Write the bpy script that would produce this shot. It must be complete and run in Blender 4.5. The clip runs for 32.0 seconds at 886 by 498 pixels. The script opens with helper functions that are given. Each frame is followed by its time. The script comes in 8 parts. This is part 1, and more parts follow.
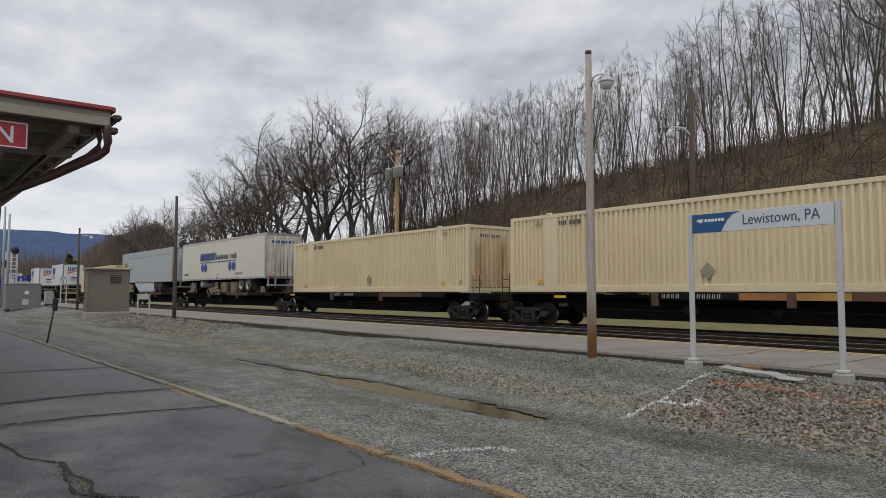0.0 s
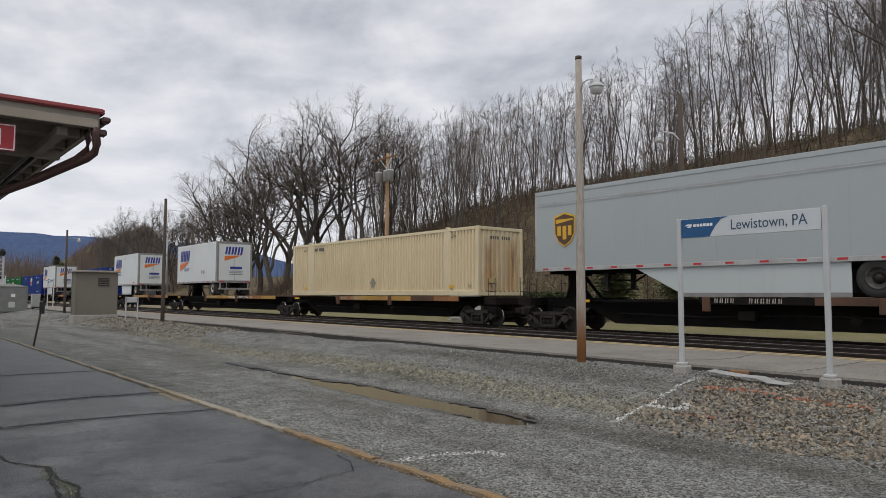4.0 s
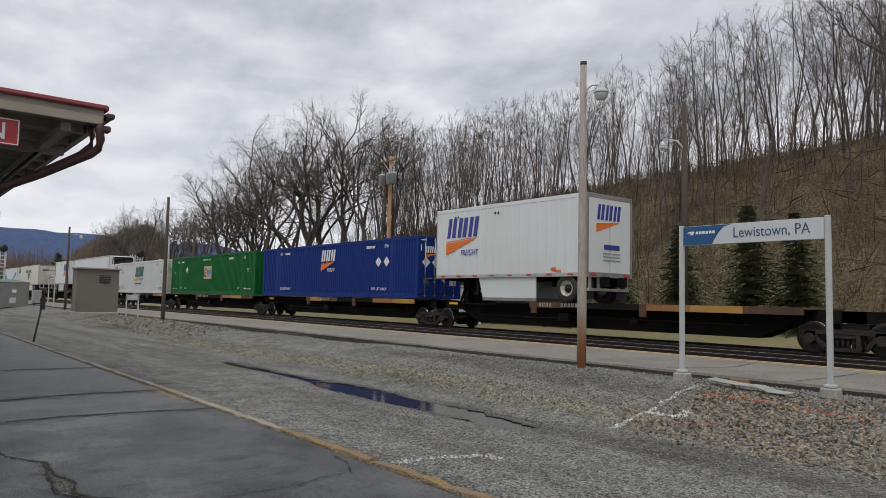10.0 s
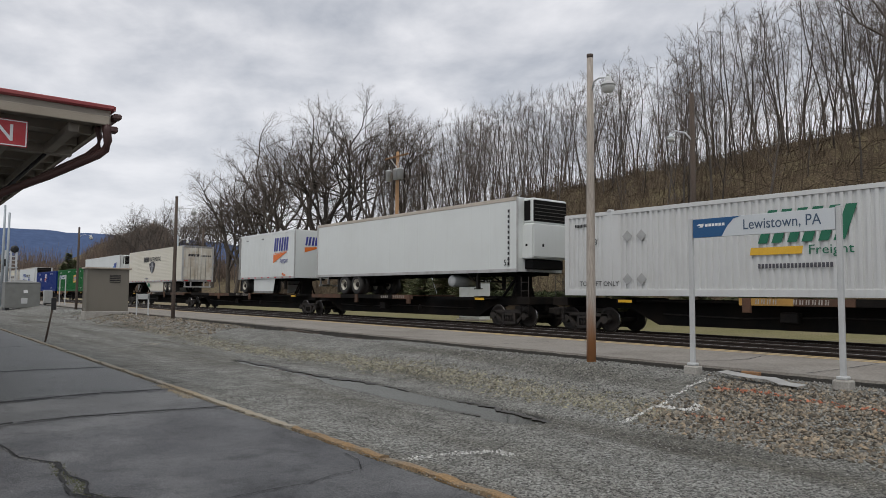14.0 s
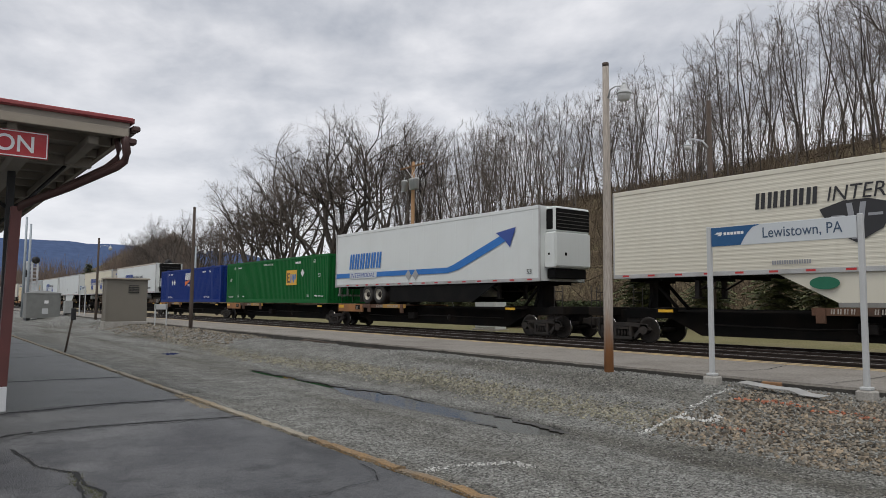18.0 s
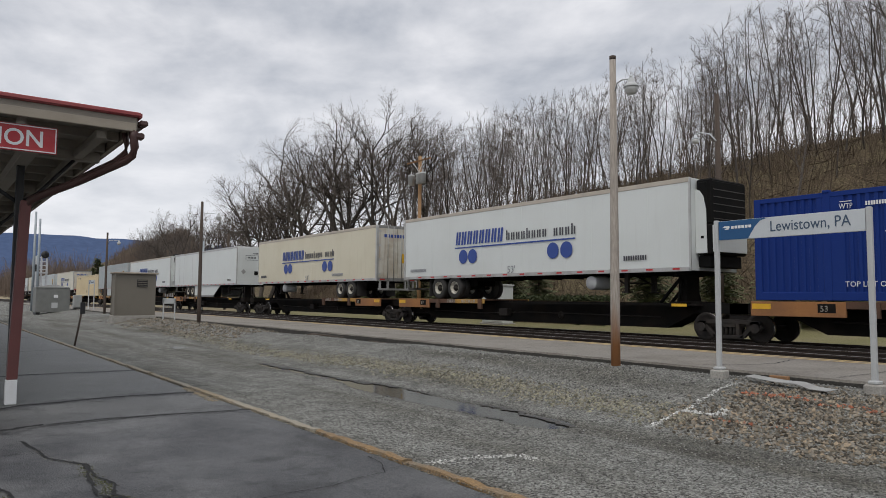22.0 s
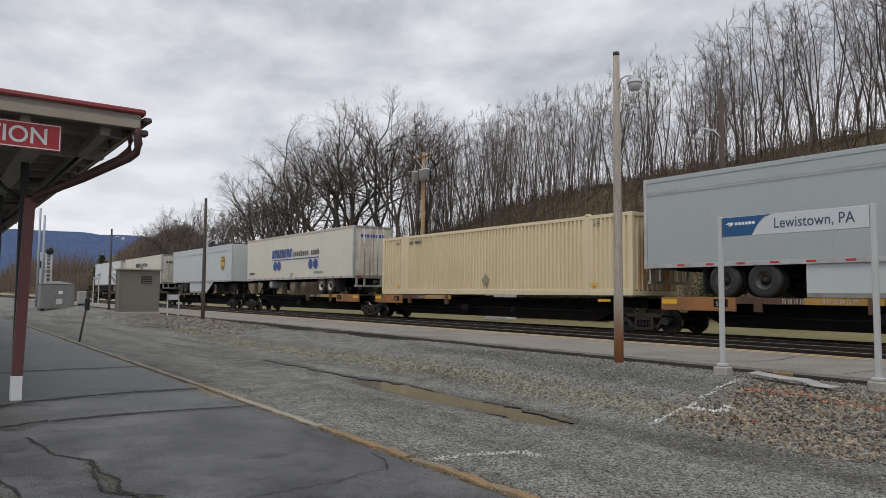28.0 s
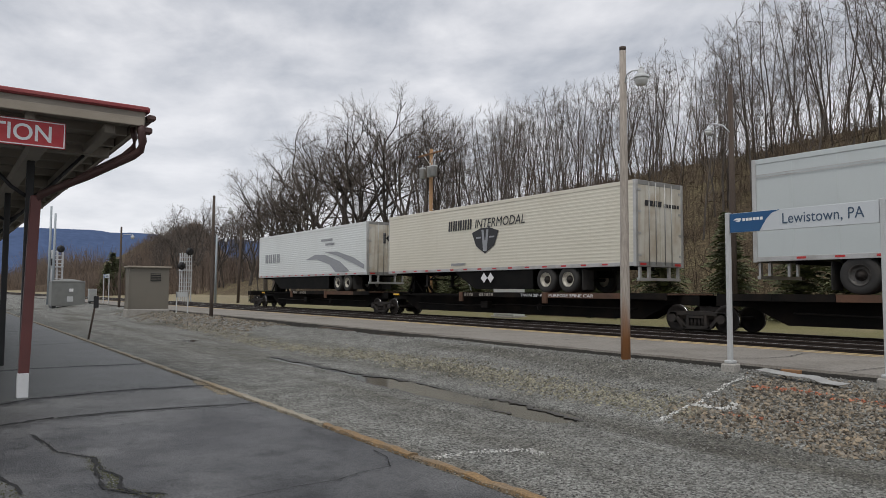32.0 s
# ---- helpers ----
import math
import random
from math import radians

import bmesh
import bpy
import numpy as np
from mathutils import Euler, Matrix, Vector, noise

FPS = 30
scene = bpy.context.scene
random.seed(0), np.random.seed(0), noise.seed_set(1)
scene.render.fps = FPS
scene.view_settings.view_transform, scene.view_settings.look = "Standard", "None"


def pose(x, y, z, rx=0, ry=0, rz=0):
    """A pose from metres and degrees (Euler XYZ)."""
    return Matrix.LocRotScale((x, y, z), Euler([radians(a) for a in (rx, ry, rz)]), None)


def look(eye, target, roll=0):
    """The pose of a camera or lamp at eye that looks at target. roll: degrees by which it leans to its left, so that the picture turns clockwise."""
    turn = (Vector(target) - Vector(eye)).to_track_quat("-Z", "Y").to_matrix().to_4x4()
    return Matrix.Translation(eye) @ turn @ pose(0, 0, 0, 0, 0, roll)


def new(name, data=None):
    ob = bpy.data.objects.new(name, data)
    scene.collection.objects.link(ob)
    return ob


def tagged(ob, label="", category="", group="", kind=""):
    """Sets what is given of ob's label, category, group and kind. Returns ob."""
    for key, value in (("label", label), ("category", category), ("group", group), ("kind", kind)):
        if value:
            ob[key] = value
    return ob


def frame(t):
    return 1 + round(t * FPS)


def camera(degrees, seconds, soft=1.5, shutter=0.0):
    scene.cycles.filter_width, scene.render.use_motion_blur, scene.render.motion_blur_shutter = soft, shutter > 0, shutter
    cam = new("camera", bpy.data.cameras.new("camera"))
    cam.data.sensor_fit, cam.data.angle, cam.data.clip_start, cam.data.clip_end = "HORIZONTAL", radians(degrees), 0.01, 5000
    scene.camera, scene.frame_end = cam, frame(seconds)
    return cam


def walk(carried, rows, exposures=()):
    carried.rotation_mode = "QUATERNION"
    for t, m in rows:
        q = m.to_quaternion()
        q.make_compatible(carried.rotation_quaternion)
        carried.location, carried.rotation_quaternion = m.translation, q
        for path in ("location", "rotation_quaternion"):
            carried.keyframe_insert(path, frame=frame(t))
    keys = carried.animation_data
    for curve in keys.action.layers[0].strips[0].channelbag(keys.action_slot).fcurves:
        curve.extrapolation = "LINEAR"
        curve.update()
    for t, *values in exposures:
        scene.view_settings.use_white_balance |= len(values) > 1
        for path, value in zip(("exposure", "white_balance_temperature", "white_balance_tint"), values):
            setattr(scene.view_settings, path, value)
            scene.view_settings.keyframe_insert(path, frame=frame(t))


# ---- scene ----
cam = camera(64.6, 32.0, soft=0.75)
PATH = [
    (0, (0.0, 0.0, 1.6), (-1.562, 1.243, 1.722), -0.0),
    (0.5, (0.0, 0.0, 1.6), (-1.561, 1.244, 1.722), 0.0),
    (1, (-0.002, 0.003, 1.598), (-1.56, 1.251, 1.722), 0.0),
    (1.5, (0.002, 0.001, 1.603), (-1.555, 1.251, 1.728), 0.1),
    (2, (-0.001, -0.001, 1.599), (-1.554, 1.252, 1.727), 0.3),
    (2.5, (-0.002, 0.003, 1.605), (-1.555, 1.257, 1.734), 0.3),
    (3, (0.0, 0.003, 1.59), (-1.549, 1.261, 1.723), 0.3),
    (3.5, (0.007, -0.005, 1.603), (-1.537, 1.258, 1.735), 0.1),
    (5.5, (-0.001, -0.003, 1.607), (-1.541, 1.265, 1.746), 0.5),
    (6, (-0.005, -0.008, 1.595), (-1.546, 1.259, 1.738), 0.7),
    (6.5, (-0.006, -0.008, 1.592), (-1.547, 1.259, 1.736), 0.8),
    (7, (-0.002, -0.007, 1.586), (-1.543, 1.259, 1.733), 0.9),
    (7.5, (-0.009, -0.001, 1.581), (-1.55, 1.266, 1.727), 0.9),
    (8, (-0.01, 0.003, 1.59), (-1.551, 1.27, 1.732), 0.9),
    (8.5, (-0.007, 0.011, 1.589), (-1.55, 1.275, 1.732), 1.0),
    (9, (-0.013, 0.014, 1.592), (-1.557, 1.276, 1.734), 1.1),
    (9.5, (0.002, 0.0, 1.591), (-1.544, 1.261, 1.734), 1.2),
    (10, (-0.005, 0.005, 1.588), (-1.551, 1.265, 1.731), 1.2),
    (10.5, (-0.007, 0.005, 1.581), (-1.554, 1.265, 1.726), 1.3),
    (11, (-0.012, 0.007, 1.586), (-1.558, 1.267, 1.729), 1.0),
    (11.5, (-0.017, 0.011, 1.59), (-1.563, 1.272, 1.731), 1.1),
    (12, (-0.009, 0.013, 1.6), (-1.559, 1.269, 1.738), 0.7),
    (12.5, (-0.009, 0.009, 1.602), (-1.565, 1.257, 1.74), 0.7),
    (13, (-0.016, 0.019, 1.605), (-1.577, 1.263, 1.74), 0.7),
    (13.5, (-0.02, 0.016, 1.598), (-1.582, 1.259, 1.73), 0.6),
    (14, (-0.022, 0.019, 1.599), (-1.583, 1.262, 1.728), 0.5),
    (14.5, (-0.017, 0.018, 1.604), (-1.576, 1.265, 1.733), 0.5),
    (16.5, (-0.023, -0.004, 1.622), (-1.596, 1.221, 1.768), 0.3),
    (17, (-0.038, -0.003, 1.61), (-1.617, 1.215, 1.759), 0.4),
    (17.5, (-0.041, 0.016, 1.607), (-1.625, 1.226, 1.761), 0.3),
    (18, (-0.038, 0.03, 1.601), (-1.625, 1.236, 1.757), 0.4),
    (18.5, (-0.033, 0.025, 1.595), (-1.621, 1.232, 1.75), 0.4),
    (19, (-0.039, 0.02, 1.594), (-1.626, 1.228, 1.747), 0.4),
    (19.5, (-0.037, 0.019, 1.613), (-1.627, 1.223, 1.764), 0.6),
    (20, (-0.042, 0.011, 1.61), (-1.635, 1.212, 1.761), 0.3),
    (20.5, (-0.04, 0.021, 1.607), (-1.634, 1.22, 1.756), 0.3),
    (21, (-0.03, 0.03, 1.595), (-1.626, 1.227, 1.74), 0.2),
    (21.5, (-0.016, 0.025, 1.587), (-1.614, 1.219, 1.729), 0.3),
    (22, (-0.026, 0.028, 1.591), (-1.626, 1.219, 1.731), 0.4),
    (22.5, (-0.021, 0.019, 1.6), (-1.622, 1.21, 1.736), 0.3),
    (23, (-0.019, 0.021, 1.598), (-1.621, 1.211, 1.733), 0.4),
    (23.5, (-0.02, 0.02, 1.6), (-1.623, 1.209, 1.732), 0.3),
    (24, (-0.019, 0.02, 1.602), (-1.622, 1.21, 1.731), 0.3),
    (24.5, (-0.026, 0.023, 1.598), (-1.628, 1.214, 1.724), 0.2),
    (25, (-0.025, 0.025, 1.597), (-1.628, 1.215, 1.725), 0.3),
    (25.5, (-0.028, 0.02, 1.598), (-1.63, 1.21, 1.724), 0.2),
    (27.5, (-0.017, 0.023, 1.598), (-1.622, 1.21, 1.726), 0.4),
    (28, (-0.016, 0.026, 1.599), (-1.623, 1.21, 1.728), 0.4),
    (28.5, (-0.018, 0.028, 1.599), (-1.626, 1.21, 1.728), 0.2),
    (29, (-0.02, 0.033, 1.605), (-1.631, 1.212, 1.73), 0.1),
    (29.5, (-0.018, 0.04, 1.606), (-1.63, 1.218, 1.73), 0.2),
    (30, (-0.014, 0.054, 1.599), (-1.628, 1.229, 1.722), 0.1),
    (30.5, (-0.009, 0.069, 1.601), (-1.628, 1.238, 1.721), -0.2),
    (31, (0.001, 0.082, 1.605), (-1.622, 1.245, 1.723), -0.5),
    (31.5, (-0.011, 0.09, 1.598), (-1.636, 1.251, 1.716), -0.2),
    (32, (-0.015, 0.108, 1.599), (-1.637, 1.271, 1.719), 0.3),
]
walk(cam, [(t, look(eye, target, roll)) for t, eye, target, roll in PATH],
     [(0, -0.08), (1, -0.06), (2, -0.04), (3.5, -0.02), (5.5, 0.0), (32, 0.0)])

# ---- light ----
world = bpy.data.worlds.new("overcast_sky")
scene.world = world
world.use_nodes = True
wn, wl = world.node_tree.nodes, world.node_tree.links
wn.clear()


def wnode(kind, **kw):
    n = wn.new(kind)
    for k, v in kw.items():
        n.inputs[k].default_value = v
    return n


w_out = wn.new("ShaderNodeOutputWorld")
w_bg = wn.new("ShaderNodeBackground")
w_sky = wn.new("ShaderNodeTexSky")
w_sky.sky_type = "NISHITA"
w_sky.sun_disc = False
w_sky.sun_elevation, w_sky.sun_rotation = radians(60), radians(146)
w_co = wn.new("ShaderNodeTexCoord")
w_sep = wn.new("ShaderNodeSeparateXYZ")
wl.new(w_co.outputs["Generated"], w_sep.inputs[0])
# cloud deck: directions carried onto a level sheet
w_up = wn.new("ShaderNodeMath")
w_up.operation = "MAXIMUM"
w_up.inputs[1].default_value = 0.0
wl.new(w_sep.outputs[2], w_up.inputs[0])
w_add = wn.new("ShaderNodeMath")
w_add.operation = "ADD"
w_add.inputs[1].default_value = 0.16
wl.new(w_up.outputs[0], w_add.inputs[0])
w_div = wn.new("ShaderNodeVectorMath")
w_div.operation = "DIVIDE"
w_com = wn.new("ShaderNodeCombineXYZ")
for k in range(3):
    wl.new(w_add.outputs[0], w_com.inputs[k])
wl.new(w_co.outputs["Generated"], w_div.inputs[0])
wl.new(w_com.outputs[0], w_div.inputs[1])
w_map = wn.new("ShaderNodeMapping")
w_map.inputs["Rotation"].default_value = (0, 0, 0.5)
w_map.inputs["Scale"].default_value = (1.25, 1.45, 0.0)
wl.new(w_div.outputs[0], w_map.inputs[0])
w_noise = wnode("ShaderNodeTexNoise", Scale=1.5, Detail=8.0, Roughness=0.54, Distortion=0.15)
wl.new(w_map.outputs[0], w_noise.inputs["Vector"])
w_ramp = wn.new("ShaderNodeValToRGB")
w_ramp.color_ramp.elements[0].position, w_ramp.color_ramp.elements[0].color = 0.34, (0.375, 0.405, 0.465, 1)
w_ramp.color_ramp.elements[1].position, w_ramp.color_ramp.elements[1].color = 0.68, (0.84, 0.84, 0.87, 1)
wl.new(w_noise.outputs["Fac"], w_ramp.inputs[0])
# paler towards the horizon
w_hz = wn.new("ShaderNodeMapRange")
w_hz.inputs["From Min"].default_value, w_hz.inputs["From Max"].default_value = 0.02, 0.34
w_hz.inputs["To Min"].default_value, w_hz.inputs["To Max"].default_value = 0.85, 0.0
wl.new(w_sep.outputs[2], w_hz.inputs["Value"])
w_mix = wn.new("ShaderNodeMixRGB")
w_mix.inputs[2].default_value = (0.855, 0.865, 0.905, 1)
wl.new(w_hz.outputs[0], w_mix.inputs[0])
wl.new(w_ramp.outputs[0], w_mix.inputs[1])
w_tot = wn.new("ShaderNodeMixRGB")
w_tot.blend_type = "ADD"
w_tot.inputs[0].default_value = 0.006
wl.new(w_mix.outputs[0], w_tot.inputs[1])
wl.new(w_sky.outputs[0], w_tot.inputs[2])
wl.new(w_tot.outputs[0], w_bg.inputs["Color"])
w_bg.inputs["Strength"].default_value = 1.0
wl.new(w_bg.outputs[0], w_out.inputs["Surface"])

sun_data = bpy.data.lights.new("sun", "SUN")
sun_data.energy, sun_data.angle, sun_data.color = 1.25, radians(25), (1.0, 0.955, 0.875)
sun = new("sun", sun_data)
sun.matrix_basis = look((0, 0, 60), (-20, 27, 0))


# ---- materials ----
def mat(name, base, rough=0.7, metal=0.0, spots=None, amount=0.35, scale=6.0, grain=0.25, grain_scale=60.0, bump=0.15,
        dark=0.7, streak=0.0, streak_col=(0.1, 0.05, 0.02), per_object=0.0, spec=0.5, stretch=(1, 1, 1), bump_scale=None, island=0.0, raw=False, streak_from=0.55, second=None):
    """Base colour with stains, fine grain, run-down streaks and relief."""
    m = bpy.data.materials.new(name)
    m.use_nodes = True
    nt = m.node_tree
    n, l = nt.nodes, nt.links
    b = n["Principled BSDF"]
    b.inputs["Roughness"].default_value = rough
    b.inputs["Metallic"].default_value = metal
    b.inputs["Specular IOR Level"].default_value = spec
    co = n.new("ShaderNodeTexCoord")
    mp = n.new("ShaderNodeMapping")
    mp.inputs["Scale"].default_value = stretch
    l.new(co.outputs["Object"], mp.inputs[0])
    big = n.new("ShaderNodeTexNoise")
    big.inputs["Scale"].default_value, big.inputs["Detail"].default_value = scale, 6
    l.new(mp.outputs[0], big.inputs["Vector"])
    r1 = n.new("ShaderNodeMapRange")
    r1.inputs["From Min"].default_value, r1.inputs["From Max"].default_value = 0.42, 0.72
    r1.inputs["To Max"].default_value = amount
    l.new(big.outputs["Fac"], r1.inputs["Value"])
    mix = n.new("ShaderNodeMixRGB")
    mix.inputs[1].default_value = (*base, 1)
    mix.inputs[2].default_value = (*(spots or [c * dark for c in base]), 1)
    l.new(r1.outputs[0], mix.inputs[0])
    fine = n.new("ShaderNodeTexNoise")
    fine.inputs["Scale"].default_value, fine.inputs["Detail"].default_value = grain_scale, 3
    l.new(co.outputs["Object"] if raw else mp.outputs[0], fine.inputs["Vector"])
    r2 = n.new("ShaderNodeMapRange")
    r2.inputs["From Min"].default_value, r2.inputs["From Max"].default_value = 0.3, 0.7
    r2.inputs["To Min"].default_value, r2.inputs["To Max"].default_value = 1 - grain, 1 + grain
    l.new(fine.outputs["Fac"], r2.inputs["Value"])
    mul = n.new("ShaderNodeMixRGB")
    mul.blend_type = "MULTIPLY"
    mul.inputs[0].default_value = 1
    l.new(mix.outputs[0], mul.inputs[1])
    l.new(r2.outputs[0], mul.inputs[2])
    top = mul
    if streak:
        sm = n.new("ShaderNodeMapping")
        sm.inputs["Scale"].default_value = (3.0, 3.0, 0.22)
        l.new(co.outputs["Object"], sm.inputs[0])
        st = n.new("ShaderNodeTexNoise")
        st.inputs["Scale"].default_value, st.inputs["Detail"].default_value = 2.2, 5
        l.new(sm.outputs[0], st.inputs["Vector"])
        r3 = n.new("ShaderNodeMapRange")
        r3.inputs["From Min"].default_value, r3.inputs["From Max"].default_value = streak_from, streak_from + 0.2
        r3.inputs["To Max"].default_value = streak
        l.new(st.outputs["Fac"], r3.inputs["Value"])
        mx = n.new("ShaderNodeMixRGB")
        mx.inputs[2].default_value = (*streak_col, 1)
        l.new(r3.outputs[0], mx.inputs[0])
        l.new(top.outputs[0], mx.inputs[1])
        top = mx
    if per_object or island:
        if per_object:
            src = n.new("ShaderNodeObjectInfo").outputs["Random"]
        else:
            src = n.new("ShaderNodeNewGeometry").outputs["Random Per Island"]
        k = per_object or island
        r4 = n.new("ShaderNodeMapRange")
        r4.inputs["To Min"].default_value, r4.inputs["To Max"].default_value = 1 - k, 1 + k
        l.new(src, r4.inputs["Value"])
        mo = n.new("ShaderNodeMixRGB")
        mo.blend_type = "MULTIPLY"
        mo.inputs[0].default_value = 1
        l.new(top.outputs[0], mo.inputs[1])
        l.new(r4.outputs[0], mo.inputs[2])
        top = mo
        if second:
            fr = n.new("ShaderNodeMath")
            fr.operation = "MULTIPLY"
            fr.inputs[1].default_value = 7.31
            l.new(src, fr.inputs[0])
            fc = n.new("ShaderNodeMath")
            fc.operation = "FRACT"
            l.new(fr.outputs[0], fc.inputs[0])
            ms = n.new("ShaderNodeMixRGB")
            ms.inputs[2].default_value = (*second, 1)
            l.new(fc.outputs[0], ms.inputs[0])
            l.new(mix.outputs[0], ms.inputs[1])
            l.new(ms.outputs[0], mul.inputs[1])
    l.new(top.outputs[0], b.inputs["Base Color"])
    if bump:
        bp = n.new("ShaderNodeBump")
        bp.inputs["Strength"].default_value = bump
        bp.inputs["Distance"].default_value = bump_scale or 0.02
        l.new(fine.outputs["Fac"], bp.inputs["Height"])
        l.new(bp.outputs[0], b.inputs["Normal"])
    return m




def asphalt_material():
    """Worn bituminous paving: pale dusty drifts, dark damp blots, fine grit; paler towards -x."""
    m = mat("asphalt", (0.068, 0.070, 0.074), 0.49, spots=(0.150, 0.152, 0.152), amount=0.95, scale=0.9, grain=0.8, grain_scale=60, bump=0.8, spec=0.5)
    n, l = m.node_tree.nodes, m.node_tree.links
    b = n["Principled BSDF"]
    src = b.inputs["Base Color"].links[0].from_socket
    co = n.new("ShaderNodeTexCoord")
    for scale, low, high, tone in ((0.6, 0.47, 0.66, (0.42, 0.42, 0.44, 1)), (2.6, 0.52, 0.66, (0.42, 0.42, 0.44, 1)), (11.0, 0.50, 0.64, (0.66, 0.66, 0.67, 1))):
        no = n.new("ShaderNodeTexNoise")
        no.inputs["Scale"].default_value, no.inputs["Detail"].default_value = scale, 7
        no.inputs["Roughness"].default_value = 0.62
        l.new(co.outputs["Object"], no.inputs["Vector"])
        rg = n.new("ShaderNodeMapRange")
        rg.inputs["From Min"].default_value, rg.inputs["From Max"].default_value = low, high
        l.new(no.outputs["Fac"], rg.inputs["Value"])
        mx = n.new("ShaderNodeMixRGB")
        mx.blend_type = "MULTIPLY"
        mx.inputs[2].default_value = tone
        l.new(rg.outputs[0], mx.inputs[0])
        l.new(src, mx.inputs[1])
        src = mx.outputs[0]
    sep = n.new("ShaderNodeSeparateXYZ")
    l.new(co.outputs["Object"], sep.inputs[0])
    wave = n.new("ShaderNodeMath")
    wave.operation = "MULTIPLY_ADD"
    wave.inputs[1].default_value = 6.0
    l.new(no.outputs["Fac"], wave.inputs[0])
    l.new(sep.outputs[0], wave.inputs[2])
    # mixes in a paler grey-green towards -x, from an uneven start
    far_pale = n.new("ShaderNodeMapRange")
    far_pale.inputs["From Min"].default_value, far_pale.inputs["From Max"].default_value = -11.0, -5.5
    far_pale.inputs["To Min"].default_value, far_pale.inputs["To Max"].default_value = 0.62, 0.0
    l.new(wave.outputs[0], far_pale.inputs["Value"])
    dm = n.new("ShaderNodeMixRGB")
    dm.inputs[2].default_value = (0.165, 0.168, 0.156, 1)
    l.new(far_pale.outputs[0], dm.inputs[0])
    l.new(src, dm.inputs[1])
    l.new(dm.outputs[0], b.inputs["Base Color"])
    return m


M = {}
M["asphalt"] = asphalt_material()
M["stone"] = mat("stone", (0.225, 0.176, 0.120), 0.9, spots=(0.085, 0.066, 0.045), amount=0.6, scale=3, grain=0.25, grain_scale=30, bump=0.3, island=0.8, second=(0.165, 0.155, 0.132))
M["olive_stone"] = mat("olive_stone", (0.255, 0.240, 0.165), 0.9, spots=(0.12, 0.110, 0.070), amount=0.6, scale=3, grain=0.25, grain_scale=30, bump=0.3, island=0.7, second=(0.22, 0.205, 0.17))
M["pebble"] = mat("pebble", (0.225, 0.225, 0.212), 0.9, amount=0.3, scale=3, grain=0.2, grain_scale=30, bump=0.2, island=0.8, second=(0.18, 0.172, 0.152))
M["platform"] = mat("platform", (0.235, 0.215, 0.188), 0.85, spots=(0.160, 0.142, 0.120), amount=0.9, scale=0.9, grain=0.25, grain_scale=25, bump=0.3)
# platform edge: its shadow line is put into this dark colour, with the dirt
M["shaded_edge_face"] = mat("shaded_edge_face", (0.060, 0.056, 0.050), 0.9, amount=0.6, scale=2, grain=0.4, bump=0.7)
M["yellow_paint"] = mat("yellow_paint", (0.275, 0.175, 0.082), 0.8, spots=(0.20, 0.165, 0.12), amount=0.95, scale=2.6, grain=0.4, bump=0.5)
M["yellow_line"] = mat("yellow_line", (0.50, 0.36, 0.16), 0.75, spots=(0.27, 0.25, 0.22), amount=0.8, scale=1.2, grain=0.2)
M["kerb_pale"] = mat("kerb_pale", (0.33, 0.30, 0.24), 0.85, spots=(0.30, 0.21, 0.10), amount=0.6, scale=0.9, grain=0.25, bump=0.4)
M["ballast"] = mat("ballast", (0.040, 0.034, 0.029), 0.95, spots=(0.018, 0.016, 0.014), amount=0.7, scale=0.8, grain=0.5, grain_scale=14, bump=0.8, bump_scale=0.04, spec=0.15)
M["rail"] = mat("rail", (0.045, 0.032, 0.025), 0.7, metal=0.2, amount=0.5, scale=3)
M["rail_top"] = mat("rail_top", (0.46, 0.44, 0.42), 0.5, metal=0.6, amount=0.2, scale=2, grain=0.1, bump=0.02)
M["tie"] = mat("tie", (0.022, 0.019, 0.017), 0.9, amount=0.5, scale=4, grain=0.4, stretch=(4, 0.6, 4), per_object=0.3, spec=0.1)
M["grass"] = mat("grass", (0.200, 0.185, 0.085), 0.95, spots=(0.25, 0.215, 0.125), amount=0.7, scale=0.7, grain=0.4, grain_scale=22, bump=0.6, bump_scale=0.04)
M["dry_grass"] = mat("dry_grass", (0.26, 0.215, 0.125), 0.95, spots=(0.20, 0.175, 0.105), amount=0.7, scale=0.1, grain=0.3, grain_scale=4, bump=0.3)
M["litter"] = mat("litter", (0.108, 0.083, 0.054), 0.95, spots=(0.165, 0.140, 0.082), amount=0.8, scale=0.45, grain=0.6, grain_scale=7, bump=0.6, bump_scale=0.06, spec=0.1)
M["bark"] = mat("bark", (0.091, 0.079, 0.069), 0.95, spots=(0.150, 0.134, 0.118), amount=0.6, scale=2.5, grain=0.4, grain_scale=18, stretch=(3, 3, 0.6), bump=0.6, bump_scale=0.03, per_object=0.4, spec=0.1)
M["twig"] = mat("twig", (0.138, 0.117, 0.103), 0.95, amount=0.3, scale=1, grain=0.2, bump=0, per_object=0.3, spec=0.1)
M["brush"] = mat("brush", (0.130, 0.100, 0.074), 0.95, amount=0.3, scale=1, grain=0.2, bump=0, island=0.5, spec=0.1)
M["needles"] = mat("needles", (0.120, 0.135, 0.068), 0.9, spots=(0.17, 0.175, 0.095), amount=0.6, scale=2, grain=0.3, bump=0, island=0.5)
M["hedge_leaf"] = mat("hedge_leaf", (0.045, 0.058, 0.022), 0.85, amount=0.4, scale=2, grain=0.3, bump=0, island=0.4)
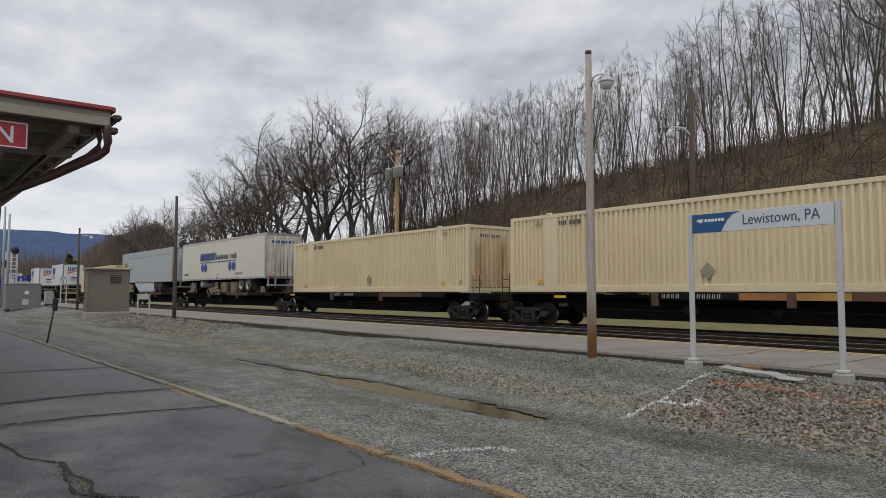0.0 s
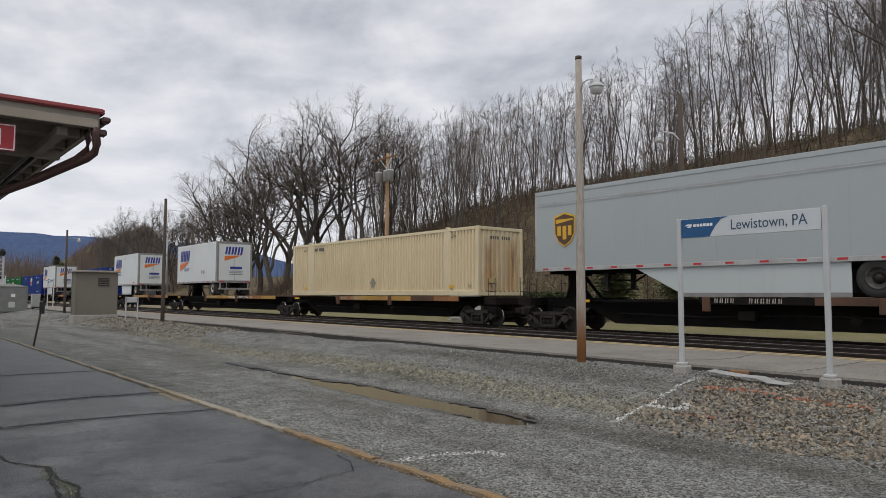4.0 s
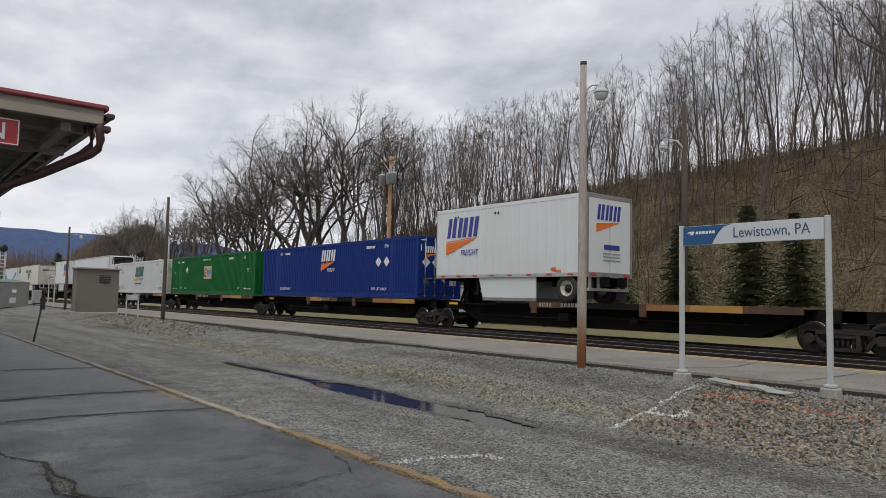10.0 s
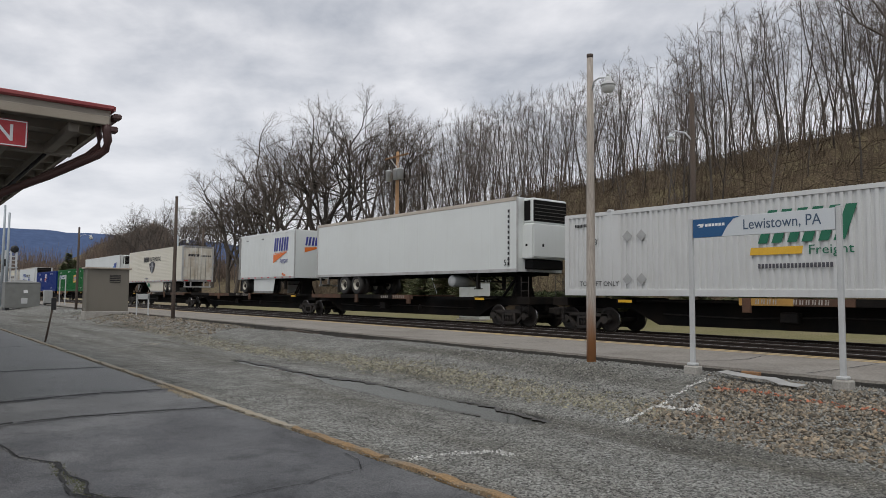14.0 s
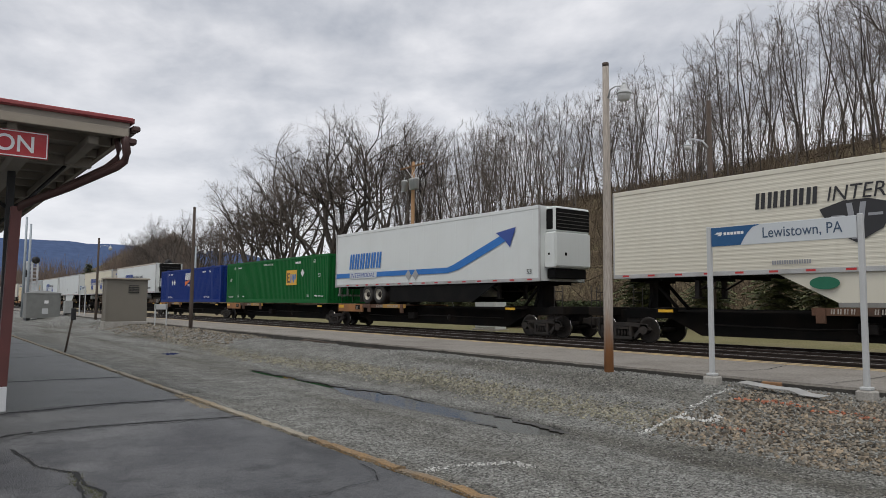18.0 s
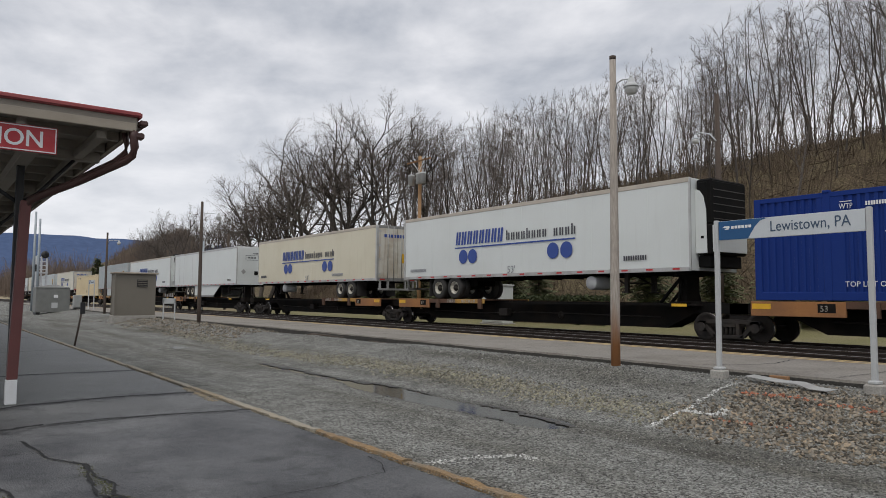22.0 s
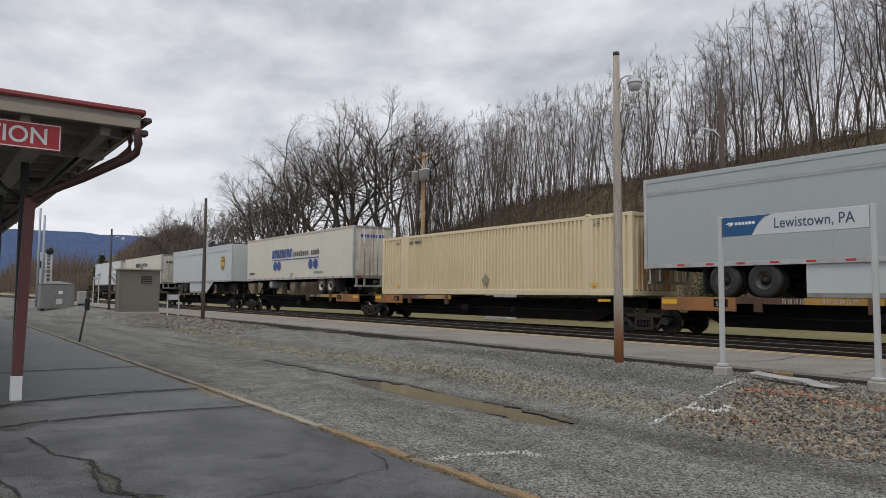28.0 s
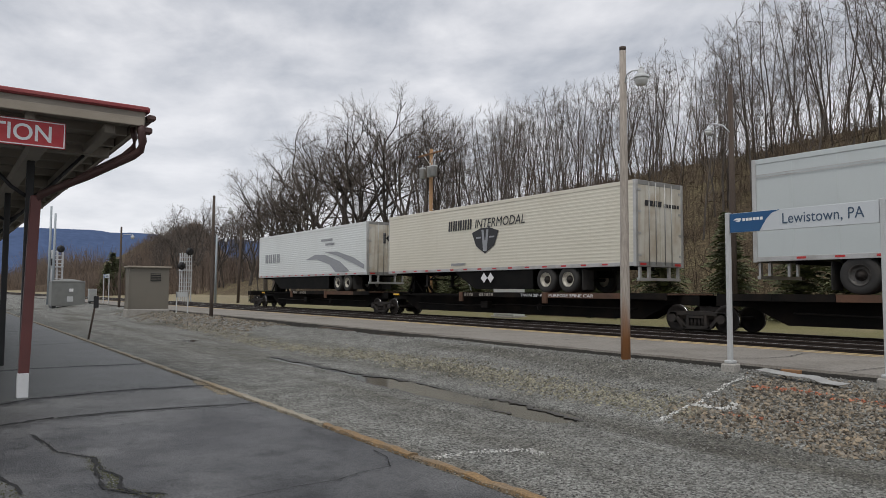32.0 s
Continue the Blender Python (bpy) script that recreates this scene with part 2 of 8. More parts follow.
M["pole_wood"] = mat("pole_wood", (0.30, 0.275, 0.245), 0.9, spots=(0.20, 0.18, 0.155), amount=0.7, scale=1.5, grain=0.25, grain_scale=16, stretch=(6, 6, 0.35), bump=0.4)
M["pole_new"] = mat("pole_new", (0.40, 0.24, 0.12), 0.85, spots=(0.28, 0.16, 0.08), amount=0.6, scale=1.2, grain=0.2, stretch=(6, 6, 0.35), bump=0.3)
M["pole_stain"] = mat("pole_stain", (0.30, 0.16, 0.075), 0.9, spots=(0.17, 0.10, 0.06), amount=0.7, scale=2.5, grain=0.25, stretch=(6, 6, 0.4), bump=0.4)
M["pole_dark"] = mat("pole_dark", (0.095, 0.072, 0.058), 0.9, amount=0.6, scale=1.5, grain=0.3, stretch=(6, 6, 0.4), bump=0.4)
M["mast_grey"] = mat("mast_grey", (0.33, 0.37, 0.40), 0.5, metal=0.3, amount=0.4, scale=2, grain=0.06, bump=0.03)
M["galv"] = mat("galv", (0.60, 0.61, 0.62), 0.5, metal=0.25, amount=0.3, scale=3, grain=0.06, bump=0.03)
M["grey_paint"] = mat("grey_paint", (0.50, 0.51, 0.51), 0.55, amount=0.3, scale=2, grain=0.05, bump=0.03)
M["dull_strip"] = mat("dull_strip", (0.36, 0.36, 0.345), 0.5, spots=(0.2, 0.19, 0.18), amount=0.6, scale=4, grain=0.1, bump=0.05)
M["glass_lens"] = mat("glass_lens", (0.60, 0.60, 0.57), 0.25, amount=0.3, scale=8, grain=0.05, bump=0.05)
M["concrete"] = mat("concrete", (0.36, 0.345, 0.315), 0.9, spots=(0.25, 0.235, 0.21), amount=0.7, scale=3, grain=0.2, grain_scale=40, bump=0.3)
M["white_panel"] = mat("white_panel", (0.57, 0.60, 0.62), 0.45, amount=0.15, scale=1.2, grain=0.03, bump=0)
M["sign_blue"] = mat("sign_blue", (0.012, 0.085, 0.22), 0.4, amount=0.1, grain=0.03, bump=0)
M["sign_ink"] = mat("sign_ink", (0.05, 0.085, 0.14), 0.5, amount=0.1, grain=0.03, bump=0)
M["white_ink"] = mat("white_ink", (0.78, 0.78, 0.78), 0.5, amount=0.2, scale=5, grain=0.04, bump=0)
M["red_sign"] = mat("red_sign", (0.42, 0.022, 0.03), 0.45, spots=(0.5, 0.08, 0.08), amount=0.4, scale=5, grain=0.06, bump=0.02)
M["roof_red"] = mat("roof_red", (0.30, 0.050, 0.055), 0.55, spots=(0.36, 0.11, 0.10), amount=0.5, scale=2, grain=0.06, bump=0.03)
M["fascia"] = mat("fascia", (0.36, 0.315, 0.255), 0.75, spots=(0.25, 0.21, 0.165), amount=0.6, scale=1.5, grain=0.1, stretch=(1, 1, 3), bump=0.1)
M["soffit"] = mat("soffit", (0.33, 0.295, 0.25), 0.8, amount=0.5, scale=1.3, grain=0.1, bump=0.1)
M["maroon"] = mat("maroon", (0.070, 0.033, 0.029), 0.5, spots=(0.11, 0.055, 0.045), amount=0.5, scale=2, grain=0.08, bump=0.05)
M["maroon_post"] = mat("maroon_post", (0.155, 0.050, 0.045), 0.5, spots=(0.10, 0.04, 0.036), amount=0.5, scale=2, grain=0.08, bump=0.05)
M["black_iron"] = mat("black_iron", (0.018, 0.018, 0.019), 0.5, amount=0.4, scale=3, grain=0.1, bump=0.05)
M["shed_tan"] = mat("shed_tan", (0.185, 0.168, 0.138), 0.7, amount=0.35, scale=1, grain=0.06, bump=0.05)
M["relay_grey"] = mat("relay_grey", (0.34, 0.35, 0.34), 0.6, amount=0.5, scale=2, grain=0.08, bump=0.03)
M["cabinet"] = mat("cabinet", (0.205, 0.210, 0.198), 0.6, metal=0.2, amount=0.6, scale=2, grain=0.08, bump=0.03)
# base colour of the far ridge holds the blue of the air before it
M["haze_blue"] = mat("haze_blue", (0.082, 0.118, 0.215), 1.0, spots=(0.070, 0.103, 0.190), amount=0.6, scale=0.004, grain=0.10, grain_scale=0.03, bump=0, spec=0.0)
M["far_wood"] = mat("far_wood", (0.185, 0.145, 0.118), 1.0, amount=0.6, scale=0.05, grain=0.3, grain_scale=0.9, bump=0, spec=0.0, island=0.3)
M["car_black"] = mat("car_black", (0.009, 0.0085, 0.008), 0.85, spots=(0.028, 0.020, 0.015), amount=0.6, scale=1.2, grain=0.25, bump=0.15, spec=0.12)
M["car_rust"] = mat("car_rust", (0.115, 0.058, 0.034), 0.85, spots=(0.05, 0.032, 0.023), amount=0.8, scale=1.2, grain=0.25, bump=0.2)
M["car_yellow"] = mat("car_yellow", (0.46, 0.26, 0.06), 0.75, spots=(0.26, 0.135, 0.05), amount=0.7, scale=0.9, grain=0.2, bump=0.15)
M["car_orange"] = mat("car_orange", (0.34, 0.15, 0.05), 0.75, spots=(0.17, 0.085, 0.045), amount=0.7, scale=0.9, grain=0.2, bump=0.15)
M["reflector"] = mat("reflector", (0.75, 0.42, 0.02), 0.4, amount=0.3, scale=4, grain=0.05, bump=0)
M["steel_dark"] = mat("steel_dark", (0.024, 0.021, 0.019), 0.7, metal=0.1, spots=(0.05, 0.038, 0.030), amount=0.6, scale=4, grain=0.2, bump=0.15, spec=0.3)
M["cast_frame"] = mat("cast_frame", (0.026, 0.023, 0.021), 0.75, spots=(0.055, 0.044, 0.036), amount=0.7, scale=4, grain=0.25, bump=0.2, spec=0.3)
M["tread"] = mat("tread", (0.5, 0.49, 0.48), 0.25, metal=1.0, amount=0.2, grain=0.05, bump=0)
M["rubber"] = mat("rubber", (0.028, 0.027, 0.026), 0.85, spots=(0.06, 0.055, 0.05), amount=0.5, scale=3, grain=0.15, bump=0.1)
M["rim_white"] = mat("rim_white", (0.58, 0.55, 0.47), 0.55, spots=(0.26, 0.22, 0.17), amount=0.8, scale=6, grain=0.15, bump=0.05)
M["tan_box"] = mat("tan_box", (0.71, 0.60, 0.395), 0.6, spots=(0.60, 0.49, 0.31), amount=0.5, scale=0.5, grain=0.04, streak=0.18, streak_col=(0.42, 0.29, 0.15), bump=0.03)
M["blue_box"] = mat("blue_box", (0.007, 0.030, 0.185), 0.6, spots=(0.012, 0.037, 0.18), amount=0.5, scale=0.6, grain=0.05, streak=0.08, streak_col=(0.03, 0.05, 0.15), bump=0.03, spec=0.2)
M["green_box"] = mat("green_box", (0.006, 0.118, 0.026), 0.6, spots=(0.011, 0.105, 0.030), amount=0.5, scale=0.6, grain=0.05, streak=0.12, streak_col=(0.03, 0.10, 0.045), bump=0.03, spec=0.2)
M["white_box"] = mat("white_box", (0.60, 0.61, 0.605), 0.6, spots=(0.5, 0.5, 0.49), amount=0.5, scale=0.7, grain=0.04, streak=0.15, streak_col=(0.34, 0.31, 0.27), bump=0.03)
M["white_smooth"] = mat("white_smooth", (0.68, 0.71, 0.695), 0.42, spots=(0.60, 0.62, 0.60), amount=0.5, scale=0.5, grain=0.025, streak=0.12, streak_col=(0.48, 0.47, 0.44), bump=0.01)
M["cream"] = mat("cream", (0.66, 0.63, 0.53), 0.5, spots=(0.58, 0.54, 0.44), amount=0.5, scale=0.5, grain=0.03, streak=0.15, streak_col=(0.46, 0.40, 0.30), bump=0.02)
M["tan_trailer"] = mat("tan_trailer", (0.67, 0.625, 0.49), 0.55, spots=(0.58, 0.52, 0.38), amount=0.5, scale=0.5, grain=0.03, streak=0.18, streak_col=(0.46, 0.38, 0.26), bump=0.02)
M["grey_trailer"] = mat("grey_trailer", (0.385, 0.42, 0.425), 0.45, spots=(0.34, 0.37, 0.38), amount=0.5, scale=0.4, grain=0.03, streak=0.14, streak_col=(0.33, 0.34, 0.33), bump=0.01)
M["pale_trailer"] = mat("pale_trailer", (0.52, 0.56, 0.56), 0.45, spots=(0.46, 0.50, 0.50), amount=0.5, scale=0.4, grain=0.03, streak=0.12, streak_col=(0.38, 0.38, 0.37), bump=0.01)
M["dirty_top"] = mat("dirty_top", (0.50, 0.45, 0.38), 0.7, amount=0.5, scale=1, grain=0.08, bump=0.03)
M["alu"] = mat("alu", (0.50, 0.50, 0.49), 0.4, metal=0.6, spots=(0.3, 0.28, 0.25), amount=0.6, scale=2, grain=0.08, bump=0.03)
M["door_grime"] = mat("door_grime", (0.60, 0.575, 0.50), 0.6, spots=(0.38, 0.30, 0.20), amount=0.8, scale=1.3, grain=0.05, streak=0.45, streak_col=(0.30, 0.19, 0.105), streak_from=0.54, bump=0.03)
M["under_black"] = mat("under_black", (0.006, 0.006, 0.006), 0.8, spots=(0.016, 0.014, 0.012), amount=0.5, scale=2, grain=0.2, bump=0.1, spec=0.15)
M["ink_blue"] = mat("ink_blue", (0.035, 0.045, 0.27), 0.5, amount=0.2, grain=0.05, bump=0)
M["ink_navy"] = mat("ink_navy", (0.03, 0.07, 0.30), 0.5, amount=0.2, grain=0.05, bump=0)
M["ink_faded"] = mat("ink_faded", (0.085, 0.10, 0.19), 0.6, amount=0.3, grain=0.05, bump=0)
M["ink_slate"] = mat("ink_slate", (0.075, 0.075, 0.09), 0.6, amount=0.3, grain=0.05, bump=0)
M["ink_sky"] = mat("ink_sky", (0.015, 0.16, 0.50), 0.5, amount=0.2, grain=0.05, bump=0)
M["ink_orange"] = mat("ink_orange", (0.75, 0.17, 0.02), 0.5, amount=0.2, grain=0.05, bump=0)
M["ink_yellow"] = mat("ink_yellow", (0.72, 0.42, 0.03), 0.5, amount=0.2, grain=0.05, bump=0)
M["ink_green"] = mat("ink_green", (0.01, 0.14, 0.075), 0.5, amount=0.2, grain=0.05, bump=0)
M["ink_worn"] = mat("ink_worn", (0.42, 0.39, 0.34), 0.7, spots=(0.14, 0.11, 0.09), amount=0.9, scale=9, grain=0.2, bump=0)
M["ink_black"] = mat("ink_black", (0.025, 0.025, 0.028), 0.55, amount=0.2, grain=0.05, bump=0)
M["ink_grey"] = mat("ink_grey", (0.30, 0.31, 0.33), 0.55, amount=0.3, grain=0.05, bump=0)
M["ink_brown"] = mat("ink_brown", (0.10, 0.05, 0.025), 0.55, amount=0.3, grain=0.05, bump=0)
M["ink_red"] = mat("ink_red", (0.50, 0.03, 0.03), 0.45, amount=0.3, grain=0.05, bump=0)
M["dull_tan"] = mat("dull_tan", (0.30, 0.265, 0.20), 0.6, amount=0.4, scale=4, grain=0.1, bump=0.03)
M["frame_dark"] = mat("frame_dark", (0.075, 0.072, 0.068), 0.5, metal=0.3, spots=(0.16, 0.14, 0.12), amount=0.5, scale=6, grain=0.15, bump=0.05)
M["frame_grey"] = mat("frame_grey", (0.27, 0.27, 0.26), 0.55, metal=0.2, spots=(0.17, 0.15, 0.13), amount=0.6, scale=2, grain=0.1, bump=0.05)
M["tan_panel"] = mat("tan_panel", (0.55, 0.43, 0.22), 0.55, amount=0.3, grain=0.05, bump=0)
M["mesh_metal"] = mat("mesh_metal", (0.42, 0.42, 0.41), 0.5, metal=0.5, amount=0.4, scale=4, grain=0.08, bump=0.05)
M["spray_white"] = mat("spray_white", (0.62, 0.62, 0.60), 0.9, spots=(0.32, 0.31, 0.28), amount=0.8, scale=7, grain=0.3, bump=0.3, island=0.3)
M["spray_orange"] = mat("spray_orange", (0.44, 0.135, 0.07), 0.9, spots=(0.24, 0.16, 0.115), amount=0.9, scale=7, grain=0.3, bump=0.3, island=0.35)
M["crack"] = mat("crack", (0.014, 0.014, 0.015), 0.9, amount=0.4, scale=4, grain=0.3, bump=0.4)
M["old_tar"] = mat("old_tar", (0.062, 0.063, 0.065), 0.55, spots=(0.105, 0.106, 0.105), amount=0.95, scale=4, grain=0.6, grain_scale=50, bump=0.6)
M["tar"] = mat("tar", (0.036, 0.037, 0.039), 0.6, spots=(0.085, 0.086, 0.084), amount=0.9, scale=3, grain=0.5, grain_scale=40, bump=0.5)
# wet silt, darkened to hold the shadow of the puddle's small bank too
M["wet_shadow_silt"] = mat("wet_shadow_silt", (0.030, 0.027, 0.022), 0.45, spots=(0.055, 0.05, 0.04), amount=0.6, scale=4, grain=0.4, bump=0.5)
M["moss"] = mat("moss", (0.09, 0.095, 0.04), 0.95, amount=0.5, scale=4, grain=0.3, bump=0.4)


def gravel_material(name, pale, dark, tracks, size):
    """Crushed stone: a tone for each small stone, broad damp and dusty bands along the yard."""
    m = bpy.data.materials.new(name)
    m.use_nodes = True
    n, l = m.node_tree.nodes, m.node_tree.links
    b = n["Principled BSDF"]
    b.inputs["Roughness"].default_value, b.inputs["Specular IOR Level"].default_value = 0.9, 0.3
    co = n.new("ShaderNodeTexCoord")
    tones = []
    for k, sc in enumerate((size, size * 2.3)):
        v = n.new("ShaderNodeTexVoronoi")
        v.inputs["Scale"].default_value = sc
        l.new(co.outputs["Object"], v.inputs["Vector"])
        tones.append(v)
    sep = [n.new("ShaderNodeSeparateColor") for _ in tones]
    for v, q in zip(tones, sep):
        l.new(v.outputs["Color"], q.inputs[0])
    avg = n.new("ShaderNodeMath")
    avg.operation = "MULTIPLY_ADD"
    avg.inputs[1].default_value = 0.6
    l.new(sep[0].outputs[0], avg.inputs[0])
    half = n.new("ShaderNodeMath")
    half.operation = "MULTIPLY"
    half.inputs[1].default_value = 0.4
    l.new(sep[1].outputs[0], half.inputs[0])
    l.new(half.outputs[0], avg.inputs[2])
    ramp = n.new("ShaderNodeValToRGB")
    e = ramp.color_ramp.elements
    e[0].position, e[0].color = 0.12, (*dark, 1)
    e[1].position, e[1].color = 0.92, (*[min(c * 1.9, 0.8) for c in pale], 1)
    mid = e.new(0.55)
    mid.color = (*pale, 1)
    l.new(avg.outputs[0], ramp.inputs[0])
    mp = n.new("ShaderNodeMapping")
    mp.inputs["Scale"].default_value = (0.13, 1.0, 1.0)
    l.new(co.outputs["Object"], mp.inputs[0])
    band = n.new("ShaderNodeTexNoise")
    band.inputs["Scale"].default_value, band.inputs["Detail"].default_value = 1.0, 5
    l.new(mp.outputs[0], band.inputs["Vector"])
    rg = n.new("ShaderNodeMapRange")
    rg.inputs["From Min"].default_value, rg.inputs["From Max"].default_value = 0.46, 0.68
    rg.inputs["To Max"].default_value = 0.8
    l.new(band.outputs["Fac"], rg.inputs["Value"])
    mix = n.new("ShaderNodeMixRGB")
    mix.blend_type = "MULTIPLY"
    mix.inputs[2].default_value = (*tracks, 1)
    l.new(rg.outputs[0], mix.inputs[0])
    l.new(ramp.outputs[0], mix.inputs[1])
    # drifts of finer and coarser stone, and damp hollows
    drift = n.new("ShaderNodeTexNoise")
    drift.inputs["Scale"].default_value, drift.inputs["Detail"].default_value = 2.6, 6
    l.new(co.outputs["Object"], drift.inputs["Vector"])
    dr = n.new("ShaderNodeMapRange")
    dr.inputs["From Min"].default_value, dr.inputs["From Max"].default_value = 0.3, 0.7
    dr.inputs["To Min"].default_value, dr.inputs["To Max"].default_value = 0.72, 1.2
    l.new(drift.outputs["Fac"], dr.inputs["Value"])
    m2 = n.new("ShaderNodeMixRGB")
    m2.blend_type = "MULTIPLY"
    m2.inputs[0].default_value = 1.0
    l.new(mix.outputs[0], m2.inputs[1])
    l.new(dr.outputs[0], m2.inputs[2])
    sx = n.new("ShaderNodeSeparateXYZ")
    l.new(co.outputs["Object"], sx.inputs[0])
    damp = n.new("ShaderNodeMapRange")
    damp.inputs["From Min"].default_value, damp.inputs["From Max"].default_value = -0.048, -0.022
    damp.inputs["To Min"].default_value, damp.inputs["To Max"].default_value = 0.75, 0.0
    l.new(sx.outputs[2], damp.inputs["Value"])
    m3 = n.new("ShaderNodeMixRGB")
    m3.blend_type = "MULTIPLY"
    m3.inputs[2].default_value = (0.36, 0.34, 0.31, 1)
    l.new(damp.outputs[0], m3.inputs[0])
    l.new(m2.outputs[0], m3.inputs[1])
    l.new(m3.outputs[0], b.inputs["Base Color"])
    bp = n.new("ShaderNodeBump")
    bp.inputs["Strength"].default_value, bp.inputs["Distance"].default_value = 0.9, 0.025
    bp.invert = True
    l.new(tones[0].outputs["Distance"], bp.inputs["Height"])
    l.new(bp.outputs[0], b.inputs["Normal"])
    return m


M["gravel"] = gravel_material("gravel", (0.235, 0.236, 0.218), (0.030, 0.028, 0.025), (0.46, 0.43, 0.37), 46.0)


def pole_material():
    """Weathered grey wood that turns rust-brown and tarry towards the foot."""
    m = mat("pole_foot", (0.40, 0.355, 0.31), 0.9, spots=(0.27, 0.235, 0.20), amount=0.7, scale=1.5, grain=0.25, grain_scale=16, stretch=(6, 6, 0.35), bump=0.4)
    n, l = m.node_tree.nodes, m.node_tree.links
    b = n["Principled BSDF"]
    src = b.inputs["Base Color"].links[0].from_socket
    co = n.new("ShaderNodeTexCoord")
    sx = n.new("ShaderNodeSeparateXYZ")
    l.new(co.outputs["Object"], sx.inputs[0])
    mp = n.new("ShaderNodeMapping")
    mp.inputs["Scale"].default_value = (14, 14, 0.8)
    l.new(co.outputs["Object"], mp.inputs[0])
    no = n.new("ShaderNodeTexNoise")
    no.inputs["Scale"].default_value = 1.0
    l.new(mp.outputs[0], no.inputs["Vector"])
    ad = n.new("ShaderNodeMath")
    ad.operation = "MULTIPLY_ADD"
    ad.inputs[1].default_value = -1.1
    l.new(no.outputs["Fac"], ad.inputs[0])
    l.new(sx.outputs[2], ad.inputs[2])
    rg = n.new("ShaderNodeMapRange")
    rg.inputs["From Min"].default_value, rg.inputs["From Max"].default_value = -0.22, 0.62
    rg.inputs["To Min"].default_value, rg.inputs["To Max"].default_value = 1.0, 0.0
    l.new(ad.outputs[0], rg.inputs["Value"])
    mx = n.new("ShaderNodeMixRGB")
    mx.inputs[2].default_value = (0.30, 0.130, 0.048, 1)
    l.new(rg.outputs[0], mx.inputs[0])
    l.new(src, mx.inputs[1])
    l.new(mx.outputs[0], b.inputs["Base Color"])
    return m


M["pole_foot"] = pole_material()


def water_material():
    m = bpy.data.materials.new("puddle_water")
    m.use_nodes = True
    b = m.node_tree.nodes["Principled BSDF"]
    b.inputs["Base Color"].default_value = (0.030, 0.028, 0.024, 1)
    b.inputs["Roughness"].default_value = 0.09
    b.inputs["IOR"].default_value = 1.33
    n = m.node_tree.nodes.new("ShaderNodeTexNoise")
    n.inputs["Scale"].default_value = 9
    bp = m.node_tree.nodes.new("ShaderNodeBump")
    bp.inputs["Strength"].default_value, bp.inputs["Distance"].default_value = 0.06, 0.01
    m.node_tree.links.new(n.outputs["Fac"], bp.inputs["Height"])
    m.node_tree.links.new(bp.outputs[0], b.inputs["Normal"])
    return m


M["water"] = water_material()


def rusty_end_material():
    """Cream paint with two long runs of rust and a stained foot, across a wall 2.34 m wide."""
    m = mat("tan_rusty", (0.69, 0.585, 0.395), 0.65, spots=(0.56, 0.42, 0.24), amount=0.7, scale=1.2, grain=0.05, bump=0.05)
    n, l = m.node_tree.nodes, m.node_tree.links
    b = n["Principled BSDF"]
    src = b.inputs["Base Color"].links[0].from_socket
    co = n.new("ShaderNodeTexCoord")
    sx = n.new("ShaderNodeSeparateXYZ")
    l.new(co.outputs["Object"], sx.inputs[0])
    mp = n.new("ShaderNodeMapping")
    mp.inputs["Scale"].default_value = (4.0, 1.0, 0.5)
    l.new(co.outputs["Object"], mp.inputs[0])
    no = n.new("ShaderNodeTexNoise")
    no.inputs["Scale"].default_value, no.inputs["Detail"].default_value = 1.6, 6
    l.new(mp.outputs[0], no.inputs["Vector"])

    def shifted(out, gain, scale):
        a = n.new("ShaderNodeMath")
        a.operation = "MULTIPLY_ADD"
        a.inputs[1].default_value = gain
        l.new(no.outputs["Fac"], a.inputs[0])
        l.new(out, a.inputs[2])
        q = n.new("ShaderNodeMath")
        q.operation = "DIVIDE"
        q.inputs[1].default_value = scale
        l.new(a.outputs[0], q.inputs[0])
        return q.outputs[0]

    def ramp(src_out, rows):
        r = n.new("ShaderNodeValToRGB")
        e = r.color_ramp.elements
        e[0].position, e[0].color = rows[0][0], (rows[0][1],) * 3 + (1,)
        e[1].position, e[1].color = rows[-1][0], (rows[-1][1],) * 3 + (1,)
        for p, v in rows[1:-1]:
            e.new(p).color = (v, v, v, 1)
        l.new(src_out, r.inputs[0])
        return r.outputs[0]

    across = ramp(shifted(sx.outputs[0], 0.30, 2.64), ((0.10, 0.05), (0.24, 0.75), (0.29, 1.0), (0.36, 0.45), (0.52, 0.25), (0.68, 0.5), (0.76, 1.0), (0.84, 0.6), (0.95, 0.2)))
    up = ramp(shifted(sx.outputs[2], 0.7, 3.5), ((0.0, 0.9), (0.12, 0.6), (0.35, 0.85), (0.62, 0.8), (0.80, 0.0)))
    ml = n.new("ShaderNodeMath")
    ml.operation = "MULTIPLY"
    l.new(across, ml.inputs[0])
    l.new(up, ml.inputs[1])
    tone = n.new("ShaderNodeValToRGB")
    e = tone.color_ramp.elements
    e[0].position, e[0].color = 0.38, (0.14, 0.050, 0.013, 1)
    e[1].position, e[1].color = 0.62, (0.52, 0.26, 0.085, 1)
    l.new(no.outputs["Fac"], tone.inputs[0])
    mx = n.new("ShaderNodeMixRGB")
    l.new(ml.outputs[0], mx.inputs[0])
    l.new(src, mx.inputs[1])
    l.new(tone.outputs[0], mx.inputs[2])
    l.new(mx.outputs[0], b.inputs["Base Color"])
    return m


M["tan_rusty"] = rusty_end_material()


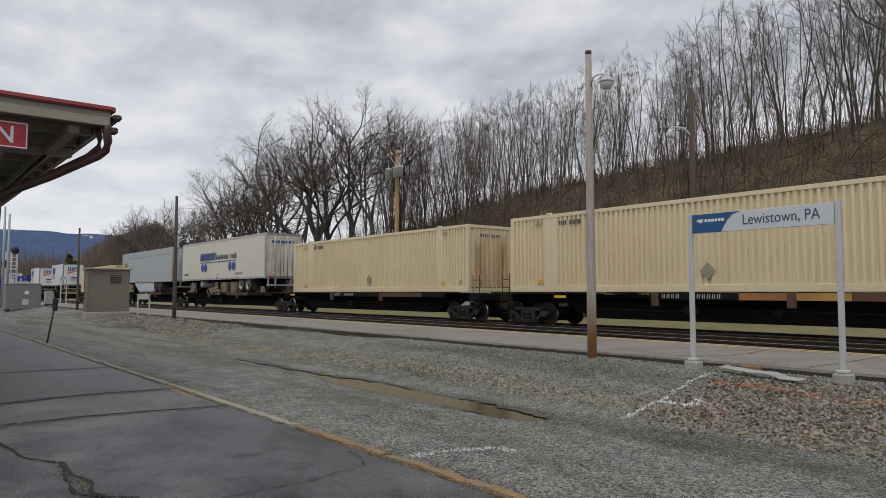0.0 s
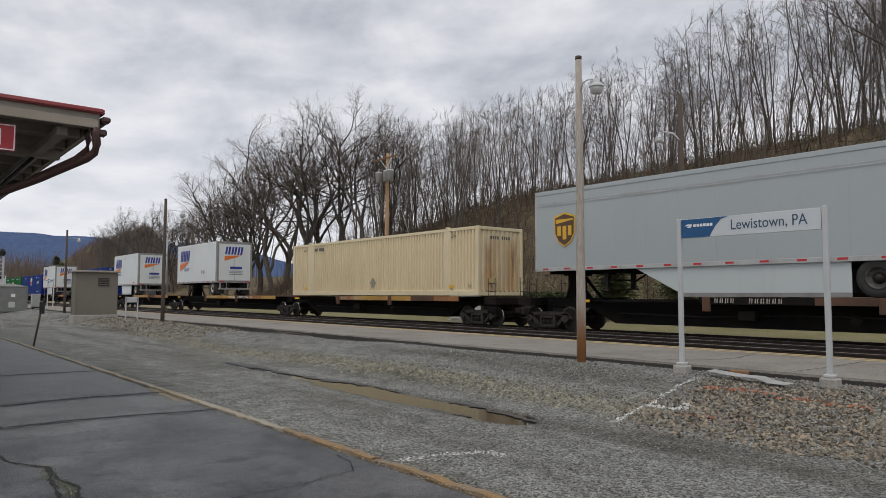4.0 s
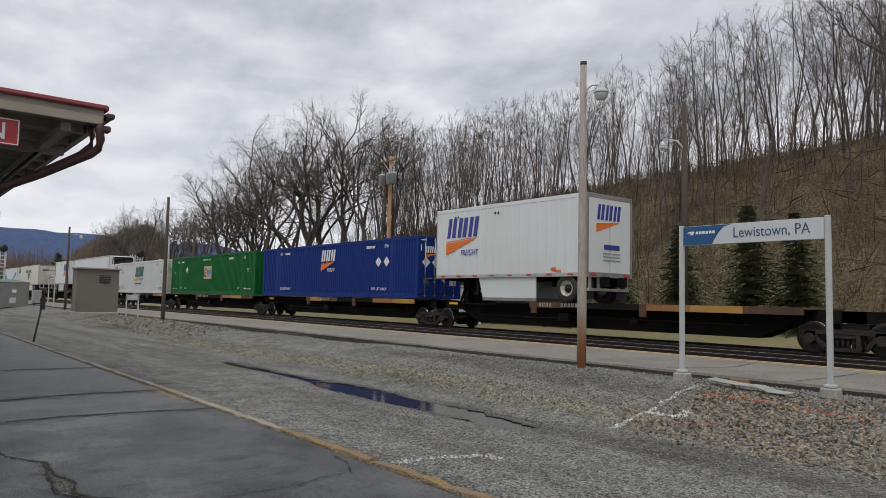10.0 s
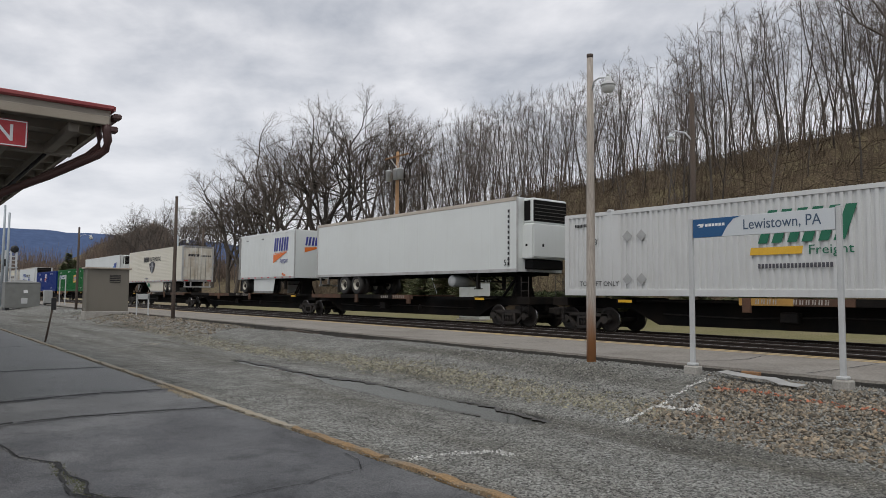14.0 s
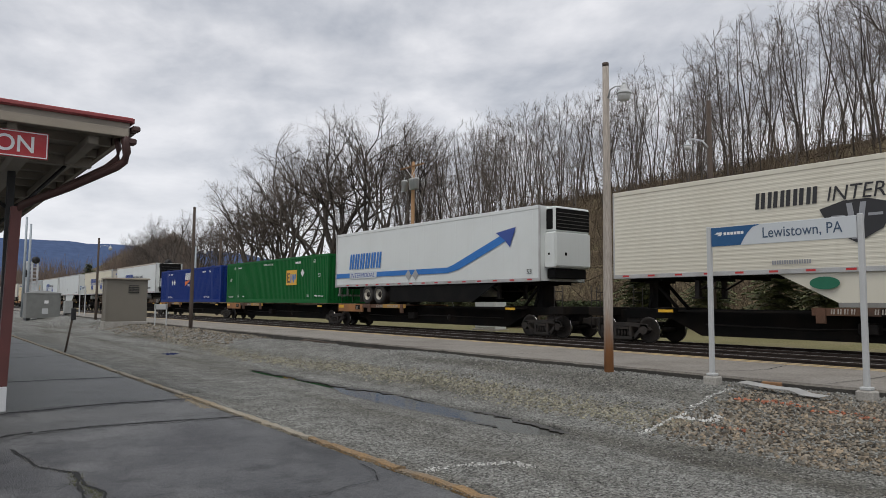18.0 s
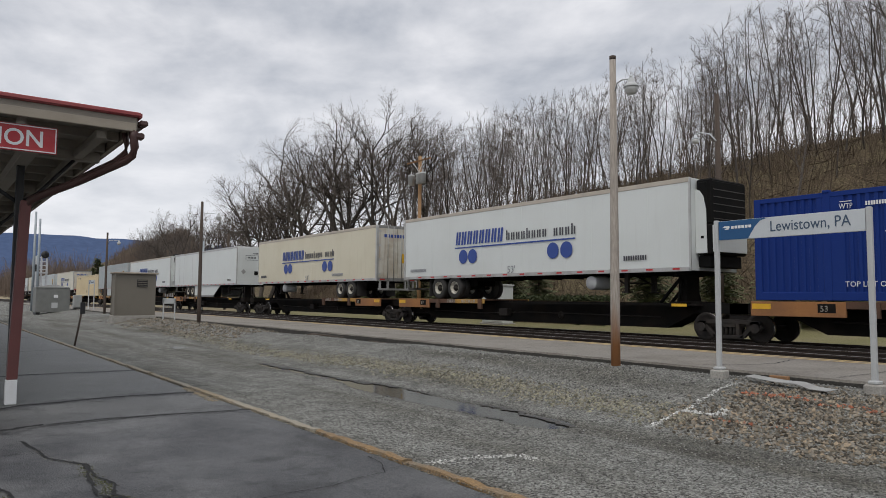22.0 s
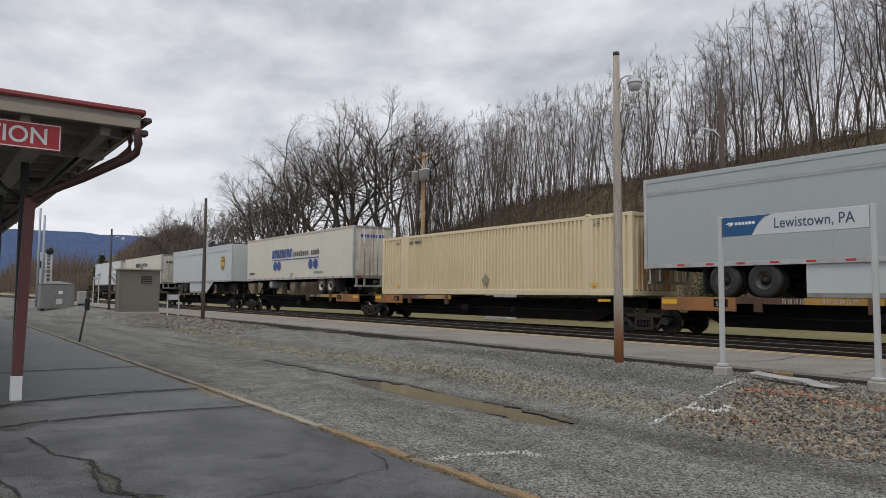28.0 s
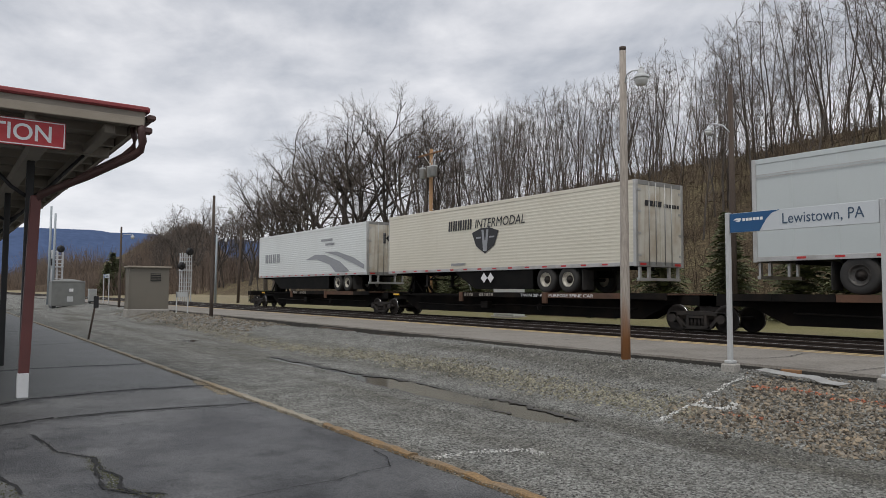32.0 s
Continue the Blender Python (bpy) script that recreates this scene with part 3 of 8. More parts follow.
# ---- mesh tools ----
def link_mesh(name, verts, faces, materials, smooth=False, indices=None):
    me = bpy.data.meshes.new(name)
    me.from_pydata([tuple(v) for v in verts], [], faces)
    for m in materials if isinstance(materials, (list, tuple)) else [materials]:
        me.materials.append(m)
    if indices is not None:
        me.polygons.foreach_set("material_index", indices)
    if smooth:
        me.polygons.foreach_set("use_smooth", [True] * len(me.polygons))
    me.update()
    return me


def part(name, bm, material, parent, label="", at=None):
    """Links a bmesh (or a ready mesh) as one mesh object under a thing or a part."""
    if isinstance(bm, bmesh.types.BMesh):
        me = bpy.data.meshes.new(name)
        bm.to_mesh(me)
        bm.free()
        for m in material if isinstance(material, (list, tuple)) else [material]:
            me.materials.append(m)
    else:
        me = bm
    ob = new(name, me)
    ob.parent = parent
    if at is not None:
        ob.matrix_basis = at
    if label:
        ob["label"] = label
    return ob


def thing(name, at, label, category, group=""):
    return tagged_at(new(name), at, label, category, group)


def tagged_at(ob, at, label, category, group="", kind=""):
    ob.matrix_basis = at
    return tagged(ob, label, category, group, kind)


def box(bm, x0, x1, y0, y1, z0, z1, mi=0, bevel=0.0):
    vs = [bm.verts.new(p) for p in ((x0, y0, z0), (x1, y0, z0), (x1, y1, z0), (x0, y1, z0), (x0, y0, z1), (x1, y0, z1), (x1, y1, z1), (x0, y1, z1))]
    fs = [bm.faces.new([vs[i] for i in f]) for f in ((3, 2, 1, 0), (4, 5, 6, 7), (0, 1, 5, 4), (1, 2, 6, 5), (2, 3, 7, 6), (3, 0, 4, 7))]
    for f in fs:
        f.material_index = mi
    if bevel:
        es = list({e for f in fs for e in f.edges})
        bmesh.ops.bevel(bm, geom=es, offset=bevel, segments=1, affect="EDGES", material=mi)
    return bm


def boxes(*rows, bevel=0.0):
    bm = bmesh.new()
    for r in rows:
        box(bm, *r, bevel=bevel)
    return bm


def tube(bm, p0, p1, r0, r1=None, n=8, caps=True, mi=0, smooth=True):
    p0, p1 = Vector(p0), Vector(p1)
    r1 = r0 if r1 is None else r1
    d = (p1 - p0).normalized()
    a = d.orthogonal().normalized()
    b = d.cross(a)
    rings = []
    for p, r in ((p0, r0), (p1, r1)):
        rings.append([bm.verts.new(p + (a * math.cos(2 * math.pi * k / n) + b * math.sin(2 * math.pi * k / n)) * r) for k in range(n)])
    for k in range(n):
        f = bm.faces.new((rings[0][k], rings[0][(k + 1) % n], rings[1][(k + 1) % n], rings[1][k]))
        f.smooth, f.material_index = smooth, mi
    if caps:
        bm.faces.new(rings[0][::-1]).material_index = mi
        bm.faces.new(rings[1]).material_index = mi
    return bm


def tubes(*rows, n=8):
    bm = bmesh.new()
    for r in rows:
        tube(bm, *r, n=n)
    return bm


def path_tube(bm, pts, r, n=8, mi=0):
    pts = [Vector(p) for p in pts]
    rings, ref = [], Vector((0.13, 0.21, 0.97))
    for i, p in enumerate(pts):
        d = (pts[min(i + 1, len(pts) - 1)] - pts[max(i - 1, 0)]).normalized()
        a = (ref - d * ref.dot(d))
        a = a.normalized() if a.length > 0.05 else d.orthogonal().normalized()
        b = d.cross(a)
        rings.append([bm.verts.new(p + (a * math.cos(2 * math.pi * k / n) + b * math.sin(2 * math.pi * k / n)) * r) for k in range(n)])
    for i in range(len(rings) - 1):
        for k in range(n):
            f = bm.faces.new((rings[i][k], rings[i][(k + 1) % n], rings[i + 1][(k + 1) % n], rings[i + 1][k]))
            f.smooth, f.material_index = True, mi
    bm.faces.new(rings[0][::-1]).material_index = mi
    bm.faces.new(rings[-1]).material_index = mi
    return bm


def lathe(bm, profile, n=16, mi=0, axis="z", at=(0, 0, 0)):
    """profile: rows of (radius, height)."""
    rings = []
    for r, h in profile:
        ring = []
        for k in range(n):
            c, s = math.cos(2 * math.pi * k / n), math.sin(2 * math.pi * k / n)
            p = (r * c, r * s, h) if axis == "z" else (r * s, h, r * c)
            ring.append(bm.verts.new((p[0] + at[0], p[1] + at[1], p[2] + at[2])))
        rings.append(ring)
    for i in range(len(rings) - 1):
        for k in range(n):
            f = bm.faces.new((rings[i][k], rings[i][(k + 1) % n], rings[i + 1][(k + 1) % n], rings[i + 1][k]))
            f.smooth, f.material_index = True, mi
    bm.faces.new(rings[0][::-1]).material_index = mi
    bm.faces.new(rings[-1]).material_index = mi
    return bm


def plate(bm, pts, y, t=0.006, mi=0):
    """A flat shape of (x, z) corners on the side that looks to -y, t thick."""
    area = sum(pts[i][0] * pts[(i + 1) % len(pts)][1] - pts[(i + 1) % len(pts)][0] * pts[i][1] for i in range(len(pts)))
    pts = pts if area > 0 else pts[::-1]
    front = [bm.verts.new((x, y - t, z)) for x, z in pts]
    back = [bm.verts.new((x, y, z)) for x, z in pts]
    bm.faces.new(front).material_index = mi
    n = len(pts)
    for k in range(n):
        bm.faces.new((back[k], back[(k + 1) % n], front[(k + 1) % n], front[k])).material_index = mi
    return bm


def plates(shapes, y, t=0.006):
    bm = bmesh.new()
    for s in shapes:
        plate(bm, s, y, t)
    return bm


def rect(x0, x1, z0, z1, lean=0.0):
    return [(x0, z0), (x1, z0), (x1 + lean, z1), (x0 + lean, z1)]


def disc(x, z, r, n=20, squash=1.0):
    return [(x + r * math.cos(2 * math.pi * k / n) * squash, z + r * math.sin(2 * math.pi * k / n)) for k in range(n)]


TEXTS = {}


def text_mesh(body, size, material, bold=0.0):
    """Letters of the built-in font as a mesh in the x-z plane that looks to -y, from its left foot."""
    key = (body, size, material.name, bold)
    if key not in TEXTS:
        cu = bpy.data.curves.new("letters", "FONT")
        cu.body, cu.size, cu.extrude, cu.offset, cu.resolution_u = body, size, 0.002, bold, (4 if size < 0.32 and len(body) > 6 and body[0] in "LS" else 2)
        tmp = new("letters", cu)
        me = bpy.data.meshes.new_from_object(tmp.evaluated_get(bpy.context.evaluated_depsgraph_get()))
        bpy.data.objects.remove(tmp)
        bpy.data.curves.remove(cu)
        me.transform(Matrix.Rotation(radians(90), 4, "X"))
        me.materials.clear()
        me.materials.append(material)
        me.name = "letters"
        TEXTS[key] = me
    return TEXTS[key]


def letters(body, size, x, y, z, material, parent, label="", fit=None, rz=0, bold=0.0, lean=0.0):
    """Writing with its left foot at x, z on the plane y; fit: the width it is drawn to."""
    me = text_mesh(body, size, material, bold)
    ob = part("lettering", me, None, parent, label)
    m = pose(x, y, z, 0, 0, rz)
    if fit:
        w = max(v.co.x for v in me.vertices)
        m = m @ Matrix.Diagonal((fit / w, 1, 1, 1))
    if lean:
        me = me.copy()
        me.transform(Matrix(((1, 0, lean, 0), (0, 1, 0, 0), (0, 0, 1, 0), (0, 0, 0, 1))))
        ob.data = me
    ob.matrix_basis = m
    return ob


# ---- the ground ----
def smooth(a, b, x):
    t = min(max((x - a) / (b - a), 0.0), 1.0)
    return t * t * (3 - 2 * t)


def foot(x):
    """Where the hillside begins, by x."""
    return 30.0 + 13.0 * smooth(62, 92, -x)


def ground_z(x, y):
    if y < 3.95:
        return -0.02
    if y < 11.6:
        d = smooth(0, 1, 1 - min(1.0, abs(y - (6.70 + 0.06 * math.sin(x * 0.9))) / 0.62))
        pool = smooth(-12.7, -11.4, x) * (1 - smooth(-7.0, -6.0, x))
        seam = smooth(0, 1, 1 - min(1.0, abs(y - 6.78) / 0.34)) * smooth(-17.5, -16.0, x) * (1 - smooth(-12.6, -11.6, x))
        calm = 1 - max(d * pool, seam)
        rim = 0.362
        z = -0.015 + rim * smooth(7.5, 10.3, y) + 0.03 * calm * noise.noise((x * 0.55, y * 0.8, 0)) * smooth(4.0, 5.0, y)
        z -= 0.10 * smooth(10.3, 10.95, y) * smooth(-33, -27, x) * (1 - smooth(-18.5, -15.5, x))
        z -= 0.085 * d * pool * (0.8 + 0.2 * math.sin(x * 1.7)) + 0.048 * seam
        return z + 0.045 * smooth(8.2, 9.2, y) * (1 - 0.75 * smooth(9.9, 10.8, y)) * noise.noise((x * 0.9, y * 1.1, 3.0)) - 0.045 * smooth(10.8, 11.1, y)
    if y < 14.7:
        return 0.2
    if y < 24.3:
        return 0.17
    f = foot(x)
    z = 0.13 + 0.53 * smooth(24.3, f, y)
    if y > f:
        top = float(np.interp(-x, (0, 23, 50, 67, 97, 130), (13.0, 12.6, 11.2, 8.4, 5.2, 4.8)))
        z += top * math.sin(min((y - f) / 25.0, 1.0) * math.pi / 2)
        z += 0.5 * noise.noise((x * 0.12, y * 0.12, 1.0)) * smooth(f, f + 6, y)
        z += 24.0 * smooth(150, 300, -x) * smooth(50, 100, y) * smooth(2.8, 3.5, -x / y) * (1 - smooth(4.6, 6.2, -x / y))
    return z


def build_ground():
    xs = list(np.concatenate([[-4500, -2500, -1400, -800, -500, -420, -350, -300, -260, -240], np.arange(-220, -48, 6.0), np.arange(-46, -17.5, 0.35), np.arange(-17.4, -4.5, 0.14), np.arange(-4.4, 4.01, 0.35), [6, 9, 14, 22, 40, 80, 200, 600, 1500, 4000]]))
    ys = list(np.concatenate([[-4000, -1500, -500, -150, -40, -12, 0, 3.9], np.arange(4.0, 6.0, 0.25), np.arange(6.05, 7.55, 0.09), np.arange(7.65, 10.6, 0.25), np.arange(10.7, 11.6, 0.12), [11.62, 12.5, 14.6, 14.8, 16, 18, 20, 22, 23.0, 24.25, 24.35, 26, 28, 29, 30, 31.5, 33, 35, 37.5, 40, 43, 46, 49, 52, 55, 58, 62, 68, 76, 85, 92, 100, 115, 130, 200, 400, 1000, 2500, 4500]]))
    verts = [(x, y, ground_z(x, y)) for x in xs for y in ys]
    n = len(ys)
    faces, idx = [], []
    for i in range(len(xs) - 1):
        for j in range(n - 1):
            faces.append((i * n + j, (i + 1) * n + j, (i + 1) * n + j + 1, i * n + j + 1))
            yc, xc = (ys[j] + ys[j + 1]) / 2, (xs[i] + xs[i + 1]) / 2
            f = foot(xc)
            idx.append(0 if yc < 14.7 else 1 if yc < 24.3 else (3 if xc < -72 else 2) if yc < f - 1.0 else 4)
    ob = new("ground", link_mesh("ground", verts, faces, [M["gravel"], M["ballast"], M["grass"], M["dry_grass"], M["litter"]], True, idx))
    tagged(ob, "grey gravel yard, grass verge and leaf-littered hillside", "ground", kind="structure")


build_ground()


def stones(name, count, area, size, material, label, seed, lift=0.0, weight=None, parent=None):
    """Loose stones, joined; area: x0, x1, y0, y1."""
    rng = np.random.default_rng(seed)
    base = np.array([(0, 0, 1), (0.9, 0, 0.1), (0.28, 0.85, 0.1), (-0.73, 0.53, -0.1), (-0.73, -0.53, 0.1), (0.28, -0.85, -0.1), (0, 0, -0.7)], float)
    tri = [(0, 1, 2), (0, 2, 3), (0, 3, 4), (0, 4, 5), (0, 5, 1), (6, 2, 1), (6, 3, 2), (6, 4, 3), (6, 5, 4), (6, 1, 5)]
    verts, faces, k = [], [], 0
    while k < count:
        x, y = rng.uniform(area[0], area[1]), rng.uniform(area[2], area[3])
        if weight and rng.random() > weight(x, y):
            continue
        s = size[0] + (size[1] - size[0]) * rng.random() ** 2.2
        a = rng.uniform(0, 6.28)
        p = base * (1 + rng.uniform(-0.28, 0.28, (7, 1)))
        p = p * (s, s * rng.uniform(0.6, 0.95), s * rng.uniform(0.55, 0.9))
        c, q = math.cos(a), math.sin(a)
        z = ground_z(x, y) + s * 0.18 + lift
        o = len(verts)
        verts += [(x + v[0] * c - v[1] * q, y + v[0] * q + v[1] * c, z + v[2] + 0.3 * v[0] * rng.uniform(-1, 1)) for v in p]
        faces += [(i + o, j + o, l + o) for i, j, l in tri]
        k += 1
    ob = new(name, link_mesh(name, verts, faces, material))
    return tagged(ob, label, "gravel", kind="stuff")


def right_of_line(x, y):
    """How far a place lies past the sprayed line, softened."""
    return smooth(-0.35, 0.45, x + 5.62 + 0.1 * (y - 7.4) + 0.5 * noise.noise((x * 1.3, y * 1.3, 9)))


stones("ballast_stones", 16000, (-6.4, 0.2, 7.3, 10.6), (0.010, 0.042), M["stone"], "coarse brown and grey broken stones on the bank", 11, weight=lambda x, y: right_of_line(x, y) * smooth(7.3, 8.1, y + 0.10 * (x + 5) + 0.5 * noise.noise((x * 1.1, y, 4))) * (1 - 0.85 * smooth(9.7, 10.2, y)))
stones("bank_stones", 12000, (-26, 1, 8.5, 11.15), (0.007, 0.026), M["pebble"], "fine grey pebbles on the bank", 12, weight=lambda x, y: 0.25 + 0.75 * smooth(-26, -8, x))
stones("band_stones", 9000, (-30, -5.5, 7.4, 9.2), (0.012, 0.038), M["olive_stone"], "coarser olive-tan stones in a band along the bank", 14, weight=lambda x, y: (0.25 + 0.75 * smooth(-28, -9, x)) * math.exp(-((y - 8.25 - 0.2 * math.sin(x * 0.4)) / 0.36) ** 2))
stones("far_stones", 3800, (-46, -24, 8.0, 10.9), (0.02, 0.065), M["stone"], "coarse brown stones on the bank by the shed", 15, weight=lambda x, y: smooth(7.9, 9.0, y + 0.5 * noise.noise((x * 0.5, y, 2))) * (0.35 + 0.65 * smooth(-46, -36, x)))
stones("yard_gravel", 14000, (-12, 0, 4.0, 7.8), (0.005, 0.015), M["pebble"], "fine grey crushed gravel of the yard", 13, weight=lambda x, y: 0.2 + 0.8 * smooth(-12, -7, x))



def near_line(pts, w):
    def weight(x, y):
        best = 9.0
        for (xa, ya), (xb, yb) in zip(pts, pts[1:]):
            t = min(max(((x - xa) * (xb - xa) + (y - ya) * (yb - ya)) / ((xb - xa) ** 2 + (yb - ya) ** 2), 0), 1)
            best = min(best, math.hypot(x - xa - t * (xb - xa), y - ya - t * (yb - ya)))
        return math.exp(-(best / w) ** 2)
    return weight


stones("white_paint_marks", 230, (-6.6, -5.0, 7.2, 10.4), (0.008, 0.026), M["spray_white"], "white sprayed survey line on the stones", 41, 0.012, near_line([(-5.64, 7.44), (-5.77, 8.07), (-5.85, 8.72), (-5.90, 9.37), (-5.89, 9.95)], 0.034))
stones("white_paint_marks", 75, (-5.8, -4.9, 8.2, 8.9), (0.012, 0.04), M["spray_white"], "white sprayed corner mark on the stones", 42, 0.012, near_line([(-5.75, 8.39), (-5.24, 8.44), (-5.33, 8.66)], 0.045))
stones("white_paint_marks", 200, (-6.2, -4.7, 4.0, 5.3), (0.008, 0.02), M["spray_white"], "faint white sprayed arrow on the gravel", 43, 0.006, near_line([(-5.66, 4.08), (-5.62, 4.4), (-5.5, 4.75), (-5.40, 5.03), (-5.2, 5.06)], 0.06))
for k, (x, y) in enumerate(((-5.22, 9.42), (-4.85, 9.46), (-4.15, 9.43), (-3.6, 9.40), (-4.95, 8.28), (-4.65, 8.33))):
    stones("orange_paint_marks", 46 if k < 4 else 16, (x - 0.4, x + 0.4, y - 0.4, y + 0.4), (0.010, 0.036), M["spray_orange"], "orange sprayed patch on the stones", 50 + k, 0.012, near_line([(x - 0.25, y - 0.04), (x + 0.25, y + 0.05)], 0.055))

# puddle
bm = bmesh.new()
rim = []
for k in range(60):
    s = k / 59
    x = -16.9 + 11.0 * s
    rim.append((x, 6.70 + 0.06 * math.sin(x * 0.9)))
lo = [bm.verts.new((x, y - 0.6, -0.045)) for x, y in rim]
hi = [bm.verts.new((x, y + 0.6, -0.045)) for x, y in rim]
for k in range(59):
    bm.faces.new((lo[k], lo[k + 1], hi[k + 1], hi[k]))
me = bpy.data.meshes.new("puddle")
bm.to_mesh(me)
bm.free()
me.materials.append(M["water"])
pool = tagged(new("puddle", me), "long shallow rain puddle in the gravel", "water", kind="structure")

me = link_mesh("puddle", [(-22.5 + 0.55 * math.cos(a) * (1 + 0.2 * math.sin(3 * a)), 6.58 + 0.30 * math.sin(a) * (1 + 0.2 * math.cos(2 * a)), ground_z(-22.5, 6.58) + 0.004) for a in [k * math.pi / 12 for k in range(24)]], [list(range(24))], M["water"])
tagged(new("puddle", me), "small shallow rain puddle in the gravel", "water", kind="structure")

# asphalt apron with its painted kerb
bm = boxes((-60, 6, -30, 3.8, -0.12, 0.0))
ob = new("asphalt_apron")
tagged(ob, "dark worn asphalt apron with cracks", "pavement", kind="structure")
part("paving", bm, M["asphalt"], ob)


def strip(pts, w, z, material, name, parent, jag=0.25, seed=1):
    """A thin uneven band along points on the ground."""
    rng = np.random.default_rng(seed)
    fine = []
    for (x0, y0), (x1, y1) in zip(pts, pts[1:]):
        n = max(2, int(math.hypot(x1 - x0, y1 - y0) / 0.04))
        fine += [(x0 + (x1 - x0) * k / n, y0 + (y1 - y0) * k / n) for k in range(n)]
    fine.append(pts[-1])
    verts, faces = [], []
    drift = 0.0
    for i, (x, y) in enumerate(fine):
        a, b = fine[max(i - 1, 0)], fine[min(i + 1, len(fine) - 1)]
        d = Vector((b[0] - a[0], b[1] - a[1]))
        d = d.normalized() if d.length else Vector((1, 0))
        drift = drift * 0.8 + rng.normal(0, w * jag * 0.6)
        off = drift
        ww = w * 0.5 * (1 + rng.uniform(-0.5, 0.5)) * (0.25 if i in (0, len(fine) - 1) else 1)
        nx, ny = -d.y, d.x
        for s in (-1, 1):
            verts.append((x + nx * (off + s * ww), y + ny * (off + s * ww), z))
    for i in range(len(fine) - 1):
        faces.append((2 * i, 2 * i + 2, 2 * i + 3, 2 * i + 1))
    me = link_mesh(name, verts, faces, material)
    return part(name, me, None, parent)


def kerb_board(x0, x1, seed):
    """A worn edging board with a ragged inner edge and broken top."""
    rng = np.random.default_rng(seed)
    n = max(3, int((x1 - x0) / (0.12 if x0 > -16 else 0.5)))
    bm = bmesh.new()
    rows = []
    for i in range(n + 1):
        x = x0 + (x1 - x0) * i / n
        a, b, t = 3.868 + rng.normal(0, 0.012), 3.972 + rng.normal(0, 0.007), 0.016 + rng.normal(0, 0.006)
        rows.append([bm.verts.new(p) for p in ((x, a - 0.01, -0.08), (x, a, t), (x, (a + b) / 2, t + 0.006), (x, b, t - 0.004), (x, b + 0.012, -0.08))])
    for p, q in zip(rows, rows[1:]):
        for j in range(4):
            bm.faces.new((p[j], q[j], q[j + 1], p[j + 1]))
    bm.faces.new(rows[0])
    bm.faces.new(rows[-1][::-1])
    bmesh.ops.recalc_face_normals(bm, faces=bm.faces)
    return bm


for k in range(34):
    a = -59 + k * 1.9
    near = a > -8.7
    part("kerb_board", kerb_board(a + 0.008, a + 1.892, 400 + k), M["yellow_paint" if near else "kerb_pale"], ob, "faded orange-yellow painted edging" if near else "pale worn edging")
for k, (pts, w) in enumerate((
    ([(-16.2, -2.0), (-16.2, 1.2), (-16.35, 1.8), (-16.3, 2.7), (-16.1, 3.8)], 0.05),
    ([(-11.3, -2.0), (-11.55, 0.9), (-11.85, 1.3), (-12.0, 2.0), (-12.05, 2.85), (-11.9, 3.85)], 0.07),
    ([(-9.4, -2.0), (-9.7, 0.75), (-9.85, 1.1), (-9.95, 1.35)], 0.10),
    ([(-9.95, 1.35), (-10.0, 2.0), (-9.86, 3.05), (-9.7, 3.85)], 0.04),
    ([(-8.97, 0.98), (-8.36, 1.06), (-7.9, 1.11), (-7.6, 1.26), (-7.46, 1.36), (-6.98, 1.30), (-6.65, 1.27), (-6.25, 1.24), (-6.02, 1.38), (-5.8, 1.62)], 0.026),
    ([(-7.46, 1.36), (-6.88, 1.36), (-6.53, 1.40), (-6.2, 1.37), (-5.7, 1.5)], 0.028),
    ([(-5.37, 1.9), (-5.42, 2.5), (-5.41, 2.9), (-5.51, 3.17)], 0.011),
    ([(-5.51, 3.17), (-5.56, 3.5), (-5.88, 3.66), (-6.21, 3.7)], 0.012),
    ([(-23.4, -1.0), (-22.9, 1.6), (-23.4, 3.8)], 0.06), ([(-31, -1), (-30.6, 3.8)], 0.06),
    ([(-7.14, 0.59), (-6.7, 0.67), (-6.41, 0.70)], 0.03))):
    strip(pts, w, 0.006 + 0.0006 * k, M["crack"], "crack", ob, 0.35, 30 + k)
    if k < 4:
        strip(pts, w * 2.2, 0.0042 + 0.0004 * k, M["tar"], "tar_smear", ob, 0.30, 130 + k)
        strip(pts, w * 5.0, 0.0022 + 0.0004 * k, M["old_tar"], "tar_smear", ob, 0.22, 170 + k)



def crumbs(name, count, pts, w, size, material, label, seed):
    xs, ys = [p[0] for p in pts], [p[1] for p in pts]
    return stones(name, count, (min(xs) - 0.2, max(xs) + 0.2, min(ys) - 0.2, max(ys) + 0.2), size, material, label, seed, 0.021, near_line(pts, w))


CRACK = [(-8.4, 1.06), (-7.9, 1.11), (-7.46, 1.34), (-6.98, 1.32), (-6.53, 1.36), (-6.2, 1.32), (-5.8, 1.55)]
crumbs("crack_moss", 420, CRACK[2:], 0.045, (0.004, 0.011), M["moss"], "mossy crumbs in the asphalt crack", 81)
crumbs("crack_grit", 700, CRACK, 0.06, (0.003, 0.009), M["pebble"], "broken asphalt grit along the crack", 82)
crumbs("crack_moss", 260, [(-7.3, 0.45), (-6.7, 0.58), (-6.3, 0.62)], 0.09, (0.004, 0.011), M["moss"], "mossy crumbs at the asphalt edge", 83)
crumbs("kerb_grit", 1500, [(-14, 3.86), (-3, 3.85)], 0.03, (0.004, 0.016), M["stone"], "crumbled edging along the asphalt", 84)
crumbs("kerb_grit", 700, [(-12.5, 3.80), (-10.8, 3.72)], 0.06, (0.004, 0.016), M["kerb_pale"], "crumbled pale edging on the asphalt", 85)

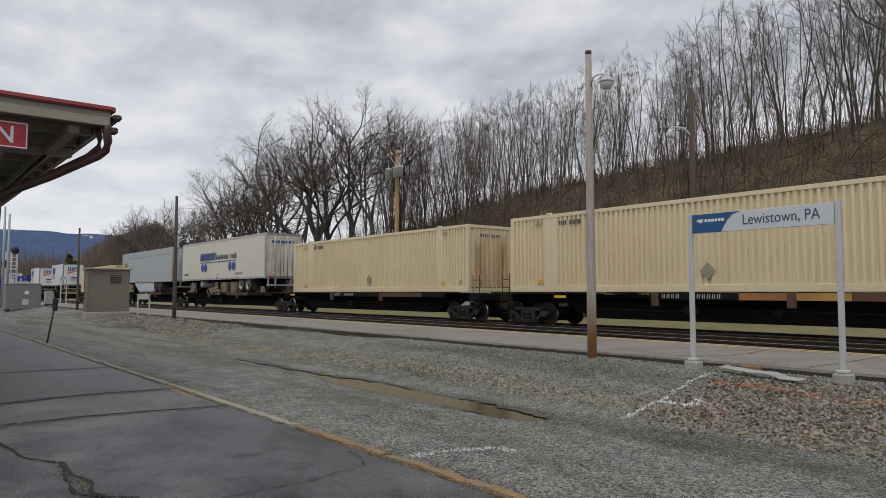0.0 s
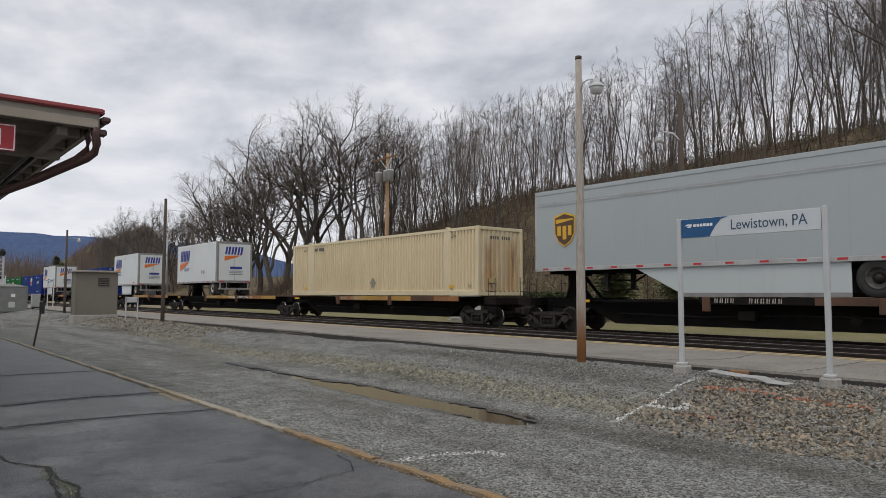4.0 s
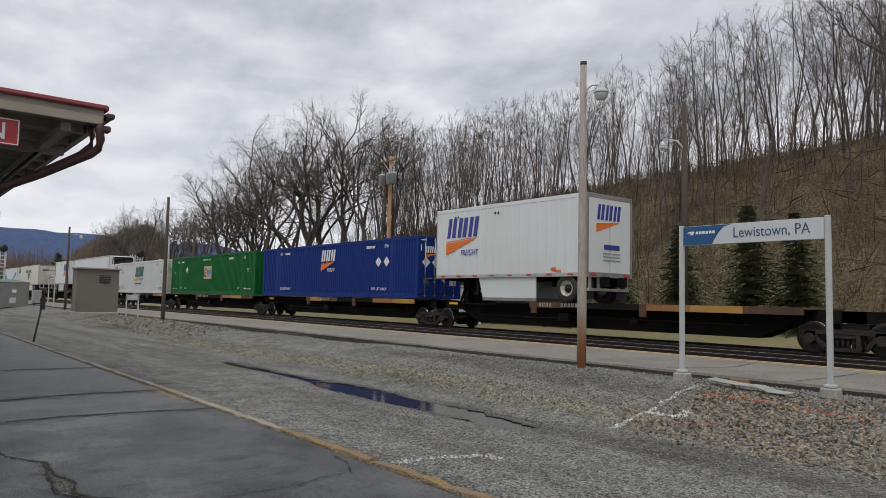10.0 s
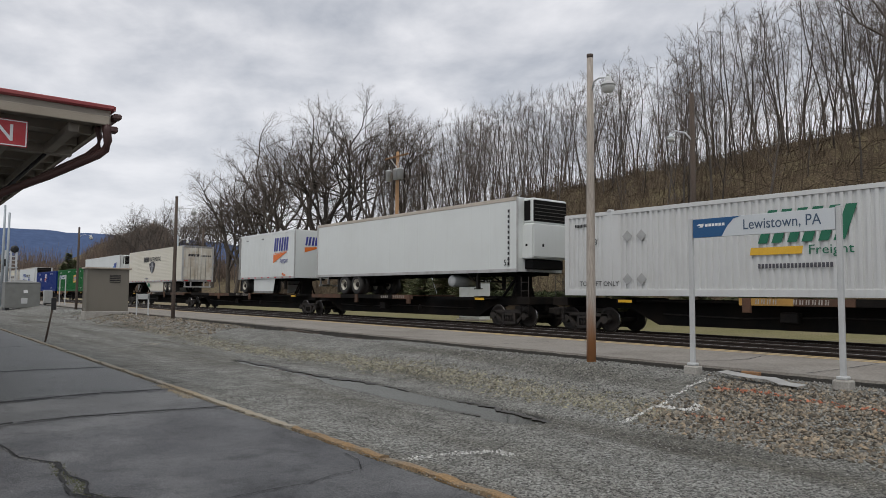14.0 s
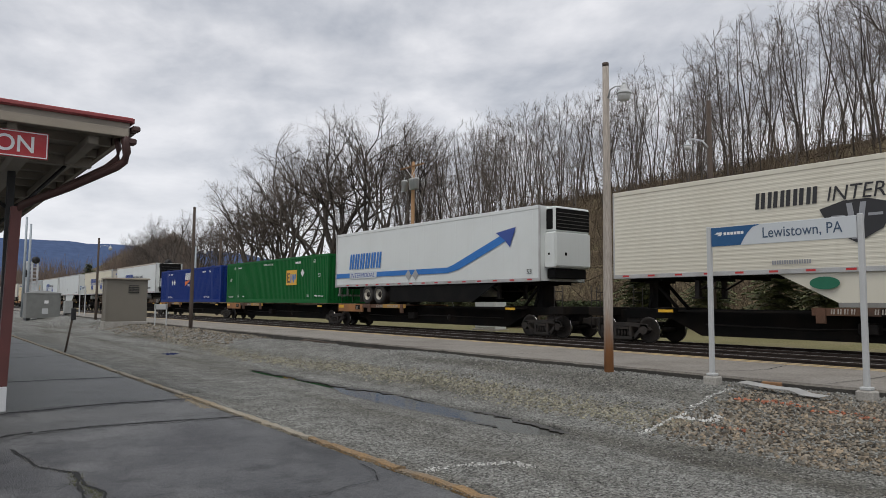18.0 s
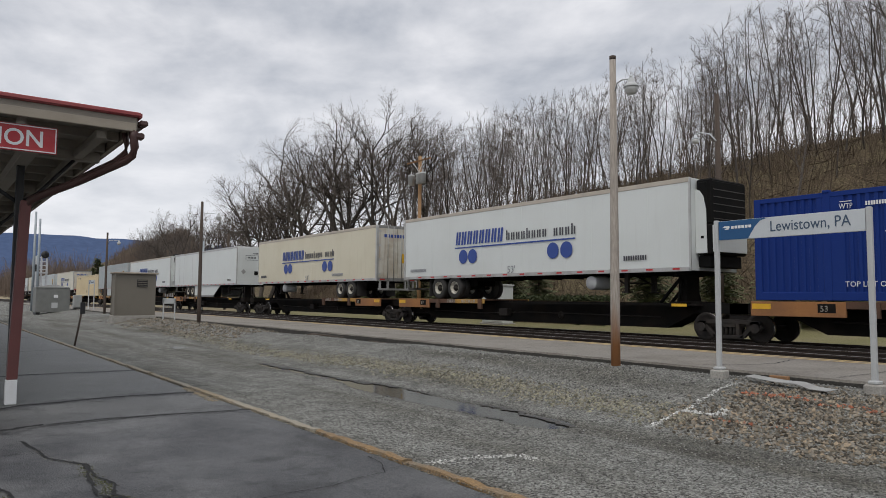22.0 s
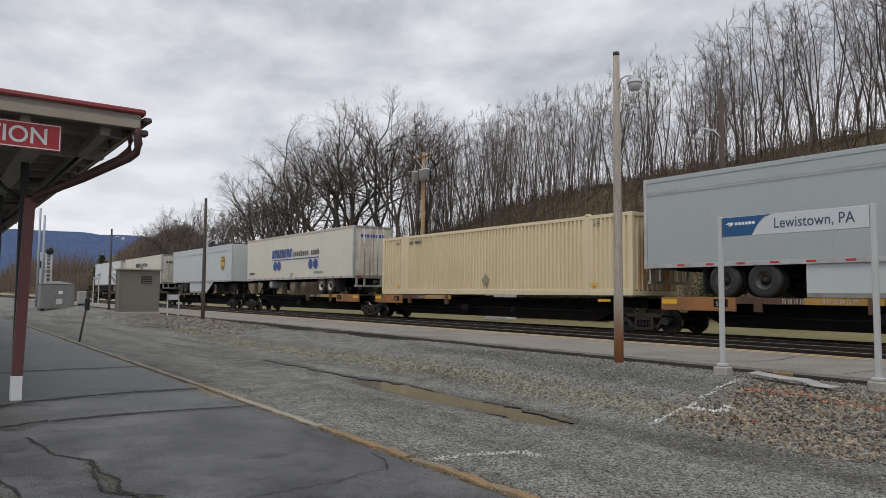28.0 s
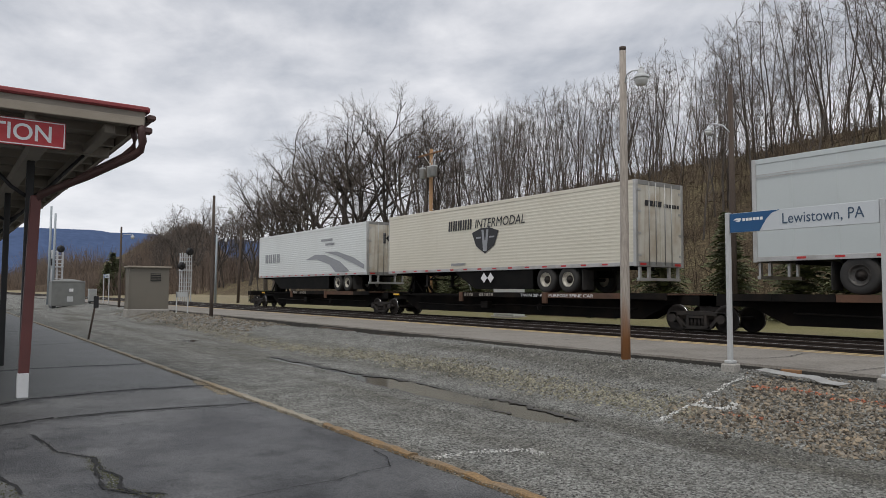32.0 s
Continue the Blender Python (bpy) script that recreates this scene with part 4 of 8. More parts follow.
# platform
ob = tagged(new("platform"), "low weathered concrete platform with faded yellow line", "platform", kind="structure")
bm = bmesh.new()
N = 520
pl = []
for k in range(N + 1):
    x = -130 + 150 * (1 - (1 - k / N) ** 1.5)
    pl.append((x, 11.16 + 0.10 * noise.noise((x * 0.13, 7, 0)) + 0.05 * noise.noise((x * 0.8, 0, 0)) + 0.05 * noise.noise((x * 2.6, 5, 0)) + 0.03 * noise.noise((x * 9.0, 2, 0))))
rows = []
for x, y in pl:
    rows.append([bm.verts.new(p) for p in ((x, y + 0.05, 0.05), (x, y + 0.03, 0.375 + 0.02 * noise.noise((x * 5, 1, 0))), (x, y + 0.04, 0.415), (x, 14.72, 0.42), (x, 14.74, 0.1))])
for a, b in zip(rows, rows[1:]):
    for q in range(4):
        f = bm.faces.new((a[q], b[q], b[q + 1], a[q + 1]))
        # upright faces get the dark colour that holds the edge shadow
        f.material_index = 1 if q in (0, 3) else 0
bmesh.ops.recalc_face_normals(bm, faces=bm.faces)
# puddle rim: dark strips paint the bank's shadow along with the wet silt
strip([(-16.6, 6.88), (-14.5, 6.93), (-12.8, 6.95), (-11.8, 7.06), (-10.5, 7.13), (-9.0, 7.13), (-7.8, 7.08), (-7.0, 6.97), (-6.3, 6.74)], 0.10, -0.034, M["wet_shadow_silt"], "wet_shadow_rim", pool, 0.35, 61)
strip([(-17.6, 6.80), (-16.6, 6.86), (-14.5, 6.90), (-12.8, 6.92), (-11.6, 6.99)], 0.17, -0.036, M["wet_shadow_silt"], "wet_shadow_rim", pool, 0.3, 63)
strip([(-11.0, 6.36), (-9.6, 6.29), (-8.4, 6.30), (-7.2, 6.42)], 0.05, -0.036, M["wet_shadow_silt"], "wet_shadow_rim", pool, 0.5, 62)
part("paving", bm, [M["platform"], M["shaded_edge_face"]], ob)
part("yellow_line", boxes((-130, 20, 14.28, 14.40, 0.422, 0.426)), M["yellow_line"], ob)
part("edge_strip", boxes((-130, 20, 14.56, 14.70, 0.422, 0.428)), M["yellow_line"], ob)
for k, x in enumerate(np.arange(-100, 12, 7.3)):
    strip([(x, 11.3), (x + 0.05, 12.5), (x + 0.02, 14.2)], 0.02, 0.4255, M["crack"], "joint", ob, 0.1, k)
strip([(-7.5, 11.5), (-7.0, 12.2), (-6.9, 13.0), (-7.1, 14.0)], 0.03, 0.4265, M["crack"], "crack", ob, 0.6, 50)
# the first rubble carries the same painted edge shadow
stones("edge_rubble", 1500, (-45, 2, 11.04, 11.22), (0.012, 0.040), M["shaded_edge_face"], "crumbled concrete along the platform edge, coloured dark for edge shadow and dirt", 71, 0.0)
stones("edge_rubble", 900, (-45, 2, 10.95, 11.14), (0.010, 0.032), M["stone"], "loose stones along the platform edge", 72, 0.0)
# rotten boards fallen from the platform edge
for x, y, L, tilt, turn in ((-20.7, 10.85, 1.5, 5, 62), (-20.35, 10.95, 1.1, -4, 118), (-20.9, 10.60, 0.8, 3, 25), (-17.9, 11.02, 0.9, 2, 8)):
    plank = thing("broken_board", pose(x, y, ground_z(x, y) + 0.05, 0, tilt, turn), "rotten dark brown board fallen against platform edge", "board", "fallen boards")
    part("timber", boxes((-L / 2, L / 2, -0.055, 0.055, -0.02, 0.02), bevel=0.008), M["pole_dark"], plank)
    part("splinter", boxes((L / 2 - 0.04, L / 2 + 0.16, -0.045, 0.0, -0.012, 0.012), bevel=0.005), M["pole_dark"], plank)


# ---- tracks ----
def rail_mesh():
    prof = [(-0.07, 0), (0.07, 0), (0.07, 0.015), (0.012, 0.035), (0.012, 0.12), (0.036, 0.13), (0.036, 0.165), (-0.036, 0.165), (-0.036, 0.13), (-0.012, 0.12), (-0.012, 0.035), (-0.07, 0.015)]
    verts = [(x, y, z) for x in (-400, 60) for y, z in prof]
    n = len(prof)
    faces = [(k, (k + 1) % n, n + (k + 1) % n, n + k) for k in range(n)]
    return link_mesh("rail", verts, faces, [M["rail"], M["rail_top"]], False, [1 if k == 6 else 0 for k in range(n)])


RAIL = rail_mesh()
TIE = link_mesh("sleeper", *(lambda b: ([v for v in b[0]], b[1]))(([(x, y, z) for x in (-0.11, 0.11) for y in (-1.3, 1.3) for z in (-0.1, 0.06)], [(0, 1, 3, 2), (4, 6, 7, 5), (0, 4, 5, 1), (2, 3, 7, 6), (1, 5, 7, 3), (0, 2, 6, 4)])), M["tie"])
for cy, top in ((16.6, 0.43), (20.6, 0.35)):
    tr = tagged(new("railway_track"), "rusty-sided steel rails on dark wooden sleepers in ballast", "railway track", "main tracks", "structure")
    tr.matrix_basis = pose(0, cy, top - 0.165)
    for s in (-1, 1):
        part("rail", RAIL, None, tr, at=pose(0, s * 0.7555, 0))
    for k in range(130):
        part("sleeper", TIE, None, tr, at=pose(-66 + k * 0.56, 0, -0.075, 0, 0, random.uniform(-1, 1)))


# ---- station things ----
def lamp_post(x, y, z0, top, label, arm=True, wood="pole_wood", stain=True, base_r=0.088, reach=0.0, turn=0.0):
    ob = thing("lamp_post", pose(x, y, z0, 0, 0, turn), label, "lamp post", "wooden lamp posts of the platform")
    h = top - z0
    bm = bmesh.new()
    rings = [(base_r, -0.3), (base_r, 1.25), (base_r * 0.84, h * 0.6), (base_r * 0.68, h), (base_r * 0.2, h + 0.02)]
    lathe(bm, rings, 14)
    part("pole", bm, M["pole_foot" if stain else wood], ob)
    part("cap", lathe(bmesh.new(), [(base_r * 0.69, h - 0.05), (base_r * 0.72, h + 0.022), (base_r * 0.2, h + 0.035)], 14), M["pole_dark"], ob, "dark weathered pole cap")
    if arm:
        a = h - 0.62
        c = (0.45 + reach, -0.03, a)
        part("bracket", path_tube(bmesh.new(), [(0.07, -0.02, a - 0.06), (0.12, -0.03, a + 0.08), (0.24 + reach / 2, -0.03, a + 0.12), (c[0] + 0.02, -0.03, a + 0.08)], 0.016, 8), M["galv"], ob)
        head = part("lamp_head", lathe(bmesh.new(), [(0.035, 0.10), (0.06, 0.085), (0.065, 0.02), (0.105, -0.01), (0.142, -0.06), (0.142, -0.075), (0.13, -0.078)], 18, 0, "z", c), M["grey_paint"], ob, "grey metal lamp hood")
        part("globe", lathe(bmesh.new(), [(0.125, -0.076), (0.118, -0.12), (0.095, -0.19), (0.04, -0.205)], 18, 0, "z", c), M["glass_lens"], head, "ribbed clear globe")
        part("photocell", lathe(bmesh.new(), [(0.03, 0.09), (0.032, 0.135), (0.02, 0.145)], 10, 0, "z", c), M["grey_paint"], head)
    return ob


lamp_post(-8.59, 10.40, 0.30, 6.19, "weathered wooden lamp post with stained foot at platform edge")
lamp_post(-32.8, 10.40, 0.30, 5.98, "weathered dark wooden lamp post at platform edge", wood="pole_dark", stain=False, reach=0.30, turn=72)
lamp_post(-53.5, 10.42, 0.30, 6.0, "weathered dark wooden lamp post far along platform", wood="pole_dark", stain=False, reach=0.30, turn=72)


def name_board(x, y, label, letter=True):
    ob = thing("platform_sign", pose(x, y, 0.0), label, "station sign", "platform name signs")
    for px in (0.0, 2.30):
        post = part("post", boxes((px - 0.035, px + 0.035, -0.035, 0.035, 0.3, 2.885), bevel=0.008), M["grey_paint"], ob)
        part("base_plate", boxes((px - 0.07, px + 0.07, -0.07, 0.07, 0.475, 0.52), bevel=0.01), M["grey_paint"], post)
        part("footing", boxes((px - 0.115, px + 0.115, -0.105, 0.105, 0.12, 0.472), bevel=0.02), M["concrete"], post, "rough concrete footing")
    z0, z1 = 2.555, 2.865
    part("panel", boxes((0.045, 2.255, -0.02, 0.02, z0, z1), bevel=0.004), M["white_panel"], ob)
    pts = [(0.05, z0 + 0.004), (0.55, z0 + 0.004), (0.60, z0 + 0.09), (0.66, z0 + 0.18), (0.75, z0 + 0.27), (0.88, z1 - 0.004), (0.05, z1 - 0.004)]
    part("blue_field", plates([pts], -0.021, 0.003), M["sign_blue"], ob, "dark blue curved field")
    sw = [[(0.11, z1 - 0.11), (0.16, z1 - 0.085), (0.24, z1 - 0.085), (0.24, z1 - 0.10), (0.2, z1 - 0.12)], [(0.15, z1 - 0.14), (0.2, z1 - 0.115), (0.25, z1 - 0.10), (0.22, z1 - 0.145)]]
    for wave in sw:
        part("emblem", plates([wave], -0.0245, 0.002), M["white_ink"], ob, "white wave-shaped emblem")
    for k in range(6):
        part("bar", plates([rect(0.27 + k * 0.058, 0.315 + k * 0.058, z1 - 0.135, z1 - 0.09)], -0.0245, 0.002), M["white_ink"], ob, "small white bar")
    if letter:
        letters("Lewistown, PA", 0.23, 0.90, -0.0225, z0 + 0.09, M["sign_ink"], ob, "dark blue wording on white", fit=1.17)
    return ob


name_board(-6.50, 10.42, "station name sign on two pale posts, blue and white")
name_board(-65.1, 11.4, "far station name sign on two pale posts")

# sheet of metal and a brick lying by the sign
bm = bmesh.new()
pts = [(-0.80, 0.035), (-0.45, 0.03), (-0.1, 0.03), (0.25, 0.05), (0.5, 0.012), (0.80, 0.02)]
for (xa, za), (xb, zb) in zip(pts, pts[1:]):
    vs = [bm.verts.new(p) for p in ((xa, -0.085, za), (xb, -0.085, zb), (xb, 0.095, zb + 0.015), (xa, 0.095, za + 0.015), (xa, -0.085, za + 0.006), (xb, -0.085, zb + 0.006), (xb, 0.095, zb + 0.021), (xa, 0.095, za + 0.021))]
    for f in ((3, 2, 1, 0), (4, 5, 6, 7), (0, 1, 5, 4), (2, 3, 7, 6), (1, 2, 6, 5), (3, 0, 4, 7)):
        bm.faces.new([vs[i] for i in f])
bmesh.ops.recalc_face_normals(bm, faces=bm.faces)
me = bpy.data.meshes.new("metal_strip")
bm.to_mesh(me)
bm.free()
me.materials.append(M["dull_strip"])
ob = tagged(new("metal_strip", me), "bent pale grey metal strip lying on the stones", "scrap metal")
ob.matrix_basis = pose(-5.25, 10.13, 0.375, 2, 0.6, -21)
bm = boxes((-0.14, 0.14, -0.05, 0.05, 0, 0.06), bevel=0.008)
me = bpy.data.meshes.new("brick")
bm.to_mesh(me)
bm.free()
me.materials.append(M["pole_stain"])
tagged(new("loose_brick", me), "orange-brown brick lying on the stones", "brick").matrix_basis = pose(-5.68, 10.72, 0.372, 0, 0, 8)


# ---- canopy ----
def canopy():
    ob = thing("station_canopy", pose(0, 0, 0), "station canopy with red roof edge and tan fascia", "canopy")
    x1, x0, ye, yw = -10.6, -60.0, 2.42, -6.0
    part("roof", boxes((x0, x1 + 0.05, yw, ye + 0.05, 4.14, 4.20)), M["roof_red"], ob)
    part("end_fascia", boxes((x1 - 0.05, x1, yw, ye, 3.96, 4.148), bevel=0.008), M["soffit"], ob)
    part("fascia_board", boxes((x1 + 0.002, x1 + 0.035, yw, ye - 0.02, 3.93, 4.055), bevel=0.008), M["fascia"], ob)
    part("roof_edge", boxes((x1 - 0.02, x1 + 0.075, yw, ye + 0.03, 4.15, 4.208), bevel=0.01), M["roof_red"], ob, "dark red metal roof edging")
    part("eave_fascia", boxes((x0, x1 - 0.06, ye - 0.05, ye, 3.95, 4.135)), M["fascia"], ob)
    part("soffit", boxes((x0, x1 - 0.06, yw, ye - 0.06, 4.08, 4.13)), M["soffit"], ob)
    for k, x in enumerate(np.arange(x1 - 0.9, x0, -1.0)):
        part("rafter", boxes((x - 0.05, x + 0.05, yw, ye - 0.07, 3.95, 4.075)), M["soffit"], ob)
    part("gutter", boxes((x0, x1 - 0.08, ye + 0.01, ye + 0.13, 4.02, 4.12), bevel=0.03), M["maroon"], ob)
    part("gutter_end", boxes((x1 - 0.10, x1 + 0.04, ye + 0.02, ye + 0.14, 4.03, 4.11), bevel=0.02), M["maroon"], ob)
    part("gutter_spout", boxes((x1 - 0.12, x1 + 0.02, ye - 0.08, ye + 0.10, 3.84, 3.93), bevel=0.02), M["maroon"], ob)
    px, py = -12.12, 1.12
    bm = boxes((-0.07, 0.07, -0.07, 0.07, 0.36, 3.0), bevel=0.008)
    bmesh.ops.transform(bm, matrix=Matrix(((1, 0, 0, px), (0, 1, 0.026, py + 0.035), (0, 0, 1, 0), (0, 0, 0, 1))), verts=bm.verts)
    post = part("post", bm, M["maroon_post"], ob, "maroon painted square post, slightly leaning")
    part("post_foot", boxes((px - 0.074, px + 0.074, py - 0.034, py + 0.114, 0.0, 0.36), bevel=0.010), M["white_ink"], post, "white painted post foot")
    for k in range(9):
        xx = -12.75 - k * 4.6
        part("post", boxes((xx - 0.055, xx + 0.055, 1.15, 1.26, 0.0, 3.62), bevel=0.01), M["black_iron"], ob)
        part("strut", path_tube(bmesh.new(), [(xx, 1.24, 3.05), (xx, 1.45, 3.2), (xx, 1.95, 3.80)], 0.03, 8), M["black_iron"], ob)
        part("strut", path_tube(bmesh.new(), [(xx, 1.17, 3.05), (xx, 0.95, 3.2), (xx, 0.4, 3.8)], 0.03, 8), M["black_iron"], ob)
        part("cross_beam", boxes((xx - 0.09, xx + 0.09, yw, ye - 0.1, 3.80, 3.945)), M["soffit"], ob)
    part("beam", boxes((x0, x1 - 0.2, 1.1, 1.3, 3.62, 3.795), bevel=0.01), M["soffit"], ob)
    part("eave_beam", boxes((x0, x1 - 0.2, ye - 0.5, ye - 0.36, 3.82, 3.945), bevel=0.01), M["soffit"], ob)
    part("downspout", path_tube(bmesh.new(), [(-10.62, 2.374, 3.95), (-10.62, 2.374, 3.87), (-10.64, 2.40, 3.727), (-10.68, 2.38, 3.60), (-10.78, 2.31, 3.53), (-11.45, 1.816, 3.263), (-11.95, 1.43, 3.09), (-12.07, 1.30, 3.02), (-12.12, 1.244, 2.90)], 0.058, 10), M["maroon"], ob, "maroon downspout")
    part("downspout", path_tube(bmesh.new(), [(-10.85, 2.30, 3.95), (-10.85, 2.34, 3.80), (-10.88, 2.33, 3.67), (-11.0, 2.215, 3.545), (-11.6, 1.75, 3.27)], 0.042, 10), M["maroon"], ob, "maroon downspout")
    sg = tagged_at(new("station_sign"), pose(-10.75, 0, 0), "red station sign with white lettering and border", "sign")
    part("panel", boxes((-0.02, 0.02, -0.06, 1.43, 3.50, 3.86), bevel=0.004), M["red_sign"], sg)
    y0, y1, z0, z1 = -0.05, 1.42, 3.51, 3.85
    fr = [rect(y0, y1, z0, z0 + 0.014), rect(y0, y1, z1 - 0.014, z1), rect(y0, y0 + 0.014, z0 + 0.014, z1 - 0.014), rect(y1 - 0.014, y1, z0 + 0.014, z1 - 0.014)]
    part("border", plates(fr, -0.021, 0.003), M["white_ink"], sg, at=pose(0, 0, 0, 0, 0, 90))
    me = text_mesh("STATION", 0.31, M["white_ink"], 0.004)
    t = part("lettering", me, None, sg)
    t.matrix_basis = pose(0.0235, 0.04, 3.575, 0, 0, 90) @ Matrix.Diagonal((1.22 / max(v.co.x for v in me.vertices), 1, 1, 1))
    for y in (0.15, 1.0):
        part("hanger", boxes((-0.015, 0.015, y - 0.06, y + 0.06, 3.84, 3.99)), M["soffit"], sg)


canopy()


# ---- yard things ----
def shed():
    ob = thing("utility_shed", pose(-42.5, 9.6, 0.3), "brown metal utility shed on concrete plinth", "shed")
    part("wall", boxes((0.3, 1.2, -1.05, 1.05, 0.22, 2.5), bevel=0.01), M["shed_tan"], ob)
    part("plinth", boxes((0.22, 1.27, -1.12, 1.10, -0.25, 0.216), bevel=0.03), M["concrete"], ob)
    part("roof", boxes((0.18, 1.33, -1.15, 1.15, 2.505, 2.60), bevel=0.02), M["fascia"], ob)
    v = part("vent", boxes((1.2, 1.23, 0.05, 0.6, 1.78, 2.2)), M["black_iron"], ob)
    for k in range(4):
        part("slat", boxes((1.23, 1.26, 0.07, 0.58, 1.83 + k * 0.1, 1.86 + k * 0.1)), M["shed_tan"], v)
    for x in (0.32, 1.2):
        part("corner_trim", boxes((x - 0.03, x + 0.03, -1.08, -1.02, 0.225, 2.5)), M["shed_tan"], ob)


shed()
ob = thing("equipment_cabinet", pose(-67, 8.9, 0.05), "large silver-grey signal equipment cabinet", "cabinet")
part("body", boxes((-1.0, 1.0, -1.25, 1.25, 0.15, 2.15), bevel=0.03), M["cabinet"], ob)
bm = boxes((-1.02, 1.02, -1.27, 1.27, 2.15, 2.20))
lo = [bm.verts.new((a * 1.0, b * 1.25, 2.204)) for a, b in ((-1, -1), (1, -1), (1, 1), (-1, 1))]
hi = [bm.verts.new((a * 0.45, b * 0.25, 2.42)) for a, b in ((-1, -1), (1, -1), (1, 1), (-1, 1))]
bm.faces.new(hi)
for k in range(4):
    bm.faces.new((lo[k], lo[(k + 1) % 4], hi[(k + 1) % 4], hi[k]))
part("lid", bm, M["cabinet"], ob)
part("notice", boxes((1.0, 1.012, 0.05, 0.35, 1.35, 1.6)), M["white_ink"], ob)
part("notice", boxes((1.0, 1.012, -0.1, 0.35, 0.5, 0.95)), M["grey_paint"], ob)
part("feet", boxes((-0.9, 0.9, -1.2, -0.9, -0.1, 0.148), (-0.9, 0.9, 0.9, 1.2, -0.1, 0.148)), M["black_iron"], ob)
ob = thing("small_cabinet", pose(-70, 11.35, 0.42), "small grey steel relay cabinet", "cabinet")
part("body", boxes((-0.3, 0.3, -0.33, 0.33, 0.1, 1.22), bevel=0.04), M["relay_grey"], ob)
part("stand", boxes((-0.3, 0.3, -0.3, 0.3, -0.1, 0.1)), M["black_iron"], ob)
for x, y, h in ((-77.0, 8.62, 9.6), (-76.6, 8.95, 8.9)):
    ob = thing("mast", pose(x, y, 0.0), "tall slim galvanised steel mast", "mast", "steel masts")
    part("pole", lathe(bmesh.new(), [(0.13, -0.1), (0.12, h * 0.5), (0.09, h), (0.01, h + 0.02)], 12), M["mast_grey"], ob)
    part("base", boxes((-0.2, 0.2, -0.2, 0.2, -0.05, 0.06), bevel=0.01), M["concrete"], ob)
ob = thing("marker_stake", pose(-25.2, 4.06, 0.0), "leaning dark metal marker stake with plate", "stake")
part("stem", tubes(((0, 0, -0.15), (0.02, 0.22, 1.30), 0.03), n=8), M["pole_dark"], ob)
part("head_plate", boxes((-0.03, 0.07, 0.14, 0.28, 1.0, 1.38), bevel=0.01), M["black_iron"], ob)
ob = thing("notice_board", pose(-38.6, 10.55, 0.4), "low white notice board on two legs", "notice board")
part("panel", boxes((-0.03, 0.03, -0.22, 0.44, 0.80, 1.08), bevel=0.01), M["grey_paint"], ob)
for y in (-0.18, 0.40):
    part("leg", boxes((-0.03, 0.03, y - 0.03, y + 0.03, -0.1, 1.1), bevel=0.006), M["grey_paint"], ob)


def signal(x, y, z0, h, w, label):
    ob = thing("railway_signal", pose(x, y, z0), label, "railway signal", "railway signals")
    for a in (-0.45, 0.45):
        for b in (-w, 0.0, w):
            part("upright", boxes((a - 0.05, a + 0.05, b - 0.06, b + 0.06, 0, h)), M["galv"], ob)
    for k in range(int(h / 0.5)):
        z = 0.3 + k * 0.5
        part("ladder_rung", boxes((0.46, 0.54, -w, w, z, z + 0.09)), M["galv"], ob)
        part("side_bar", boxes((-0.45, 0.45, -w - 0.05, -w + 0.05, z, z + 0.07)), M["galv"], ob)
    part("platform", boxes((-0.7, 0.7, -w - 0.1, w + 0.1, h - 2.2, h - 2.12)), M["galv"], ob)
    for yy, zz in ((w * 0.5, h + 0.15), (-w - 0.1, h - 1.6)):
        hd = part("signal_head", lathe(bmesh.new(), [(0.05, -0.05), (0.46, -0.045), (0.47, 0.0), (0.46, 0.045), (0.05, 0.05)], 18, 0, "y", (0, 0, 0)), M["black_iron"], ob, "round black signal target", pose(0.6, yy, zz, 0, 0, 90))
        part("visor", tubes(((0, -0.05, 0.2), (0, -0.35, 0.2), 0.1), ((0, -0.05, -0.2), (0, -0.35, -0.2), 0.1), n=8), M["black_iron"], hd)
    part("foundation", boxes((-0.8, 0.8, -w - 0.3, w + 0.3, -0.4, 0.05)), M["concrete"], ob)


signal(-104, 12.5, 0.1, 6.6, 0.62, "lattice railway signal mast with black round targets")
signal(-87, 24.2, 0.15, 5.9, 0.55, "lattice railway signal mast beyond the tracks")


# ---- beyond the tracks ----
ob = thing("equipment_cabinet", pose(-29.2, 25.5, 0.15), "white steel equipment cabinet standing on the grass", "cabinet")
part("body", boxes((-0.85, 0.85, -0.4, 0.4, 0.12, 2.12), bevel=0.02), M["white_smooth"], ob)
part("lid", boxes((-0.9, 0.9, -0.45, 0.45, 2.124, 2.2), bevel=0.02), M["white_smooth"], ob)
part("plinth", boxes((-0.95, 0.95, -0.5, 0.5, -0.2, 0.116), bevel=0.02), M["concrete"], ob)
for x in (-0.42, 0.42):
    d = part("door", boxes((x - 0.39, x + 0.39, -0.425, -0.402, 0.2, 2.05), bevel=0.008), M["white_smooth"], ob)
    part("handle", boxes((x * 0.2 - 0.02, x * 0.2 + 0.02, -0.45, -0.427, 1.0, 1.2)), M["galv"], d)
ob = thing("utility_pole", pose(-40.4, 28.0, 0.3), "tan utility pole with crossarm and grey transformers", "utility pole")
part("pole", lathe(bmesh.new(), [(0.155, -0.3), (0.145, 3), (0.115, 11.3), (0.02, 11.35)], 14), M["pole_new"], ob)
part("crossarm", boxes((-1.45, 1.45, -0.16, -0.06, 10.92, 11.01), bevel=0.01), M["pole_stain"], ob)
part("crossarm", boxes((-0.75, 0.85, -0.16, -0.06, 9.72, 9.82)), M["pole_wood"], ob)
